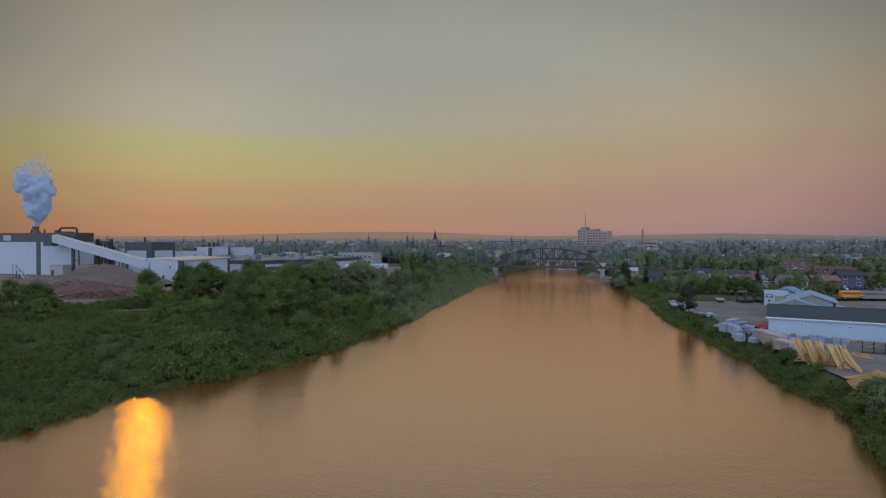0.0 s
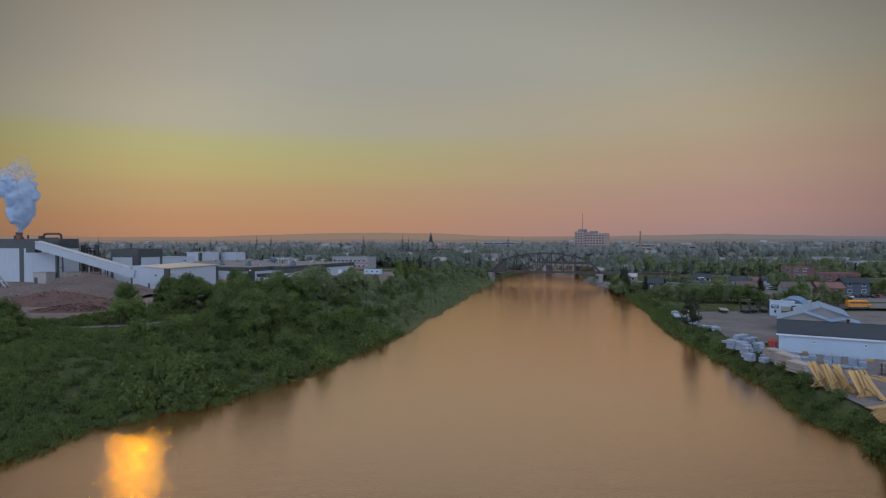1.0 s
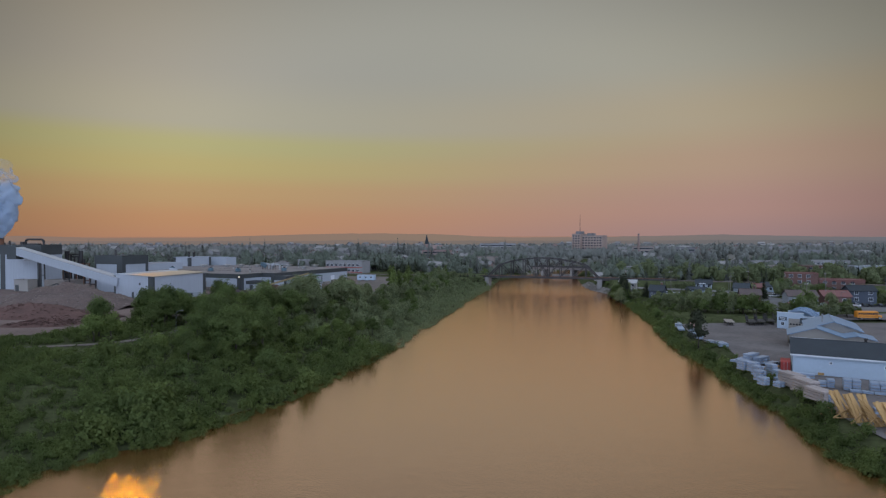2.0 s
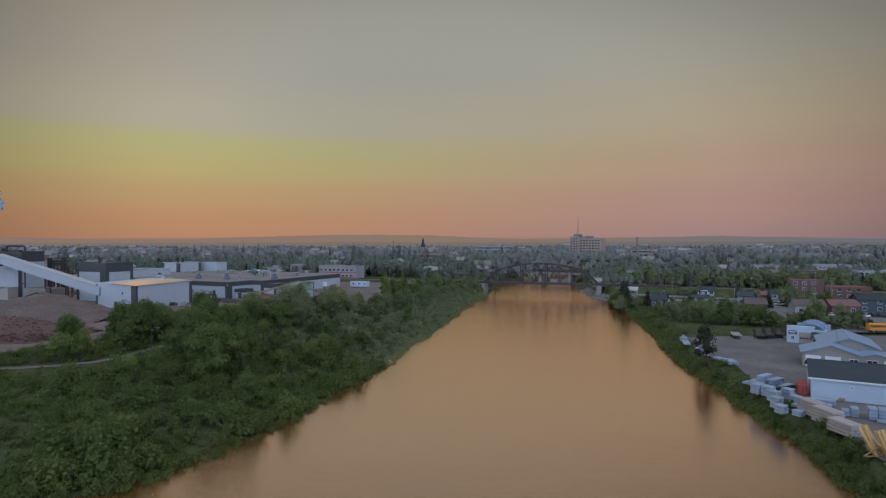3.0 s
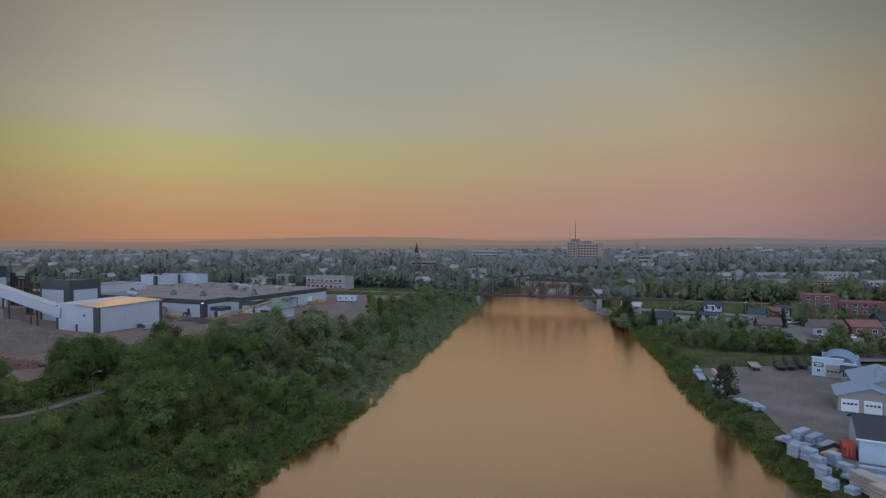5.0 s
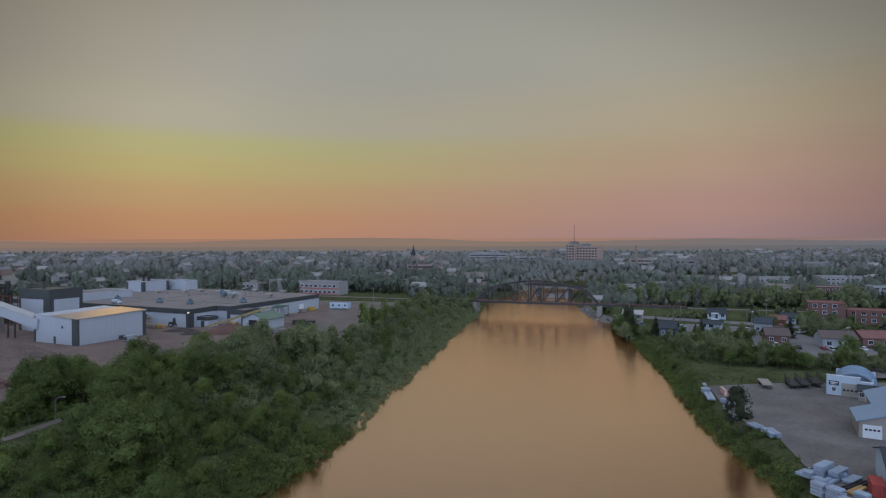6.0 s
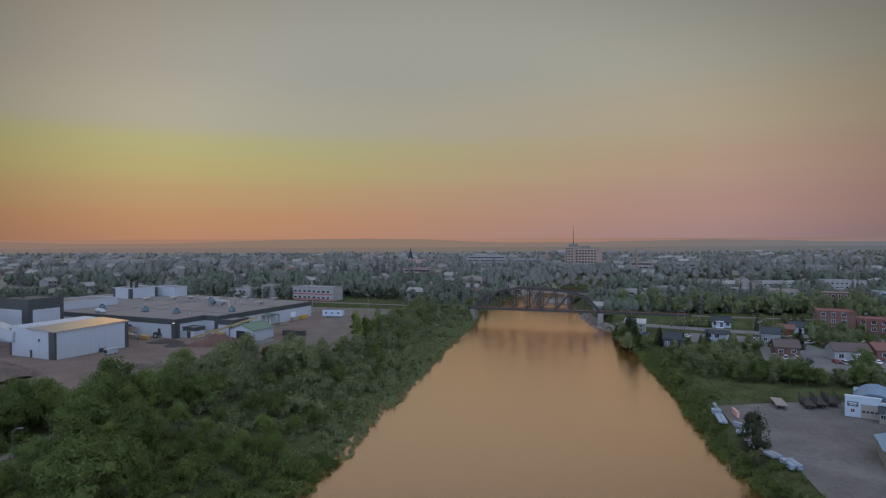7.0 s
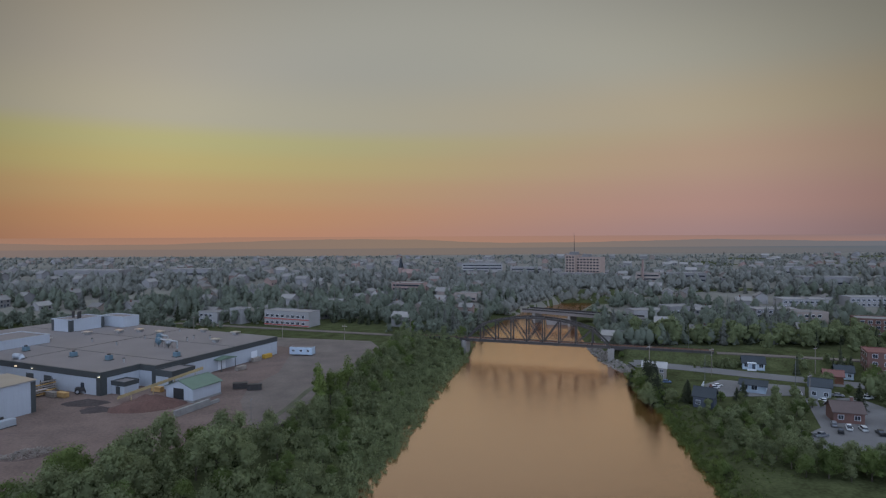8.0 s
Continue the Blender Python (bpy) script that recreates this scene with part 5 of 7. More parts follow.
def car(at, colour, kind="car"):
    long_, cab0, cab1 = (4.5, -1.5, 0.9) if kind == "car" else ((4.7, -2.15, 1.0) if kind == "van" else (5.4, -0.7, 1.1))
    t = thing("pickup_truck" if kind == "pickup" else "car", at, f"{colour} {'pickup truck' if kind == 'pickup' else 'parked car'} with dark windows", "pickup" if kind == "pickup" else "car", "parked cars")
    h, m = long_ / 2, PAINT[colour]
    body = [(-h, 0.35), (h - 0.05, 0.35), (h, 0.6), (h - 0.15, 0.85), (cab1 + 0.3, 0.98), (cab0 - 0.2, 0.98), (-h, 0.9)]
    r = [(x, z) for x, z in body]
    n = len(r)
    part("body", Mesh().add([(x, -0.88, z) for x, z in r] + [(x, 0.88, z) for x, z in r], [tuple(range(n)), tuple(range(2 * n - 1, n - 1, -1))] + [(i, i + n, (i + 1) % n + n, (i + 1) % n) for i in range(n)]), m, t)
    up = 1.5 if kind == "car" else 1.72
    g = [(cab0 - 0.15, 0.97), (cab1 + 0.28, 0.97), (cab1 - 0.35, up - 0.05), (cab0 + (0.3 if kind == "car" else 0.05), up - 0.05)]
    part("glasshouse", Mesh().add([(x, -0.78, z) for x, z in g[:2]] + [(x, -0.64, z) for x, z in g[2:]] + [(x, 0.78, z) for x, z in g[:2]] + [(x, 0.64, z) for x, z in g[2:]],
                                  [(0, 1, 2, 3), (7, 6, 5, 4), (0, 4, 5, 1), (1, 5, 6, 2), (2, 6, 7, 3), (3, 7, 4, 0)]), GLASS, t)
    part("roof", Mesh().box(g[3][0] - 0.03, -0.66, up - 0.06, g[2][0] + 0.03, 0.66, up + 0.02), m, t)
    if kind == "pickup":
        part("load_bed", Mesh().box(-h + 0.1, -0.75, 0.99, cab0 - 0.3, 0.75, 1.02), BLACK, t)
        for s in (-0.83, 0.83):
            part("bed_side", Mesh().box(-h, s - 0.06, 0.97, cab0 - 0.22, s + 0.06, 1.18), m, t)
    for x in (-h + 0.85, h - 0.85):
        for y in (-0.8, 0.8):
            wheel(t, x, y, 0.34)
    for y in (-0.6, 0.6):
        part("headlight", Mesh().box(h - 0.1, y - 0.2, 0.62, h + 0.01, y + 0.2, 0.78), TRIM, t)
    return t


def school_bus(at):
    t = thing("school_bus", at, "long orange school bus with a dark window row", "bus")
    part("body", Mesh().box(-4.0, -1.15, 0.6, 2.9, 1.15, 2.75, 0.12), BUS_ORANGE, t)
    part("bonnet", Mesh().box(2.9, -0.95, 0.6, 4.2, 0.95, 1.5, 0.12), BUS_ORANGE, t)
    part("roof", Mesh().box(-3.9, -1.0, 2.75, 2.8, 1.0, 2.85, 0.05), BUS_ORANGE, t)
    for s in (-1, 1):
        for k in range(10):
            part("side_pane", Mesh().box(-3.7 + 0.65 * k, s * 1.155 - 0.02, 1.75, -3.18 + 0.65 * k, s * 1.155 + 0.02, 2.35), GLASS, t)
        for z in (1.05, 1.55):
            part("black_stripe", Mesh().box(-4.0, s * 1.155 - 0.01, z, 2.9, s * 1.155 + 0.01, z + 0.07), BLACK, t)
    part("windscreen", Mesh().box(2.9, -0.95, 1.65, 2.95, 0.95, 2.5), GLASS, t)
    for x in (-2.6, 3.3):
        for y in (-0.95, 0.95):
            wheel(t, x, y, 0.48, 0.3)
    part("bumper", Mesh().box(4.2, -1.0, 0.5, 4.35, 1.0, 0.75), BLACK, t)


def flatbed(at, stakes, label):
    t = thing("trailer", at, label, "trailer", "trailers in the yard")
    part("bed", Mesh().box(-1.2, -3.5, 0.95, 1.2, 3.5, 1.1), STEEL_DARK if stakes else WOOD_OLD, t)
    for s in (-0.5, 0.5):
        part("frame_beam", Mesh().box(s - 0.1, -3.5, 0.65, s + 0.1, 3.5, 0.95), STEEL_DARK, t)
    for y in (1.6, 2.6):
        for x in (-0.95, 0.95):
            w = part("wheel", Mesh().rod((x - 0.14, y, 0.42), (x + 0.14, y, 0.42), 0.42, 0.42, 14), BLACK, t)
            part("rim", Mesh().rod((x - 0.15, y, 0.42), (x + 0.15, y, 0.42), 0.22, 0.22, 10), STEEL_GALV, w)
    part("landing_leg", Mesh().box(-0.7, -2.6, 0, -0.55, -2.45, 0.65).box(0.55, -2.6, 0, 0.7, -2.45, 0.65), STEEL_DARK, t)
    if stakes:
        for k in range(6):
            for s in (-1.15, 1.15):
                part("stake", Mesh().box(s - 0.06, -3.2 + 1.28 * k, 1.1, s + 0.06, -3.08 + 1.28 * k, 2.7), STEEL_DARK, t)
    return t


def yard_vehicles():
    at = lambda x, y, a, z=None: pose(x, y, (Y3 if y < 173 else LOT) if z is None else z, 0, 0, a)
    flatbed(at(80.6, 170.4, -20) @ Matrix.Scale(0.9, 4), False, "empty flatbed trailer with a pale wooden deck")
    flatbed(at(86.4, 170.0, -22) @ Matrix.Scale(0.9, 4), True, "dark log trailer with upright steel stakes")
    flatbed(at(89.2, 170.6, -22) @ Matrix.Scale(0.9, 4), True, "dark log trailer with upright steel stakes")
    flatbed(at(92.4, 171.4, -22) @ Matrix.Scale(0.9, 4), True, "dark log trailer with upright steel stakes")
    school_bus(at(121.6, 174.6, -8, 3.1) @ Matrix.Scale(0.78, 4))
    spots = [(107.8, 217.1, 60, "grey", "van"), (109.6, 214.6, 60, "white", "pickup"), (121.6, 207.4, 75, "silver", "van"), (124.3, 207.9, 75, "grey", "car"), (127.2, 207.2, 75, "black", "pickup"),
             (97.0, 211.0, 10, "black", "car"), (99.8, 210.0, 12, "grey", "pickup"), (106.2, 212.6, 55, "black", "pickup"), (112.2, 213.6, 70, "silver", "van"), (113.9, 210.6, 70, "black", "pickup"),
             (96.4, 251.2, 15, "white", "van"), (98.6, 253.6, 15, "white", "car"), (117.0, 244.3, 70, "white", "pickup"), (132.2, 238.4, 5, "white", "pickup"), (134.8, 240.6, 5, "silver", "car"),
             (120.4, 209.2, 75, "red", "car"), (85.4, 258.9, -20, "blue", "car"), (119.2, 236.6, 5, "white", "car"), (126.5, 241.5, -30, "grey", "car"), (131, 207.5, 75, "white", "car"), (135, 208, 75, "blue", "van")]
    for x, y, a, c, k in spots:
        car(at(x, y, a) @ Matrix.Scale(0.66, 4), c, k)
    rng = random.Random(31)
    for j in range(16):
        car(at(138 + 2.3 * j + rng.uniform(-0.3, 0.3), 205.5 - 0.45 * j, 82 + rng.uniform(-4, 4)) @ Matrix.Scale(0.66, 4), rng.choice(("white", "black", "grey", "red", "blue", "silver")), rng.choice(("car", "van", "pickup")))
    for x, y, a, k in ((-40.0, 249, 10, 0), (-35.6, 247.4, 10, 1)):
        d = thing("waste_skip", pose(x, y, MILL_Z, 0, 0, a), "dark open steel waste skip on the mill yard", "skip", "waste skips")
        part("tub", Mesh().prism([(-1.9, -0.9), (1.9, -0.9), (1.9, 0.9), (-1.9, 0.9)], 0.15, 1.6), STEEL_DARK, d)
        part("rim", Mesh().box(-2.0, -1.0, 1.6, 2.0, 1.0, 1.7), STEEL_DARK, d)
        for s in (-1.2, 0, 1.2):
            part("rib", Mesh().box(s - 0.06, -1.0, 0.2, s + 0.06, -0.9, 1.6), STEEL_DARK, d)
    tr = flat_block("site_trailer", pose(-36.6, 294.6, MILL_Z + 0.5, 0, 0, -12), 8.6, 2.8, 2.5, SIDING_WHITE, "long white site trailer on the mill yard", "site trailer", parapet=0, wins=(("y-", 1.5, 1.0, 0.9, 0.7), ("y-", 4.3, 1.0, 0.9, 0.7), ("y-", 7, 1.0, 0.9, 0.7)))
    for x in (1, 4.3, 7.6):
        part("support", Mesh().box(x - 0.3, 0.4, -0.52, x + 0.3, 2.4, 0.0), CONCRETE, tr)


def yard_clutter():
    """Machines and timber in front of the mill hall."""
    for k, (x, y, a, m) in enumerate(((-91.5, 245.5, -25, WOOD), (-88, 243, -25, WOOD_OLD), (-85.0, 242.4, -25, WOOD), (-62, 247, -25, WOOD), (-47.0, 272, 60, WOOD_OLD), (-45.8, 285, 62, WOOD_OLD), (-43.6, 291, 60, YELLOW))):
        t = thing("board_stack", pose(x, y, MILL_Z, 0, 0, a), "stack of sawn boards beside the hall", "boards", "board stacks at the hall")
        for j in range(4):
            part("board_layer", Mesh().box(-1.8, -0.7, 0.1 + 0.34 * j, 1.8, 0.7, 0.38 + 0.34 * j, 0.03), m, t)
    ld = thing("wheel_loader", pose(-81.5, 246.5, MILL_Z, 0, 0, 20), "dark wheel loader with a raised bucket", "loader")
    part("body", Mesh().box(-2.2, -0.9, 0.8, 1.0, 0.9, 1.7, 0.1), STEEL_DARK, ld)
    part("cab", Mesh().box(-0.8, -0.7, 1.7, 0.6, 0.7, 3.0, 0.08), GLASS, ld)
    part("arm", Mesh().bar((0.8, -0.6, 1.5), (2.9, -0.6, 0.8), 0.2, 0.3).bar((0.8, 0.6, 1.5), (2.9, 0.6, 0.8), 0.2, 0.3), STEEL_DARK, ld)
    part("bucket", Mesh().prism([(2.7, -1.2), (3.7, -1.2), (3.7, 1.2), (2.7, 1.2)], 0.2, [1.2, 0.4, 0.4, 1.2]), STEEL_DARK, ld)
    for x in (-1.5, 0.9):
        for y in (-0.9, 0.9):
            wheel(ld, x, y, 0.7, 0.5)
    ex = thing("log_grapple", pose(-127, 218, MILL_Z, 0, 0, 30), "dark log grapple crane beside the heap", "crane")
    part("base", Mesh().box(-1.4, -1.2, 0, 1.4, 1.2, 1.8, 0.1), STEEL_DARK, ex)
    part("boom", Mesh().bar((0, 0, 1.8), (-2.8, 0, 4.8), 0.4, 0.5).bar((-2.8, 0, 4.8), (-6.5, 0, 3.4), 0.3, 0.4), STEEL_DARK, ex)
    part("grapple", Mesh().bar((-6.5, 0, 3.4), (-7.2, 0.5, 1.6), 0.2).bar((-6.5, 0, 3.4), (-5.9, -0.5, 1.6), 0.2), RUST, ex)
    gen = thing("white_generator", pose(-82.4, 217.6, MILL_Z, 0, 0, 64), "white boxed generator against the shed", "generator")
    part("case", Mesh().box(-1.7, -0.8, 0.2, 1.7, 0.8, 1.7, 0.06), SIDING_GREY, gen)
    part("skid", Mesh().box(-1.8, -0.7, 0, 1.8, 0.7, 0.2), STEEL_DARK, gen)
    part("grille", Mesh().box(-1.74, -0.6, 0.5, -1.7, 0.6, 1.4), STEEL_DARK, gen)
    for x, y, a, n in ((-94.5, 246.0, 62, 4), (-93.0, 248.6, 62, 5), (-92.2, 243.4, 62, 3)):
        rack = thing("timber_rack", pose(x, y, MILL_Z, 0, 0, a), "dark steel rack of mixed boards behind the shed", "rack", "timber racks")
        for s in (-1.6, 0, 1.6):
            part("post", Mesh().box(s - 0.08, -0.1, 0, s + 0.08, 0.1, 0.5 + 0.6 * n), STEEL_DARK, rack)
            for j in range(n):
                part("arm", Mesh().box(s - 0.06, -1.1, 0.3 + 0.6 * j, s + 0.06, 0.1, 0.4 + 0.6 * j), STEEL_DARK, rack)
        for j in range(n):
            part("board_bundle", Mesh().box(-2.1, -1.0, 0.4 + 0.6 * j, 2.1, -0.2, 0.66 + 0.6 * j, 0.03), (WOOD, WOOD_OLD, WOOD_PALE)[j % 3], rack)
    for k, (x, y, a) in enumerate(((-86.5, 221, 30), (-91, 217.5, 20), (-92.6, 216.6, 70))):
        b = thing("steel_bin", pose(x, y, MILL_Z, 0, 0, a), "small dark steel bin near the shed", "bin", "bins near the shed")
        part("tub", Mesh().box(-0.9, -0.6, 0.1, 0.9, 0.6, 1.1, 0.06), STEEL_DARK, b)
        part("foot", Mesh().box(-0.7, -0.5, 0, 0.7, 0.5, 0.1), STEEL_DARK, b)


yard_buildings()
yard_stacks()
yard_trusses()
yard_vehicles()
yard_clutter()
# ---- roads, embankment and the houses of the near shore ----
def lamp_post(at, h=8.0, arm=1.8, lit=False, label="tall grey street lamp with a curved arm"):
    t = thing("street_lamp", at, label, "street lamp", "street lamps")
    part("pole", Mesh().rod((0, 0, 0), (0, 0, h), 0.009 * h, 0.006 * h, 8), STEEL_WEATHERED, t)
    part("arm", Mesh().rod((0, 0, h - 0.15), (arm * 0.6, 0, h + 0.25), 0.05, 0.05, 6).rod((arm * 0.6, 0, h + 0.25), (arm, 0, h + 0.25), 0.04, 0.04, 6), STEEL_WEATHERED, t)
    part("head", Mesh().box(arm - 0.1, -0.14, h + 0.17, arm + 0.6, 0.14, h + 0.32, 0.04), LAMP_GLOW if lit else STEEL_WEATHERED, t)
    return t


def power_pole(at, h=9.0):
    t = thing("power_pole", at, "weathered wooden power pole with a cross-arm", "power pole", "power poles")
    part("pole", Mesh().rod((0, 0, 0), (0, 0, h), 0.12, 0.08, 8), WOOD_OLD, t)
    part("cross_arm", Mesh().box(-1.1, -0.07, h - 0.9, 1.1, 0.07, h - 0.75), WOOD_OLD, t)
    for x in (-1.0, -0.4, 0.4, 1.0):
        part("insulator", Mesh().rod((x, 0, h - 0.75), (x, 0, h - 0.55), 0.05, 0.03, 6), TRIM, t)
    return t


def strip(name, pts, width, z, material, label, category="road", thick=0.08):
    """A road or path of even width along a line of (x, y)."""
    left, right = [], []
    for i, p in enumerate(pts):
        a, b = Vector(pts[max(0, i - 1)]), Vector(pts[min(len(pts) - 1, i + 1)])
        d = (b - a).normalized()
        o = Vector((-d.y, d.x)) * width / 2
        zz = z(p[0], p[1]) if callable(z) else z
        left.append((p[0] + o.x, p[1] + o.y, zz))
        right.append((p[0] - o.x, p[1] - o.y, zz))
    n = len(pts)
    v = left + right + [(x, y, zz - thick) for x, y, zz in left + right]
    f = [(i, n + i, n + i + 1, i + 1) for i in range(n - 1)] + [(2 * n + i, 2 * n + i + 1, 3 * n + i + 1, 3 * n + i) for i in range(n - 1)]
    f += [(i, i + 1, 2 * n + i + 1, 2 * n + i) for i in range(n - 1)] + [(n + i, 3 * n + i, 3 * n + i + 1, n + i + 1) for i in range(n - 1)]
    return solid(name, Mesh().add(v, f), material, label, category, "structure")


strip("road_riverside", [(84, 284), (91, 284), (100, 279), (118, 267), (145, 250), (175, 233), (240, 196)], 8.5, 3.10, ASPHALT, "grey two-lane riverside road")
strip("road_riverside_bend", [(88, 283), (93, 300), (99, 330), (106, 360), (112, 377)], 6.5, 3.06, ASPHALT, "grey road that bends under the railway")
slab("pavement_car_park", [(94, 199), (112, 195), (140, 191), (195, 184), (195, 206), (150, 210), (131, 210), (131, 240), (116, 240), (104, 216), (95, 210)], 3.07, ASPHALT, "grey asphalt car park between the houses")
slab("pavement_bus_lot", [(106, 174.5), (200, 170.5), (200, 184), (140, 187), (114, 184)], 3.09, GRAVEL, "grey gravel lot with a parked bus")
slab("pavement_motel_lot", [(94, 243), (118, 243), (124, 252), (104, 262), (95, 256)], 3.08, ASPHALT, "grey asphalt forecourt by the road")
slab("pavement_mill_gravel", [(-36, 236), (-28.5, 217), (-25, 213.5), (-18.5, 219), (-15.5, 238), (-11.5, 257), (-6, 284), (-3, 300), (-10, 322), (-60, 336), (-66, 320), (-38, 310), (-34, 268), (-38, 250)], 5.64, DRIVE, "pale gravel drive along the sawmill hall", thick=0.9)
strip("grass_strip", [(-25.5, 215.5), (-22.5, 228), (-20.5, 246), (-16.5, 262), (-12, 280)], 1.5, 5.7, DRY, "narrow strip of mown grass beside the gravel drive", "grass", 0.1)
for side, a, b in (("east", 37, 190), ("west", -31, -150)):
    n = (BRIDGE_R - BRIDGE_L).length if a > 0 else 0
    line = [(BRIDGE_L.x + B_DIR.x * (n + d), BRIDGE_L.y + B_DIR.y * (n + d)) for d in np.linspace(a, b, 12)]
    strip("railway_ballast_" + side, line, 3.6, 5.85, DRIVE, "grey-brown ballast of the railway embankment", "railway", 0.5)
PATH = [(-120, 108), (-100, 113), (-82, 119), (-70, 122.5), (-63.4, 124.6), (-59.4, 127.3), (-57, 131.5), (-55.4, 138), (-54.2, 144.4), (-55, 156)]
strip("path_bank", PATH, 1.9, lambda x, y: ground_z(x, y) + 0.12, DRIVE, "narrow pale footpath through the bank shrubs", "path")


def build_near_houses():
    g = lambda x, y, a, z=3.06: pose(x, y, z, 0, 0, a)
    W2 = (("y-", -2.2, 0.9, 1.2, 1.1), ("y-", 2.2, 0.9, 1.2, 1.1))
    gable("house", g(85.5, 234.5, -35), 5.0, 4.8, 3.1, 1.8, SIDING_DARK, ROOF_DARK, "dark blue gabled house near the water", wins=(("y-", -1.3, 0.9, 0.9, 1.0), ("y-", 1.2, 0.9, 0.9, 1.0), ("x-", 0, 2.9, 0.9, 0.8), ("x-", -1.2, 0.8, 0.8, 0.9), ("x-", 1.2, 0.8, 0.8, 0.9)), chimney=True)
    h = gable("house", g(84.8, 266.5, -25), 7.0, 5.5, 3.6, 1.2, SIDING_BEIGE, ROOF_PALE, "pale two-storey house beside the river road", wins=tuple(("y-", x, z, 0.9, 0.8) for x in (-2.2, 0, 2.2) for z in (0.6, 2.3)))
    gable("house", g(122.4, 276.6, -24), 6.6, 5.2, 2.3, 1.8, SIDING_WHITE, ROOF_DARK, "white cottage with a steep dark roof below the embankment", wins=W2 + (("x-", 0, 0.9, 1.2, 1.1), ("x-", 0, 2.9, 0.9, 0.9)), porch=True, doors=(("y-", 0, 0.9, 2.0, SIDING_DARK),))
    gable("motel", g(106.9, 249.1, -34), 6.6, 6.2, 2.2, 0.8, SIDING_WHITE, ROOF_DARK, "low white building with a dark low-pitched roof", "building", wins=tuple(("y-", x, 0.9, 1.4, 1.1) for x in (-2.0, 0.4)), over=0.5)
    gable("house", g(113.6, 221.4, -20), 6.4, 6.0, 2.7, 1.8, BRICK_RED, ROOF_BROWN, "red-brown brick bungalow with a brown roof", wins=(("y-", -1.7, 0.9, 1.1, 1.0), ("y-", 1.7, 0.9, 1.1, 1.0)), chimney=True)
    gable("house", g(121.4, 241.6, -35), 5.2, 5.6, 3.4, 1.6, SIDING_GREY, ROOF_DARK, "pale blue-grey gabled house at the road", wins=(("y-", -1.4, 0.9, 1.0, 1.0), ("y-", 1.4, 0.9, 1.0, 1.0), ("x-", 0, 3.0, 0.9, 0.9)))
    gable("house", g(127.0, 213.8, -15), 9.0, 7.0, 2.9, 1.8, SIDING_GREY, ROOF_BROWN, "grey bungalow with white garage door and brown roof", wins=(("y-", -2.8, 0.9, 1.3, 1.1),), doors=(("y-", 1.8, 3.2, 2.2, TRIM),))
    gable("house", g(139, 214.5, -10), 8.5, 6.5, 2.8, 1.7, BRICK_RED, ROOF_RED, "low house with a red metal roof", wins=W2)
    gable("house", g(150, 217, -14), 8, 6.5, 4.4, 1.6, SIDING_DARK, ROOF_DARK, "dark two-storey house with white trim", wins=W2 + (("y-", -2.2, 3.2, 1.1, 1.0), ("y-", 2.2, 3.2, 1.1, 1.0)))
    gable("house", g(143, 262, -30), 4.8, 4.6, 2.4, 1.5, SIDING_WHITE, ROOF_DARK, "small white house beside the apartment block", wins=(("y-", -1.3, 0.8, 0.9, 0.9), ("y-", 1.3, 0.8, 0.9, 0.9)))
    gable("house", g(136, 257, -30), 5.0, 4.5, 2.4, 1.3, RUST, ROOF_RED, "small red shed-like house by the road", wins=W2[:1])
    for x, y, w, d, fl in ((151.8, 263.5, 12, 10, 3), (163.5, 259.0, 16, 9, 3)):
        red = x < 160
        b = flat_block("apartment_block", pose(x, y, 3.06, 0, 0, -27), w, d, 7.6 if red else 5.2, BRICK_RED, "red brick apartment block" if red else "low brick wing with a red metal roof edge", "apartments",
                       band=0.0 if red else 0.9, band_mat=ROOF_RED, roof_mat=ROOF_RED, parapet=0.3,
                       wins=tuple(("y-", 2.0 + 3.2 * k, 1.0 + 2.5 * f, 1.3, 1.2) for k in range(int((w - 2) / 3.2)) for f in range(3 if red else 2)) + tuple(("x-", 2.0 + 3.0 * k, 1.0 + 2.5 * f, 1.2, 1.2) for k in range(3) for f in range(3 if red else 2)))
    fence = thing("board_fence", g(91.5, 249, 58), "pale board fence beside the forecourt", "fence")
    for k in range(9):
        part("post", Mesh().box(-6 + 1.5 * k - 0.06, -0.06, 0, -6 + 1.5 * k + 0.06, 0.06, 1.6), TRIM, fence)
    for k in range(24):
        part("board", Mesh().box(-6 + 0.5 * k + 0.02, 0.06, 0.15, -5.54 + 0.5 * k, 0.1, 1.5), TRIM, fence)
    for x, y, a in ((98.3, 260.8, -60), (122.6, 254.3, -60), (109.3, 296, 120), (148, 243, -60), (170, 231, -60), (136, 214, 100)):
        lamp_post(pose(x, y, 3.1 if y < 280 else 4.8, 0, 0, a))
    for x, y in ((118, 196), (104, 268), (138, 268), (160, 250), (112, 232), (86, 274)):
        power_pole(pose(x, y, 3.0, 0, 0, 30))
    lamp_post(pose(-52.5, 134.9, ground_z(-52.5, 134.9), 0, 0, 20), 4.9, 0.8, label="slim grey path lamp among the trees")
    lamp_post(pose(-27.4, 216, 5.0, 0, 0, 100), 6.0, 1.0)
    for x, y in ((-19.8, 316), (6.0, 331), (-48, 332), (-90, 345)):
        power_pole(pose(x, y, ground_z(x, y) - 0.1, 0, 0, -20), 8.0)
    lamp_post(pose(118.5, 181, 3.0, 0, 0, -90), 7.0, 1.2)


build_near_houses()


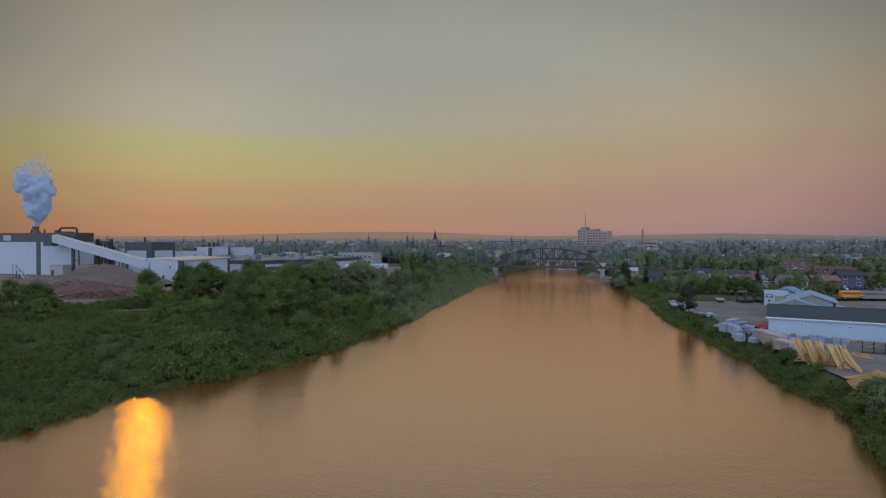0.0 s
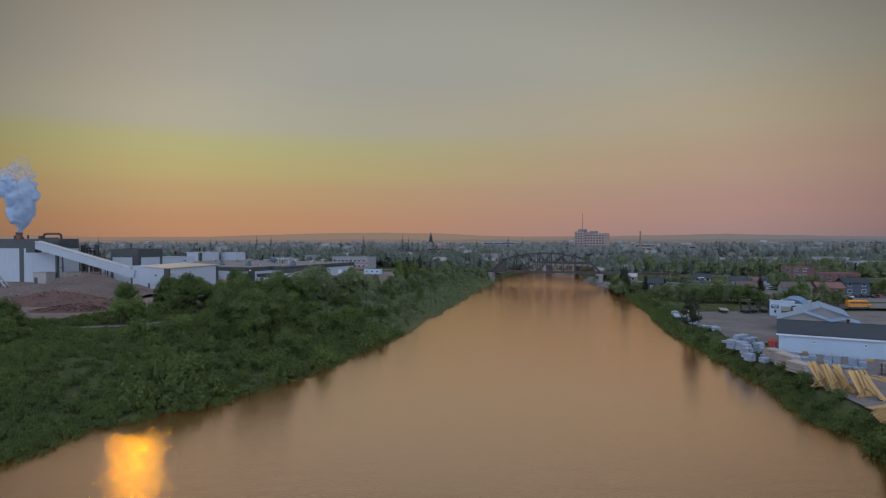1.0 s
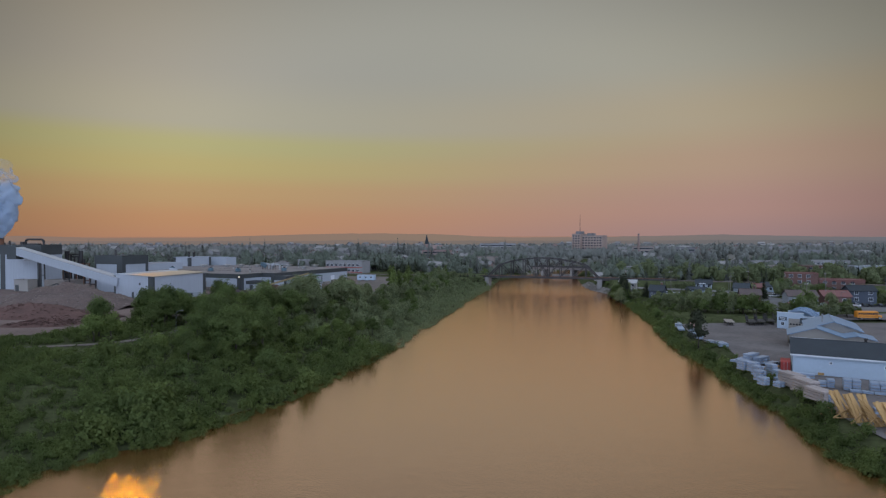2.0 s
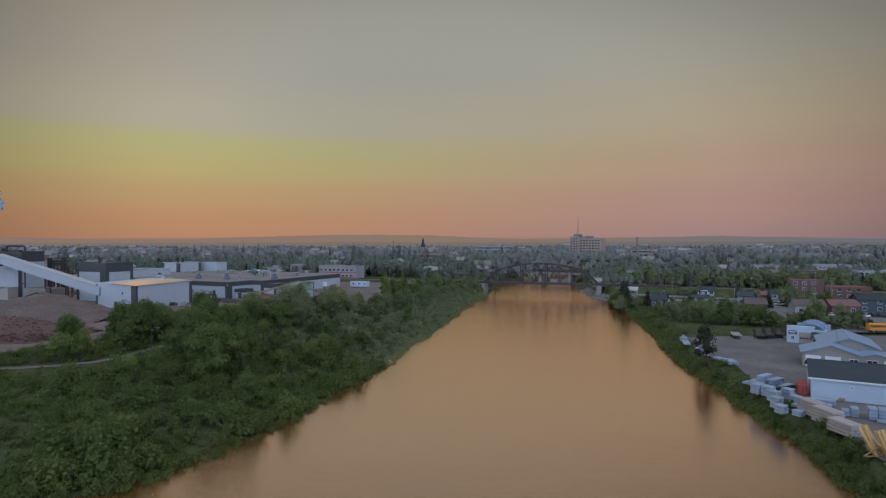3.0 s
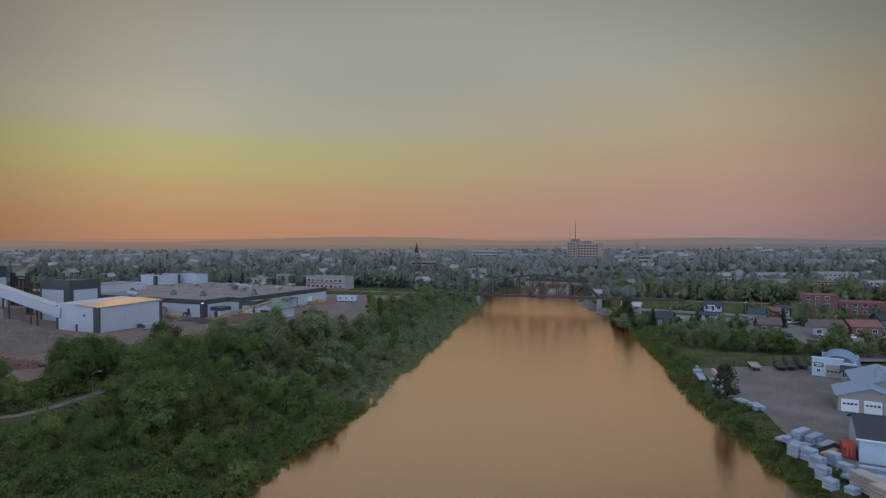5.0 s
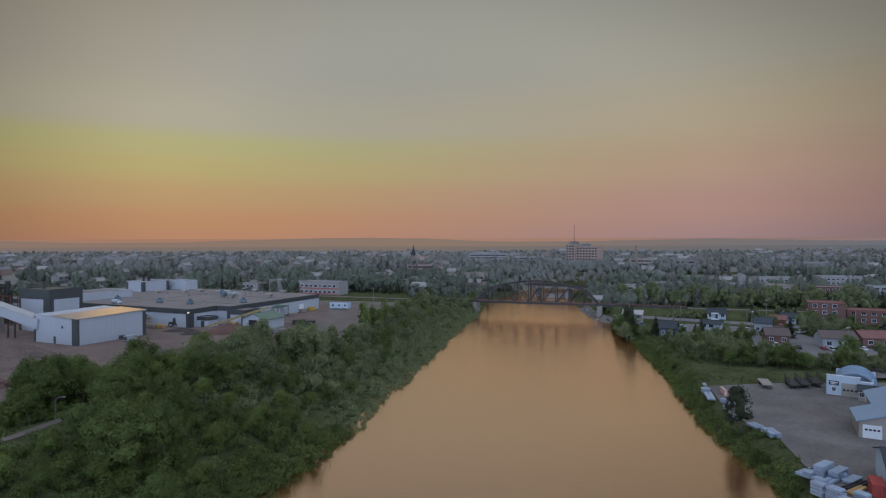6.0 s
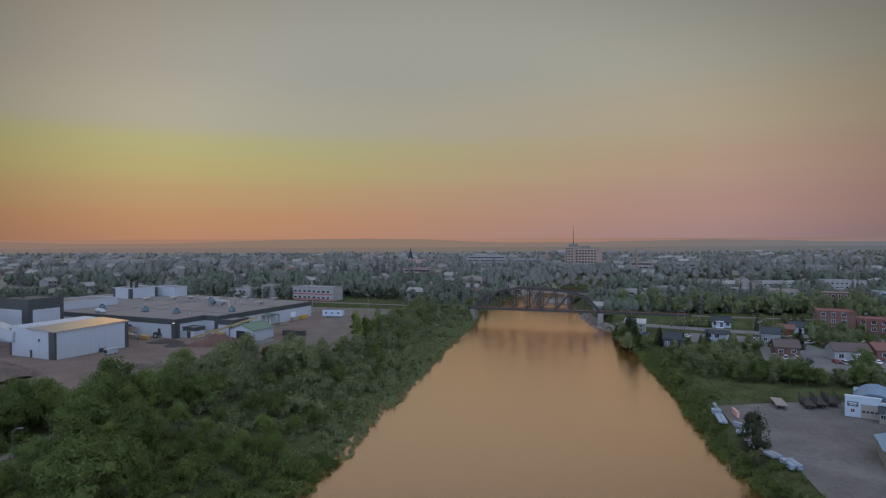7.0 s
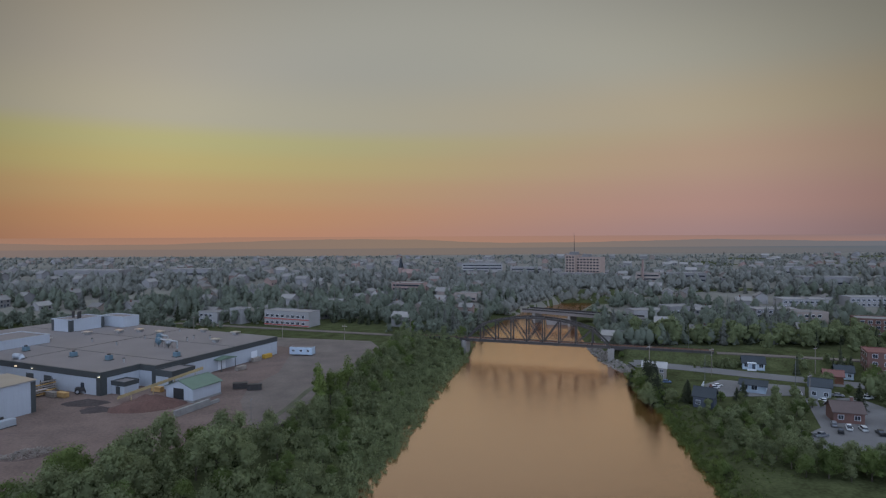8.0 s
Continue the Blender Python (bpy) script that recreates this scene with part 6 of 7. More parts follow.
# ---- the wider town ----
def house_kit(plain):
    """House patterns, built once and then set along the streets."""
    kit = []
    # walls and roofs take the low-contrast tones that stand for haze
    for k, (w, d, h, r, wm, rm, lab) in enumerate((
            (8, 6.5, 2.7, 2.0, HAZED_WHITE, HAZED_ROOF, "pale one-storey house with a dull roof"), (9, 7, 4.8, 2.0, HAZED_WHITE, HAZED_ROOF_PALE, "pale two-storey house with a pale roof"),
            (8, 7, 2.7, 1.8, HAZED_BEIGE, HAZED_ROOF, "beige bungalow with a dull roof"), (7, 7, 4.9, 2.2, HAZED_GREY, HAZED_ROOF, "grey two-storey house with a dull roof"),
            (10, 7, 2.8, 1.6, HAZED_WHITE, HAZED_ROOF_PALE, "long pale bungalow with a pale roof"), (7.5, 6.5, 4.6, 1.9, HAZED_BRICK, HAZED_ROOF, "brown brick house with a dull roof"),
            (8.5, 6.5, 2.8, 2.1, HAZED_GREY, HAZED_ROOF_PALE, "grey bungalow with a pale roof"), (8, 7, 4.7, 1.7, HAZED_BEIGE, HAZED_ROOF, "beige two-storey house with a dull roof"))):
        wins = tuple(("y-", x, z, 1.1, 1.1) for x in (-w * 0.28, w * 0.28) for z in ((0.9, 3.2) if h > 4 and not plain else (0.9,)))
        hs = gable("house", pose(0, 0, -60), w, d, h, r, wm, rm, lab + " in the town", "house", "houses of the town", chimney=k % 3 == 0 and not plain)
        for f, x, z, ww, hh in wins:
            part("window", Mesh().box(x - ww / 2, -d / 2 - 0.05, z, x + ww / 2, -d / 2 + 0.02, z + hh), GLASS, hs)
        part("door", Mesh().box(-0.45, -d / 2 - 0.06, 0, 0.45, -d / 2, 2.0), SIDING_DARK, hs)
        kit.append(hs)
    return kit


def town_free(x, y):
    if y < 505 and left_x(y) - 6 < x < right_x(y) + 7:
        return False
    s = (Vector((x, y, 0)) - BRIDGE_L).dot(B_OUT)
    if s < 16 and x > 0 or s < 12:
        return False
    if 60 < x < 150 and 360 < y < 425 and abs((y - 411) - (x - 70) * -0.81) < 9:
        return False
    return True


def build_town():
    rng = random.Random(77)
    near_kit, far_kit = house_kit(False), house_kit(True)
    taken = [(-48, 366, 22), (-86, 376, 14), (148, 592, 26), (180, 527, 8), (-8, 596, 12), (70, 660, 30), (131, 398, 12), (150, 405, 14), (205, 368, 12), (208, 335, 16), (195, 394, 12), (85, 395, 10)]
    first = set()
    n = 0
    for _ in range(30000):
        u = rng.random()
        y = 330 + 620 * u ** 1.25
        x = rng.uniform(-0.78, 0.78) * (y - 60) + 20
        if not town_free(x, y) or (x < -60 and y < 372) or any((x - a) ** 2 + (y - b) ** 2 < (r + 5.5) ** 2 for a, b, r in taken):
            continue
        dense = noise.noise((x * 0.012, y * 0.012, 2.2))
        if dense < -0.12 and rng.random() > 0.15:
            continue
        taken.append((x, y, 5.5))
        kit = near_kit if y < 470 else far_kit
        k = rng.randrange(len(kit))
        m = pose(x, y, ground_z(x, y) - 0.1, 0, 0, rng.choice((-22, 68, 158, -112)) + rng.uniform(-6, 6))
        if (y < 470, k) not in first:
            kit[k].matrix_basis = m
            first.add((y < 470, k))
        else:
            copy_thing(kit[k], m)
        n += 1
        if n >= 290:
            break
    # larger blocks
    spec = [(-66, 371, 26, 9, 7.0, -25, SIDING_WHITE, "long white two-storey office with a red stripe", 2), (-101, 380, 12, 8, 5.5, -25, SIDING_WHITE, "white flat-roofed shop block", 2),
            (-84, 375, 7, 7, 7.5, -25, SIDING_WHITE, "tall narrow white block", 2),
            (126, 398, 20, 11, 4.0, 8, SIDING_WHITE, "low white commercial building with a pale roof", 1), (150, 408, 22, 12, 4.5, 8, SIDING_WHITE, "long low white commercial building", 1),
            (190, 392, 24, 12, 5.0, -5, SIDING_WHITE, "white two-storey commercial block", 2), (196, 372, 18, 10, 6.0, -10, SIDING_BEIGE, "pale motel block with balconies", 2),
            (205, 338, 20, 11, 7.5, -22, BRICK_RED, "dark red brick apartment block", 3), (240, 345, 20, 12, 7, -20, SIDING_GREY, "grey three-storey apartment block", 3), (78, 398, 16, 8, 4, -10, SIDING_GREY, "low grey boathouse beyond the bridge", 1),
            (50, 668, 40, 14, 9, -8, SIDING_WHITE, "long white school building far off", 3), (96, 650, 30, 12, 6, -8, SIDING_WHITE, "low white block far off", 2), (225, 425, 26, 12, 6, -8, SIDING_WHITE, "white flat-roofed row of shops", 2),
            (270, 430, 26, 12, 6, -8, SIDING_WHITE, "white flat-roofed row of shops", 2), (-320, 620, 60, 20, 7, -5, SIDING_GREY, "long low grey store far off", 1), (-235, 650, 50, 18, 6, -5, SIDING_GREY, "long low grey store far off", 1),
            (20, 455, 26, 12, 5, -20, SIDING_BEIGE, "low beige hall among the trees", 1), (-10, 480, 22, 10, 8, -20, BRICK_RED, "brick block among the trees", 3), (175, 530, 18, 10, 9, -20, SIDING_BEIGE, "pale apartment block below the chimney", 3),
            (205, 545, 30, 12, 7, -15, SIDING_GREY, "grey block near the chimney", 2), (300, 520, 40, 14, 6, -12, SIDING_WHITE, "long white store far off", 1), (330, 620, 44, 14, 6, -12, SIDING_WHITE, "long white store far off", 1)]
    for x, y, w, d, h, a, m, lab, fl in spec:
        wins = tuple(("y-", 1.8 + 3.0 * k, 1.0 + (h - 0.6) / fl * f, 1.6, 1.2) for k in range(int((w - 2) / 3.0)) for f in range(fl)) if h > 4.2 else ()
        # beyond y 345 the walls change to copies with haze in the colour
        m = {SIDING_WHITE: HAZED_WHITE, SIDING_BEIGE: HAZED_BEIGE, SIDING_GREY: HAZED_GREY, BRICK_RED: HAZED_BRICK}[m] if y > 345 else m
        b = flat_block("town_block", pose(x, y, ground_z(x, y) - 0.1, 0, 0, a), w, d, h, m, lab, "building", "larger blocks of the town", wins=wins if y < 450 else (), roof_mat=HAZED_ROOF_PALE)
        if y >= 450:
            for f in range(fl):
                part("window_strip", Mesh().box(1.0, -0.05, 1.0 + (h - 0.6) / fl * f, w - 1.0, 0.0, 2.1 + (h - 0.6) / fl * f), GLASS, b)
        if "red stripe" in lab:
            for z in (3.2, 0.4):
                part("stripe", Mesh().box(-0.05, -0.06, z, w + 0.05, 0, z + 0.45), RED_PAINT, b, "red painted stripe")
    # hospital, chimney, church spire
    hz = 12.0
    hos = thing("hospital", pose(139, 606, hz, 0, 0, -38), "tall pale stepped hospital block with rows of windows", "hospital")
    part("wing", Mesh().box(0, 0, 0, 9, 16, 19.0), HOSPITAL_STONE, hos)
    part("wing", Mesh().box(9, 3, 0, 31, 15, 17.2), HOSPITAL_STONE, hos)
    part("roof", Mesh().box(0.3, 0.3, 19.0, 8.7, 15.7, 19.2).box(9.2, 3.3, 17.2, 30.7, 14.7, 17.4), ROOF_GREY, hos)
    part("plant_room", Mesh().box(2, 4, 19.2, 8, 12, 21.6).box(14, 5, 17.4, 20, 12, 19.6), HAZED_GREY, hos)
    part("podium", Mesh().box(-8, -6, -3, 40, 3, 3.4), HAZED_GREY, hos)
    for f in range(6):
        for k in range(3):
            window(hos, 1.6 + 2.8 * k, 0, 3.8 + 2.5 * f, 1.7, 1.3, "y-", HOSPITAL_STONE)
        for k in range(5):
            window(hos, 0, 1.8 + 3.0 * k, 3.8 + 2.5 * f, 1.8, 1.3, "x-", HOSPITAL_STONE)
    for f in range(5):
        for k in range(7):
            window(hos, 10.8 + 3.0 * k, 3, 4.0 + 2.6 * f, 1.9, 1.3, "y-", HOSPITAL_STONE)
    mast = part("mast", Mesh().rod((5, 8, 21.6), (5, 8, 38.5), 0.3, 0.12, 6), STEEL_DARK, hos)
    ch = thing("brick_chimney", pose(179.3, 526.9, ground_z(179, 527)), "tall thin brick chimney", "chimney")
    part("shaft", Mesh().rod((0, 0, 0), (0, 0, 19.5), 1.1, 0.7, 14), HAZED_BRICK, ch)
    part("rim", Mesh().rod((0, 0, 19.5), (0, 0, 20.2), 0.85, 0.85, 14), CONCRETE, ch)
    sp = thing("church", pose(-8.1, 595.8, ground_z(-8, 596), 0, 0, -30), "dark church with a thin pointed spire", "church")
    part("tower", Mesh().box(-2, -2, 0, 2, 2, 9), HAZED_BRICK, sp)
    part("spire", Mesh().add([(-1.6, -1.6, 9), (1.6, -1.6, 9), (1.6, 1.6, 9), (-1.6, 1.6, 9), (0, 0, 19)], [(0, 1, 4), (1, 2, 4), (2, 3, 4), (3, 0, 4), (3, 2, 1, 0)]), ROOF_DARK, sp)
    part("nave", Mesh().extrude([(-4, 0), (4, 0), (4, 4.5), (0, 8), (-4, 4.5)], 2, 18), HAZED_BRICK, sp)
    return taken


TOWN_TAKEN = build_town()
sheet("ground_town", [float(x) for x in range(-900, 940, 40)], [float(y) for y in range(520, 1200, 26)], lambda x, y: ground_z(x, y) + 0.12, TOWN_GROUND, "dull green and grey ground of the town", "ground")


for side, xs in (("west", range(-620, -19, 20)), ("middle", range(-20, 121, 4)), ("east", range(120, 621, 20))):
    sheet("ground_town_" + side, [float(x) for x in xs], [float(y) for y in (range(432, 525, 4) if side == "middle" else range(388, 525, 8))], lambda x, y: ground_z(x, y) + 0.12, TOWN_GROUND, "dull green and grey ground between the first houses", "ground")


def build_riprap():
    rng = random.Random(31)
    m = Mesh()
    for _ in range(420):
        y = rng.uniform(280, 338)
        d = rng.uniform(-0.3, 3.6)
        x, r = right_x(y) + d, rng.uniform(0.35, 0.85)
        z = ground_z(x, y) + 0.1
        ring = [(math.cos(k * 1.257 + rng.uniform(-0.3, 0.3)) * r, math.sin(k * 1.257 + rng.uniform(-0.3, 0.3)) * r) for k in range(5)]
        v = [(x + a, y + b, z - 0.4) for a, b in ring] + [(x + a * 0.7, y + b * 0.7, z + r * rng.uniform(0.3, 0.7)) for a, b in ring]
        m.add(v, [(k, (k + 1) % 5, 5 + (k + 1) % 5, 5 + k) for k in range(5)] + [(5, 6, 7, 8, 9)])
    solid("bank_riprap", m, STONE, "grey broken stones along the water's edge by the bridge", "stones", "stuff")


build_riprap()


def ridge(name, dist, top, seed, colour, strength, label, back, base=2.0, span=4200, run=160):
    """A far wooded ridge whose glow colour carries the smoke haze."""
    xs = np.arange(-span, span + 1, 18.0)
    rng = np.random.default_rng(seed)
    fuzz = rng.uniform(-1, 1, len(xs)) * 0.7 + rng.uniform(-1, 1, len(xs)) * 0.5
    z = [top(float(x)) + 0.6 * f for x, f in zip(xs, fuzz)]
    v = [(x, dist + 0.00002 * x * x, base) for x in xs] + [(x, dist + run, zz) for x, zz in zip(xs, z)] + [(x, back, 20.0) for x in xs]
    n = len(xs)
    q = np.array([(i, i + 1, n + i + 1, n + i) for i in range(n - 1)] + [(n + i, n + i + 1, 2 * n + i + 1, 2 * n + i) for i in range(n - 1)])
    m = bpy.data.materials.new("haze_glow_hills")
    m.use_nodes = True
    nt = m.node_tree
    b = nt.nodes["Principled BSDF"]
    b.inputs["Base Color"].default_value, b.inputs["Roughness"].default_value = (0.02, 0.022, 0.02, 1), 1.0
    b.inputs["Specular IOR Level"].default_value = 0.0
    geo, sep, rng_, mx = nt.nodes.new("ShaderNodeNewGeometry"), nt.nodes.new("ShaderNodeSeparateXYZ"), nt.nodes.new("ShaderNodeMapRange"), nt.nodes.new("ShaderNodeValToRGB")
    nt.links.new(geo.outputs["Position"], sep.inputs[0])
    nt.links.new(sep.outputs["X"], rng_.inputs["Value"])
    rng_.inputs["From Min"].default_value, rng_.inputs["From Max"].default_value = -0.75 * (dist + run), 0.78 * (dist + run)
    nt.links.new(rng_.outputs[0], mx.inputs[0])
    # haze tint from left to right, given off as emission
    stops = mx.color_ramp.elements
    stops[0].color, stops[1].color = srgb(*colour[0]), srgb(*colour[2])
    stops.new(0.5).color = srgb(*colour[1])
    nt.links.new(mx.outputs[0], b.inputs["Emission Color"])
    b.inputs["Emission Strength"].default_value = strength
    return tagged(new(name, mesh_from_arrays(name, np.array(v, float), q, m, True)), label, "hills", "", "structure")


CREST = [(-2600, 37), (-1060, 37), (-900, 31), (-640, 31.5), (-500, 36), (-300, 41), (-130, 42.5), (0, 40), (120, 34), (220, 31.5), (420, 32), (640, 36), (760, 38), (900, 35.5), (1100, 31.5), (2600, 30)]
# glowing sky-coloured slope added to hide the ground beyond the hills
ridge("backdrop_far_haze", 2050, lambda x: 49.0, 5, ((156, 116, 93), (166, 124, 103), (130, 109, 111)), 0.97, "sky-coloured glowing slope that stands for far haze", 4800, 19.4, 7000, 2150)
ridge("backdrop_hills", 1410, lambda x: float(np.interp(x, [c[0] for c in CREST], [c[1] for c in CREST])) + 0.8 * noise.noise((x * 0.006, 5, 0)), 1, ((144, 118, 104), (142, 120, 104), (108, 109, 117)), 0.86, "long low wooded hills with haze painted as glow", 2100)
ridge("backdrop_near_hills", 960, lambda x: 23.5 + 1.5 * noise.noise((x * 0.004, 8, 0)) + 1.0 * noise.noise((x * 0.02, 9, 0)), 3, ((132, 114, 108), (126, 112, 104), (98, 102, 110)), 0.84, "far edge of the wooded town, glowing in haze colour", 1500, 8.0)
# ---- trees and shrubs ----
def leaf_cloud(rng, lobes, count, size, flat=1.0):
    """Leaf tufts over the skins of several lobes (x, y, z, rx, rz), as arrays of places and quads."""
    area = np.array([l[3] * l[3] for l in lobes])
    pick = rng.choice(len(lobes), count, p=area / area.sum())
    L = np.array(lobes)[pick]
    d = rng.normal(size=(count, 3))
    d[:, 2] = np.where(d[:, 2] < -0.35, -d[:, 2] * 0.6, d[:, 2])
    d /= np.linalg.norm(d, axis=1)[:, None]
    r = rng.uniform(0.66, 1.16, count)[:, None]
    c = L[:, :3] + d * r * np.stack([L[:, 3], L[:, 3], L[:, 4]], 1)
    nrm = d + rng.normal(size=(count, 3)) * 0.55 + np.array([0, 0, 0.25])
    nrm /= np.linalg.norm(nrm, axis=1)[:, None]
    a = np.cross(nrm, rng.normal(size=(count, 3)))
    a /= np.linalg.norm(a, axis=1)[:, None]
    b = np.cross(nrm, a)
    s = (size * rng.uniform(0.6, 1.35, count))[:, None]
    k = rng.uniform(0.5, 0.9, count)[:, None]
    corners = np.stack([c - a * s, c - b * s * k + nrm * s * 0.25, c + a * s, c + b * s * k + nrm * s * 0.25], 1).reshape(-1, 3)
    return corners, np.arange(count * 4).reshape(-1, 4)


def lobe_core(rng, lobes, shrink=0.8, nu=7, nv=5):
    """Lumpy dark hearts that close the crowns."""
    V, Q = [], []
    for x, y, z, r, h in lobes:
        o = len(V)
        for j in range(nv):
            t = math.pi * (j + 0.35) / (nv - 0.3)
            for i in range(nu):
                p = 2 * math.pi * (i + 0.5 * (j % 2)) / nu
                k = shrink * rng.uniform(0.85, 1.1)
                V.append((x + math.cos(p) * math.sin(t) * r * k, y + math.sin(p) * math.sin(t) * r * k, z + math.cos(t) * h * k))
        for j in range(nv - 1):
            for i in range(nu):
                Q.append((o + j * nu + i, o + (j + 1) * nu + i, o + (j + 1) * nu + (i + 1) % nu, o + j * nu + (i + 1) % nu))
        Q.append((o, o + 1, o + 3, o + 5))
    return np.array(V), np.array(Q)


def join(*pairs):
    V, Q, n = [], [], 0
    for v, q in pairs:
        V.append(v)
        Q.append(q + n)
        n += len(v)
    return np.concatenate(V), np.concatenate(Q)


def crown_lobes(rng, height, radius, base, n):
    out = [(0, 0, base + (height - base) * 0.5, radius * 0.72, (height - base) * 0.5)]
    for k in range(n):
        a, f = rng.uniform(0, 6.28), rng.uniform(0.05, 0.95)
        ring = radius * (0.75 if f < 0.6 else 0.75 * (1 - (f - 0.6) * 1.9)) * rng.uniform(0.7, 1.1)
        r = radius * rng.uniform(0.32, 0.52)
        out.append((math.cos(a) * ring, math.sin(a) * ring, base + (height - base) * (0.12 + 0.8 * f) - r * 0.2, r, r * rng.uniform(0.8, 1.05)))
    return out


def broad_tree(seed, height, radius, leaves, size, material, base=0.22):
    rng = np.random.default_rng(seed)
    lobes = crown_lobes(rng, height, radius, height * base, 11)
    v, q = join(leaf_cloud(rng, lobes, leaves, size), lobe_core(rng, lobes[:], 0.56, 5, 4))
    crown = mesh_from_arrays("crown", v, q, material, True)
    tr = Mesh().rod((0, 0, -0.6), (0.05, 0.05, height * 0.45), 0.05 * radius + 0.06, 0.1, 8)
    lm = Mesh()
    for k in range(5):
        x, y, z, r, h = lobes[1 + k]
        lm.rod((0, 0, height * (0.18 + 0.05 * k)), (x * 0.8, y * 0.8, z), 0.08, 0.03, 5)
    return tr.data("trunk", TRUNK, True), lm.data("limb", TRUNK), crown


def spruce_tree(seed, height, radius, leaves, size):
    rng = np.random.default_rng(seed)
    f = rng.power(1.6, leaves)
    f = 1 - f
    tier = np.floor(f * 13) / 13 + rng.uniform(0, 0.045, leaves)
    a = rng.uniform(0, 6.283, leaves)
    arm = 1 + 0.35 * np.sin(a * 5 + np.floor(f * 13) * 2.1)
    reach = radius * (1 - tier) ** 0.85 * arm * np.sqrt(rng.uniform(0.15, 1, leaves))
    c = np.stack([np.cos(a) * reach, np.sin(a) * reach, height * (0.1 + 0.9 * tier) - reach * 0.28], 1)
    out = np.stack([np.cos(a), np.sin(a), -0.35 + rng.normal(size=leaves) * 0.25], 1)
    side = np.stack([-np.sin(a), np.cos(a), rng.normal(size=leaves) * 0.4], 1)
    s = (size * rng.uniform(0.6, 1.3, leaves))[:, None]
    v = np.stack([c - out * s, c - side * s * 0.5, c + out * s, c + side * s * 0.5], 1).reshape(-1, 3)
    q = np.arange(leaves * 4).reshape(-1, 4)
    core = [(0, 0, height * (0.12 + 0.8 * k / 5), radius * (1 - k / 5) * 0.45 + 0.06, height * 0.11) for k in range(5)]
    v, q = join((v, q), lobe_core(rng, core, 0.9))
    return Mesh().rod((0, 0, -0.5), (0, 0, height * 0.95), 0.16, 0.03, 7).data("trunk", TRUNK, True), None, mesh_from_arrays("crown", v, q, NEEDLE)


def plant(meshes, at, name, label, group):
    t = thing(name, at, label, "tree", group)
    for nm, me in zip(("trunk", "limb", "crown"), meshes):
        if me:
            o = new(nm, me)
            o.parent = t
    return t


def scatter(name, variants, places, material, label, category):
    """Many plants that nobody could count, in one mesh. places: (x, y, z, scale, turn, squash)."""
    V, Q, n = [], [], 0
    for k, (x, y, z, s, a, sq) in enumerate(places):
        v, q = variants[k % len(variants)]
        c, d = math.cos(a), math.sin(a)
        w = np.empty_like(v)
        w[:, 0], w[:, 1], w[:, 2] = x + s * (c * v[:, 0] - d * v[:, 1]), y + s * (d * v[:, 0] + c * v[:, 1]), z + s * sq * v[:, 2]
        V.append(w)
        Q.append(q + n)
        n += len(v)
    return tagged(new(name, mesh_from_arrays(name, np.concatenate(V), np.concatenate(Q), material, True)), label, category, "", "stuff")


def shrub_variants(count, leaves, size, seed, lobes=5):
    out = []
    for k in range(count):
        rng = np.random.default_rng(seed + k)
        ls = [(rng.uniform(-0.7, 0.7), rng.uniform(-0.7, 0.7), rng.uniform(0.45, 1.1), rng.uniform(0.5, 0.8), rng.uniform(0.5, 0.85)) for _ in range(lobes)]
        out.append(join(leaf_cloud(rng, ls, leaves, size), lobe_core(rng, ls, 0.4, 5, 3)))
    return out


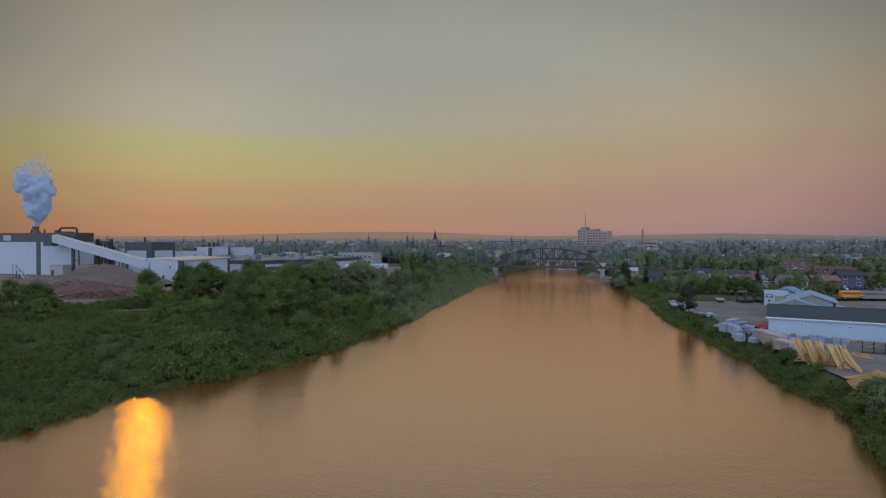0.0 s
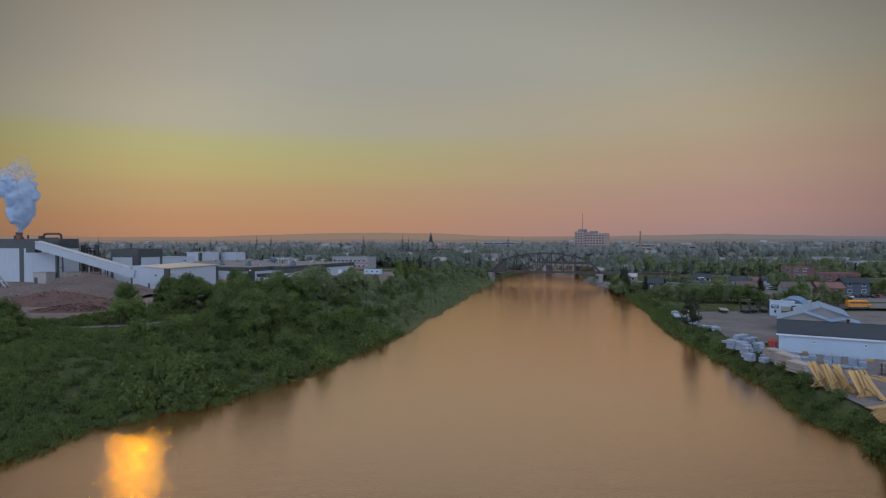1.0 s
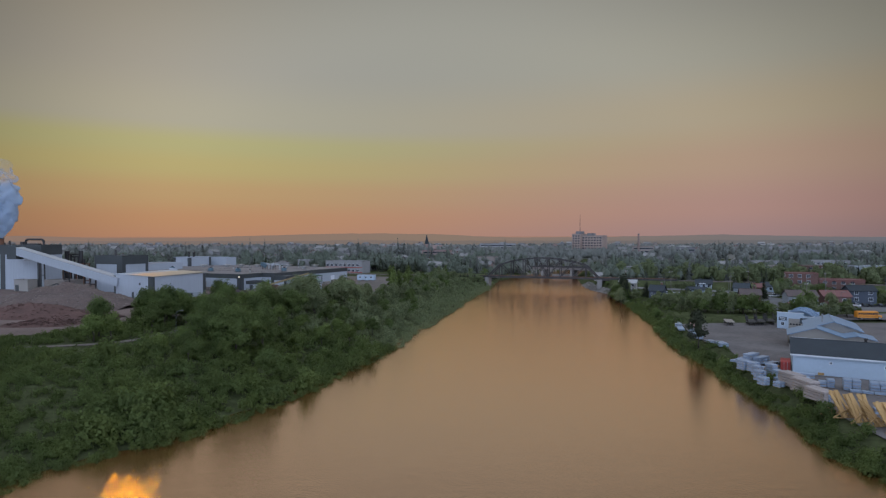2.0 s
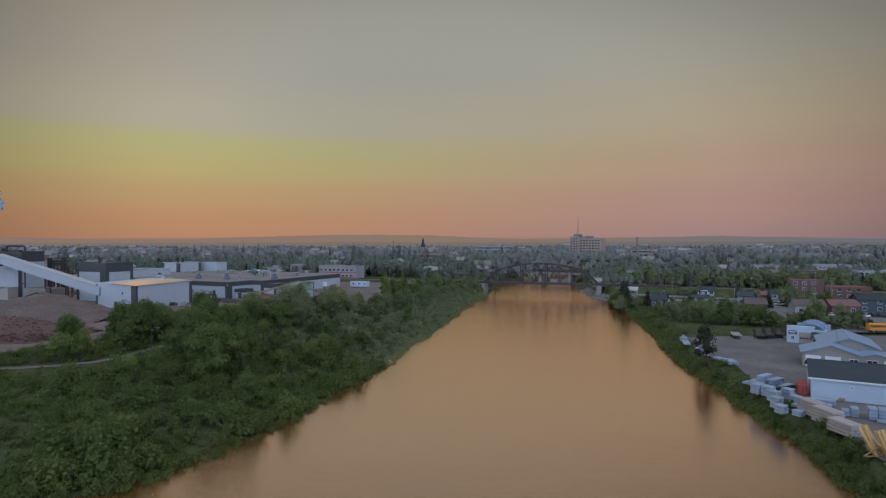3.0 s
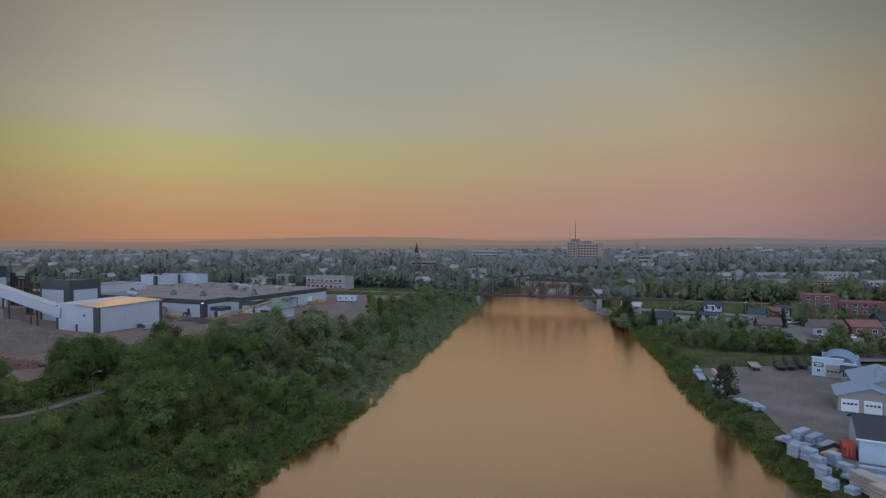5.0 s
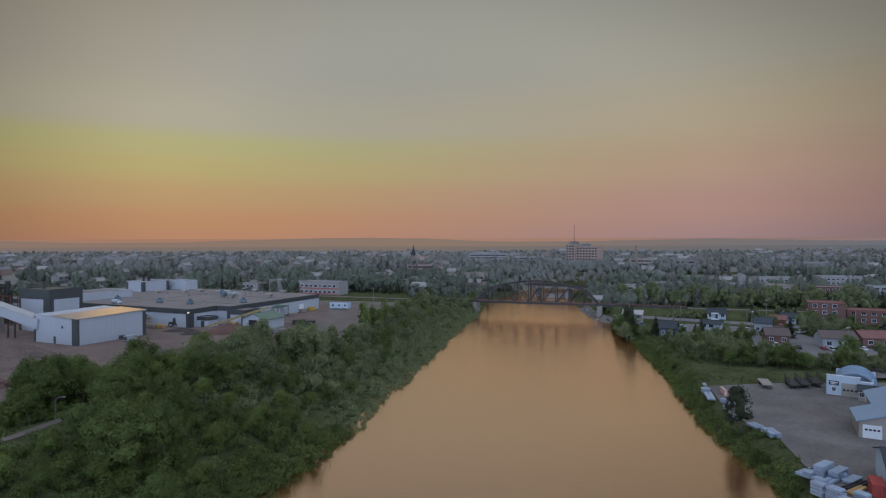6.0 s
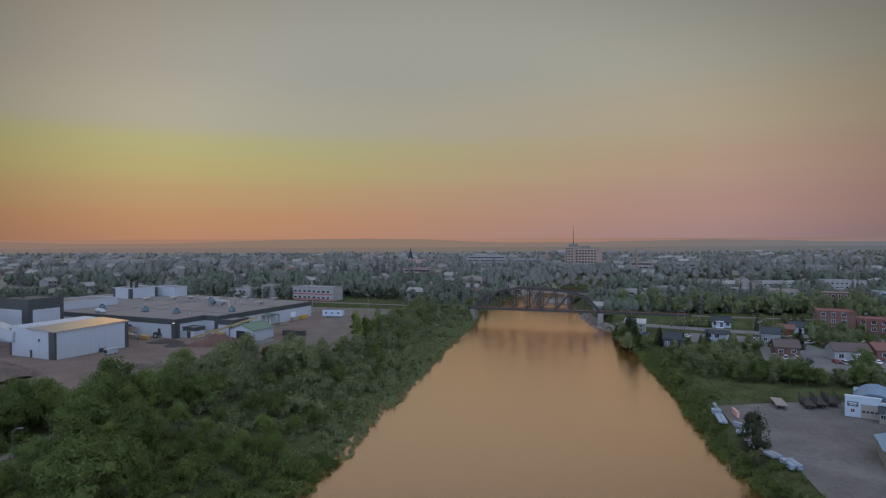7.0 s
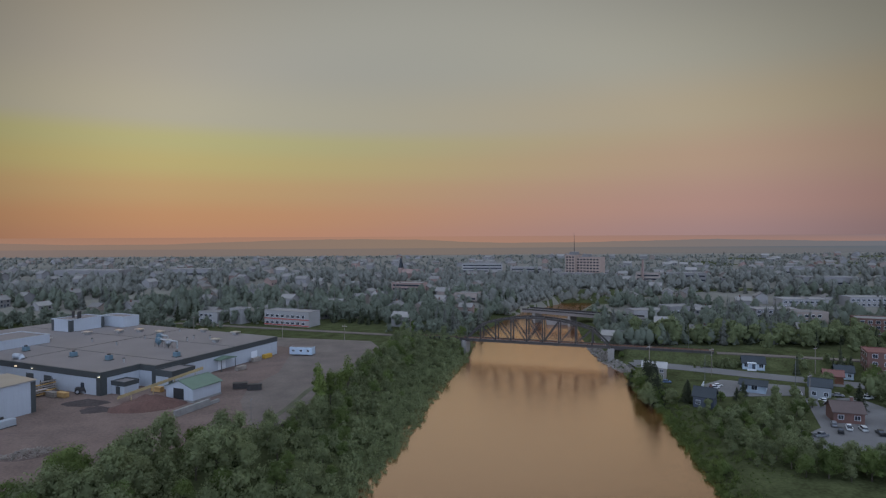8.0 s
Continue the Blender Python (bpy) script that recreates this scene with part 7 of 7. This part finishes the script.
def build_greenery():
    rng = random.Random(11)
    shapes = ((8.5, 3.1, 2300), (9.8, 3.7, 2800), (7.0, 2.7, 1900), (10.8, 3.4, 2700), (6.2, 2.9, 1900), (8.4, 4.2, 3000))
    fine = [broad_tree(20 + k, h, r, int(n * 1.35), 0.165, LEAF_DARK if k % 2 else LEAF) for k, (h, r, n) in enumerate(shapes)]
    # these crowns mostly wear the leaf colour lightened for haze
    broad = [broad_tree(20 + k, h, r, int(n * 0.6), 0.22, LEAF_DARK if k % 3 == 1 else HAZED_MID_LEAF, 0.08) for k, (h, r, n) in enumerate(shapes)]
    poplar = [broad_tree(40 + k, h, r, 1300, 0.22, LEAF, 0.12) for k, (h, r) in enumerate(((11.5, 1.7), (10.0, 1.5)))]
    kept = []

    def free(x, y, gap):
        if any((x - a) ** 2 + (y - b) ** 2 < (0.5 * (gap + g)) ** 2 for a, b, g in kept):
            return False
        kept.append((x, y, gap))
        return True

    def set_tree(meshes, x, y, s, name, label, group):
        plant(meshes, Matrix.Translation((x, y, ground_z(x, y))) @ Matrix.Rotation(rng.uniform(0, 6.28), 4, "Z") @ Matrix.Scale(s, 4), name, label, group)

    def on_path(x, y, w, front=8.0):
        """Near the footpath, or in the open strip on its river side."""
        for (ax, ay), (bx, by) in zip(PATH, PATH[1:]):
            u = min(1.0, max(0.0, ((x - ax) * (bx - ax) + (y - ay) * (by - ay)) / ((bx - ax) ** 2 + (by - ay) ** 2)))
            dx, dy = x - ax - u * (bx - ax), y - ay - u * (by - ay)
            ahead = 0.5 * dx - 0.866 * dy
            if math.hypot(dx, dy) < w or (-68 < x < -48 and y < 146 and 0 < ahead < front and abs(0.866 * dx + 0.5 * dy) < w):
                return True
        return False

    # woods on the mill bank: tall towards the yard, smaller towards the water
    G, LAB = "trees of the mill bank", "full green broad-leaved tree on the wooded river bank"
    n = 0
    for x, y, k, s in ((-36, 123, 5, 1.12), (-39.5, 127, 1, 1.0), (-32, 126, 3, 0.9), (-36, 137, 3, 0.9), (-46, 141, 5, 0.95), (-27.5, 199, 3, 0.85), (-47, 180, 1, 0.9), (-37, 195, 3, 0.9), (-64, 147, 3, 0.85), (-66, 155, 1, 0.8), (-65, 146, 2, 0.95), (-61.8, 149, 4, 0.95), (-60, 146, 1, 0.85), (-61, 154, 5, 0.95), (-58, 153, 2, 0.95), (-63.5, 152, 0, 0.9), (-66.5, 131.5, 3, 0.8),
                       (-86, 117, 1, 0.75), (-88, 112, 5, 0.7), (-92, 113, 1, 0.75), (-98, 108, 3, 0.7), (-104, 100, 5, 0.8), (-88, 106, 2, 0.8), (-73, 106, 1, 0.78), (-77.5, 110, 5, 0.72), (-70, 102, 2, 0.7), (-65.5, 128, 4, 0.85), (-63.5, 130.5, 2, 0.78), (-59, 138, 3, 0.6), (-57, 150, 0, 0.8), (-52, 148, 3, 0.7)):
        free(x, y, 5.0)
        set_tree((fine if y < 165 else broad)[k], x, y, s, "tree", LAB, G)
        n += 1
    for x, y, k in ((-14.4, 231, 0), (-12.5, 234.5, 1), (-10.6, 239, 1), (-16, 236, 1), (-9.5, 246, 0)):
        free(x, y, 3.0)
        set_tree(poplar[k], x, y, rng.uniform(0.85, 1.05), "poplar", "tall slim airy poplar on the wooded bank", "poplars of the mill bank")
    for _ in range(14000):
        y = rng.uniform(112, 342)
        xl, xe = left_x(y), along(YARD_EDGE, y) + 0.5
        x = rng.uniform(max(xe, xl - 66), xl - 9)
        inland = (xl - x) / max(10, xl - xe)
        if rng.random() > (0.1 if inland < 0.35 else 0.45 if inland < 0.55 else 1.0) * (0.3 if y < 128 else 1.0):
            continue
        if y < 170 and (x < -60 or -0.70 < x / y < -0.53):
            continue
        if abs((Vector((x, y, 0)) - BRIDGE_L).dot(B_OUT)) < 7 or on_path(x, y, 4.5, 17.0):
            continue
        if not free(x, y, 4.3 if inland > 0.55 else 5.0):
            continue
        set_tree((fine if y < 165 else broad)[rng.randrange(6)], x, y, rng.uniform(0.7, 1.05) * (0.62 if inland < 0.45 else 0.85 if inland < 0.6 else 1.0) * (1 - 0.38 * smooth01((y - 200) / 15)), "tree", LAB, G)
        n += 1
        if n >= 280:
            break
    # shrubs on the mill bank
    var = shrub_variants(8, 240, 0.096, 50) + shrub_variants(4, 240, 0.096, 70, 6)
    var_far = shrub_variants(8, 110, 0.125, 50, 4)
    places = []

    def room(x, y, r):
        return not any((x - a) ** 2 + (y - b) ** 2 < r * r for a, b, *_ in places[-400:])
    y = 50.0
    while y < 342:
        y += rng.uniform(0.5, 1.1)
        xl = left_x(y)
        for _ in range(2):
            x = xl - abs(rng.gauss(0, 2.6))
            places.append((x, y, ground_z(x, y) - 0.3, rng.uniform(0.55, 1.0) * (0.75 + 0.04 * min(8, xl - x)), rng.uniform(0, 6.28), rng.uniform(0.8, 1.3)))
    first = len(places)
    def thicket(y0, y1, limit, big):
        first = len(places)
        for _ in range(20000):
            y = rng.uniform(y0, y1)
            xl = left_x(y)
            x = rng.uniform(max(along(YARD_EDGE, y) - 0.5, -0.8 * y - 3), xl - 1.5)
            if on_path(x, y, 2.2):
                continue
            patch = noise.noise((x * 0.07, y * 0.07, 4.0))
            if patch < -0.6 and rng.random() > 0.4:
                continue
            s = rng.uniform(0.7, 1.15) * (1.0 + 0.8 * max(0, patch)) * (1 + big * rng.random() ** 3)
            if y < 150 and x / y < -0.5:
                s = min(s, 0.9)
            if not room(x, y, 0.85 * s):
                continue
            places.append((x, y, ground_z(x, y) - 0.35, s, rng.uniform(0, 6.28), rng.uniform(0.85, 1.4)))
            if len(places) - first >= limit:
                break
    thicket(62, 145, 1350, 1.0)
    thicket(145, 342, 1250, 0.8)
    rng.shuffle(places)
    scatter("bank_shrubs", var, [p for p in places if p[1] < 150], SHRUB, "dense green willow shrubs along the river bank", "shrubs")
    # same shrubs farther off, their leaf colour paled to imitate haze
    scatter("bank_shrubs", var_far, [p for p in places if p[1] >= 150], HAZED_MID_LEAF, "dense willow shrubs along the upper river bank, paled for haze", "shrubs")
    # low growth between the shrubs
    low = shrub_variants(5, 34, 0.14, 150, 2)
    places = []
    for _ in range(1100):
        y = rng.uniform(45, 330) if rng.random() < 0.4 else rng.uniform(45, 140)
        xl = left_x(y)
        x = rng.uniform(max(along(YARD_EDGE, y) - 2, -0.8 * y - 3), xl - 2)
        if not on_path(x, y, 1.4, 1.0):
            places.append((x, y, ground_z(x, y) - 0.2, rng.uniform(0.35, 0.7), rng.uniform(0, 6.28), rng.uniform(0.6, 1.0)))
    for _ in range(700):
        y = rng.uniform(174, 232)
        x = right_x(y) + rng.uniform(1, 16)
        if not inside(x, y, RIGHT_YARD) and math.hypot((x - 77) / 5.5, (y - 182.8) / 5) > 1:
            places.append((x, y, ground_z(x, y) - 0.2, rng.uniform(0.25, 0.5), rng.uniform(0, 6.28), rng.uniform(0.5, 0.9)))
    scatter("low_growth", low, places, SHRUB, "low tangled green growth on the banks", "weeds")
    # the right bank
    places = []
    for _ in range(5000):
        y = rng.uniform(22, 282)
        x = right_x(y) + abs(rng.gauss(0, 2.6)) - 0.4
        if inside(x, y, RIGHT_YARD) and x - right_x(y) > 3.2:
            continue
        if 140 < y < 168 and x - right_x(y) > 3.5:
            continue
        s = rng.uniform(0.55, 1.1) * (1.3 if y < 72 else 1)
        places.append((x, y, ground_z(x, y) - 0.3, s, rng.uniform(0, 6.28), rng.uniform(0.8, 1.3)))
        if len(places) >= 900:
            break
    scatter("bank_shrubs", var, [p for p in places if p[1] < 105], SHRUB, "dense green shrubs below the stacked boards", "shrubs")
    scatter("bank_shrubs", var_far, [p for p in places if p[1] >= 105], SHRUB, "green shrubs between the timber yard and the river", "shrubs")
    for x, y, k, s in ((52.6, 89.2, 4, 0.5), (47.5, 64.5, 4, 0.75), (46.8, 62.4, 0, 0.5), (49, 66.2, 2, 0.65), (50.5, 62.5, 5, 0.5), (44.5, 56, 4, 0.75), (47, 60.5, 2, 0.7), (43, 50, 0, 0.6), (57, 131, 4, 0.45), (54.6, 119.6, 4, 0.4), (70, 195, 4, 0.5)):
        set_tree(broad[k], x, y, s, "tree", "small leafy tree on the steep river bank", "small trees of the right bank")
    # belt of trees behind the timber yard, and the thicket towards the river
    n = 0
    for _ in range(9000):
        x, y = rng.uniform(72, 128), rng.uniform(178, 236)
        belt = abs(y - (192.5 - 0.33 * (x - 84))) < 4.6 and 82 < x < 122
        thicket = x > right_x(y) + 7 and x < 97 and 193 < y < 229 and not (94 < x and y < 214)
        if not (belt or thicket) or math.hypot(x - 85.5, y - 234.5) < 7 or not free(x, y, 2.5):
            continue
        set_tree(broad[rng.randrange(6)], x, y, rng.uniform(0.34, 0.66) * (1.0 if belt else 0.68), "tree", "bushy green tree in the belt behind the timber yard", "trees behind the timber yard")
        n += 1
        if n > 150:
            break
    for x, y, k, s in ((118, 196, 1, 0.7), (122, 199, 0, 0.6), (75.5, 247, 5, 0.75), (76, 253, 1, 0.8), (77.5, 259, 3, 0.75), (74.5, 243, 0, 0.7), (79.5, 265, 1, 0.7), (78, 249, 3, 0.8), (138, 240, 3, 0.7), (140, 246, 1, 0.6), (146, 238, 5, 0.6), (96, 236, 2, 0.45), (92, 239, 4, 0.45), (89, 242, 0, 0.45), (79, 240, 5, 0.55), (77, 245, 1, 0.6), (26.2, 316.5, 4, 0.62), (23.4, 318.5, 2, 0.6), (24.8, 313.2, 0, 0.45), (27.6, 330.5, 1, 0.6), (84.6, 297.2, 4, 0.4), (101, 228, 0, 0.4), (104, 225, 1, 0.42),
                       (108, 228, 4, 0.42), (112, 231, 2, 0.42), (116, 229, 0, 0.45), (131, 252, 0, 0.6), (148, 256, 1, 0.6), (134, 226, 3, 0.5)):
        set_tree(broad[k], x, y, s, "tree", "leafy garden tree among the riverside houses", "garden trees by the road")
    houses = [(o.location.x, o.location.y) for o in bpy.data.objects if o.parent is None and o.name.split(".")[0] in ("house", "motel", "apartment_block") and o.location.y < 270]
    n = 0
    for _ in range(4000):
        x, y = rng.uniform(117, 170), rng.uniform(214, 262)
        if any(math.hypot(x - a, y - b) < 6.2 for a, b in houses) or abs(y - (267 - 0.62 * (x - 118))) < 8 or (y < 243 and 116 < x < 131) or (94 < x < 124 and 243 < y < 262) or not free(x, y, 3.4):
            continue
        set_tree(broad[rng.randrange(6)], x, y, rng.uniform(0.4, 0.72), "tree", "leafy garden tree among the riverside houses", "garden trees by the road")
        n += 1
        if n >= 34:
            break
    spr = [spruce_tree(70 + k, h, r, 1700, 0.3) for k, (h, r) in enumerate(((8, 2.3), (9.5, 2.2), (7, 2.0)))]
    for x, y, k, s in ((123, 229, 1, 0.75), (82.6, 238.4, 0, 0.8), (101, 244, 2, 0.6), (78.6, 254, 1, 1.2), (79.2, 258, 0, 1.25), (77.8, 249.5, 2, 1.4), (80.2, 262, 1, 1.05), (77.4, 246, 0, 1.15), (78.9, 251.5, 1, 1.2), (78, 268, 0, 0.7), (97, 240, 2, 0.5)):
        plant(spr[k], Matrix.Translation((x, y, ground_z(x, y))) @ Matrix.Scale(s, 4), "spruce", "dark pointed spruce tree near the water", "spruces of the right bank")
    pine = broad_tree(88, 8.2, 2.3, 1700, 0.2, NEEDLE, 0.0)
    plant(pine, Matrix.Translation((59.6, 142.0, 1.8)), "pine", "dark ragged pine on the yard edge", "")
    # woods across the town
    far_var = [(join(leaf_cloud(np.random.default_rng(90 + k), ls, 50, 0.3), lobe_core(np.random.default_rng(91 + k), ls, 0.95, 6, 4))) for k, ls in enumerate(
        [crown_lobes(np.random.default_rng(200 + k), 4.2, 1.7, 0.2, 4) for k in range(6)])]
    far_spr = []
    for k in range(3):
        r = np.random.default_rng(300 + k)
        core = [(0, 0, 6.5 * (0.08 + 0.85 * j / 5), 1.3 * (1 - j / 5.4), 0.9) for j in range(6)]
        far_spr.append(join(leaf_cloud(r, core, 70, 0.4), lobe_core(r, core, 0.9, 5, 3)))
    tiny = [(join(leaf_cloud(np.random.default_rng(190 + k), ls, 14, 0.4), lobe_core(np.random.default_rng(191 + k), ls, 0.98, 6, 4))) for k, ls in enumerate(
        [crown_lobes(np.random.default_rng(200 + k), 4.2, 2.0, 0.2, 2) for k in range(6)])]
    grove = [(join(leaf_cloud(np.random.default_rng(400 + k), ls, 200, 0.18), lobe_core(np.random.default_rng(401 + k), ls, 0.78, 6, 4))) for k, ls in enumerate(
        [crown_lobes(np.random.default_rng(420 + k), 4.3 + 0.3 * (k % 3), 1.6, 0.5, 6) for k in range(6)])]
    return rng, far_var, far_spr, tiny, grove


RNG_T, FAR_VAR, FAR_SPR, TINY_VAR, GROVE_VAR = build_greenery()
def build_town_woods():
    rng = RNG_T
    # woods and garden trees of the town
    near, far, spruces, seen = [], [], [], {}
    for _ in range(140000):
        u = rng.random()
        y = 318 + 680 * u ** 1.15
        x = rng.uniform(-0.82, 0.82) * (y - 50) + 20
        if not town_free(x, y) or (x < -60 and y < 360):
            continue
        # streets and open plots keep clear lanes between the tree masses
        if noise.noise((x * 0.011, y * 0.018, 6.1)) > 0.2 and rng.random() > 0.12:
            continue
        if any((x - a) ** 2 + (y - b) ** 2 < (r * 0.95) ** 2 for a, b, r in TOWN_TAKEN):
            continue
        if any((x - a) ** 2 + (y - b) ** 2 < (r * 1.7) ** 2 and y < b for a, b, r in TOWN_TAKEN) and rng.random() < 0.85:
            continue
        s = rng.uniform(1.0, 2.1) * (1 - 0.5 * smooth01((y - 480) / 320))
        spot = (x, y, ground_z(x, y) - 0.3, s, rng.uniform(0, 6.28), rng.uniform(0.85, 1.3))
        if y < 560 and rng.random() < (0.3 if noise.noise((x * 0.02, y * 0.02, 1.0)) > 0.1 else 0.06):
            spruces.append(spot)
        elif y < 480:
            near.append(spot)
        else:
            far.append(spot)
        if len(near) + len(far) + len(spruces) >= 5600:
            break
    # haze over these woods comes only from their lightened leaf colours
    scatter("town_woods", FAR_VAR, near, HAZED_TOWN_LEAF, "garden trees and woods of the near town, greyed for haze", "woods")
    scatter("town_woods", TINY_VAR, far, HAZED_FAR_LEAF, "green woods across the far town, leaves painted pale as haze", "woods")
    scatter("town_spruces", FAR_SPR, spruces[:700], HAZED_NEEDLE, "pointed spruces across the town, needles paled as if by haze", "woods")
    # groves at the bridge ends and along the embankment
    places = []
    for x0, y0, rx, ry, n, sc in ((12, 345, 16, 10, 26, 1.7), (116, 326, 14, 8, 26, 2.0), (138, 322, 8, 8, 16, 1.9), (168, 316, 20, 8, 26, 1.8), (75, 268, 3, 14, 14, 1.5), (105, 231, 12, 8, 26, 0.7), (96, 222, 12, 10, 30, 0.75),
                                  (138, 232, 6, 8, 8, 1.3), (112, 279, 9, 2.5, 34, 0.55), (146, 276, 12, 5, 22, 0.9), (150, 340, 30, 10, 30, 1.9), (190, 322, 26, 10, 26, 1.8), (215, 300, 40, 14, 40, 1.8), (-120, 372, 50, 10, 60, 1.6), (-30, 385, 60, 14, 60, 1.7), (30, 372, 18, 12, 26, 1.6), (-95, 362, 30, 6, 30, 1.0), (-170, 374, 90, 14, 100, 1.4), (-240, 384, 90, 20, 80, 1.4), (20, 395, 14, 18, 30, 1.7), (60, 440, 14, 18, 20, 1.7), (105, 512, 40, 7, 60, 1.5), (118, 522, 70, 14, 110, 1.3), (160, 545, 90, 20, 110, 1.2), (80, 520, 40, 16, 50, 1.3), (90, 488, 34, 16, 80, 1.5), (75, 475, 44, 34, 100, 1.3), (50, 460, 40, 30, 60, 1.3), (108, 565, 80, 50, 110, 1.1), (60, 560, 60, 40, 60, 1.1), (175, 508, 40, 8, 40, 1.5)):
        for _ in range(n):
            x, y = rng.gauss(x0, rx * 0.5), rng.gauss(y0, ry * 0.5)
            if y < 505 and left_x(y) - 2 < x < right_x(y) + 2:
                continue
            if abs((Vector((x, y, 0)) - BRIDGE_L).dot(B_OUT)) < 5:
                continue
            places.append((x, y, ground_z(x, y) - 0.3, sc * rng.uniform(0.6, 1.2), rng.uniform(0, 6.28), rng.uniform(0.9, 1.2)))
    for k in range(128):
        x = 74 + 1.05 * k + rng.uniform(-1, 1)
        y = 502 + rng.uniform(-2.0, 2.5)
        places.append((x, y, rng.uniform(-0.6, 5.5), rng.uniform(1.2, 1.9), rng.uniform(0, 6.28), rng.uniform(0.9, 1.2)))
    # groves in the leaf colour that has thin haze mixed in
    scatter("embankment_groves", GROVE_VAR, [p for p in places if p[1] < 336], HAZED_MID_LEAF, "leafy groves near the bridge and the embankment", "woods")
    # leaf colour pales with distance, in place of haze
    scatter("upstream_groves", GROVE_VAR, [p for p in places if 336 <= p[1] < 430], HAZED_TOWN_LEAF, "leafy groves beyond the railway bridge, haze painted into the leaves", "woods")
    scatter("upstream_woods", TINY_VAR, [p for p in places if p[1] >= 430], HAZED_FAR_LEAF, "woods at the far bend of the river, painted pale as haze", "woods")
    spots = []
    for x0, y0, n in ((112, 330, 5), (136, 330, 6), (160, 322, 6), (178, 318, 5), (-20, 372, 9), (-110, 380, 10), (24, 356, 4), (205, 310, 8), (60, 452, 6), (148, 268, 4)):
        for _ in range(n):
            x, y = rng.gauss(x0, 7), rng.gauss(y0, 4)
            if not left_x(y) - 2 < x < right_x(y) + 2 and abs((Vector((x, y, 0)) - BRIDGE_L).dot(B_OUT)) > 5:
                spots.append((x, y, ground_z(x, y) - 0.3, rng.uniform(0.8, 1.35), rng.uniform(0, 6.28), rng.uniform(1.0, 1.3)))
    scatter("embankment_spruces", FAR_SPR, spots, NEEDLE, "dark pointed spruces among the embankment groves", "woods")


build_town_woods()
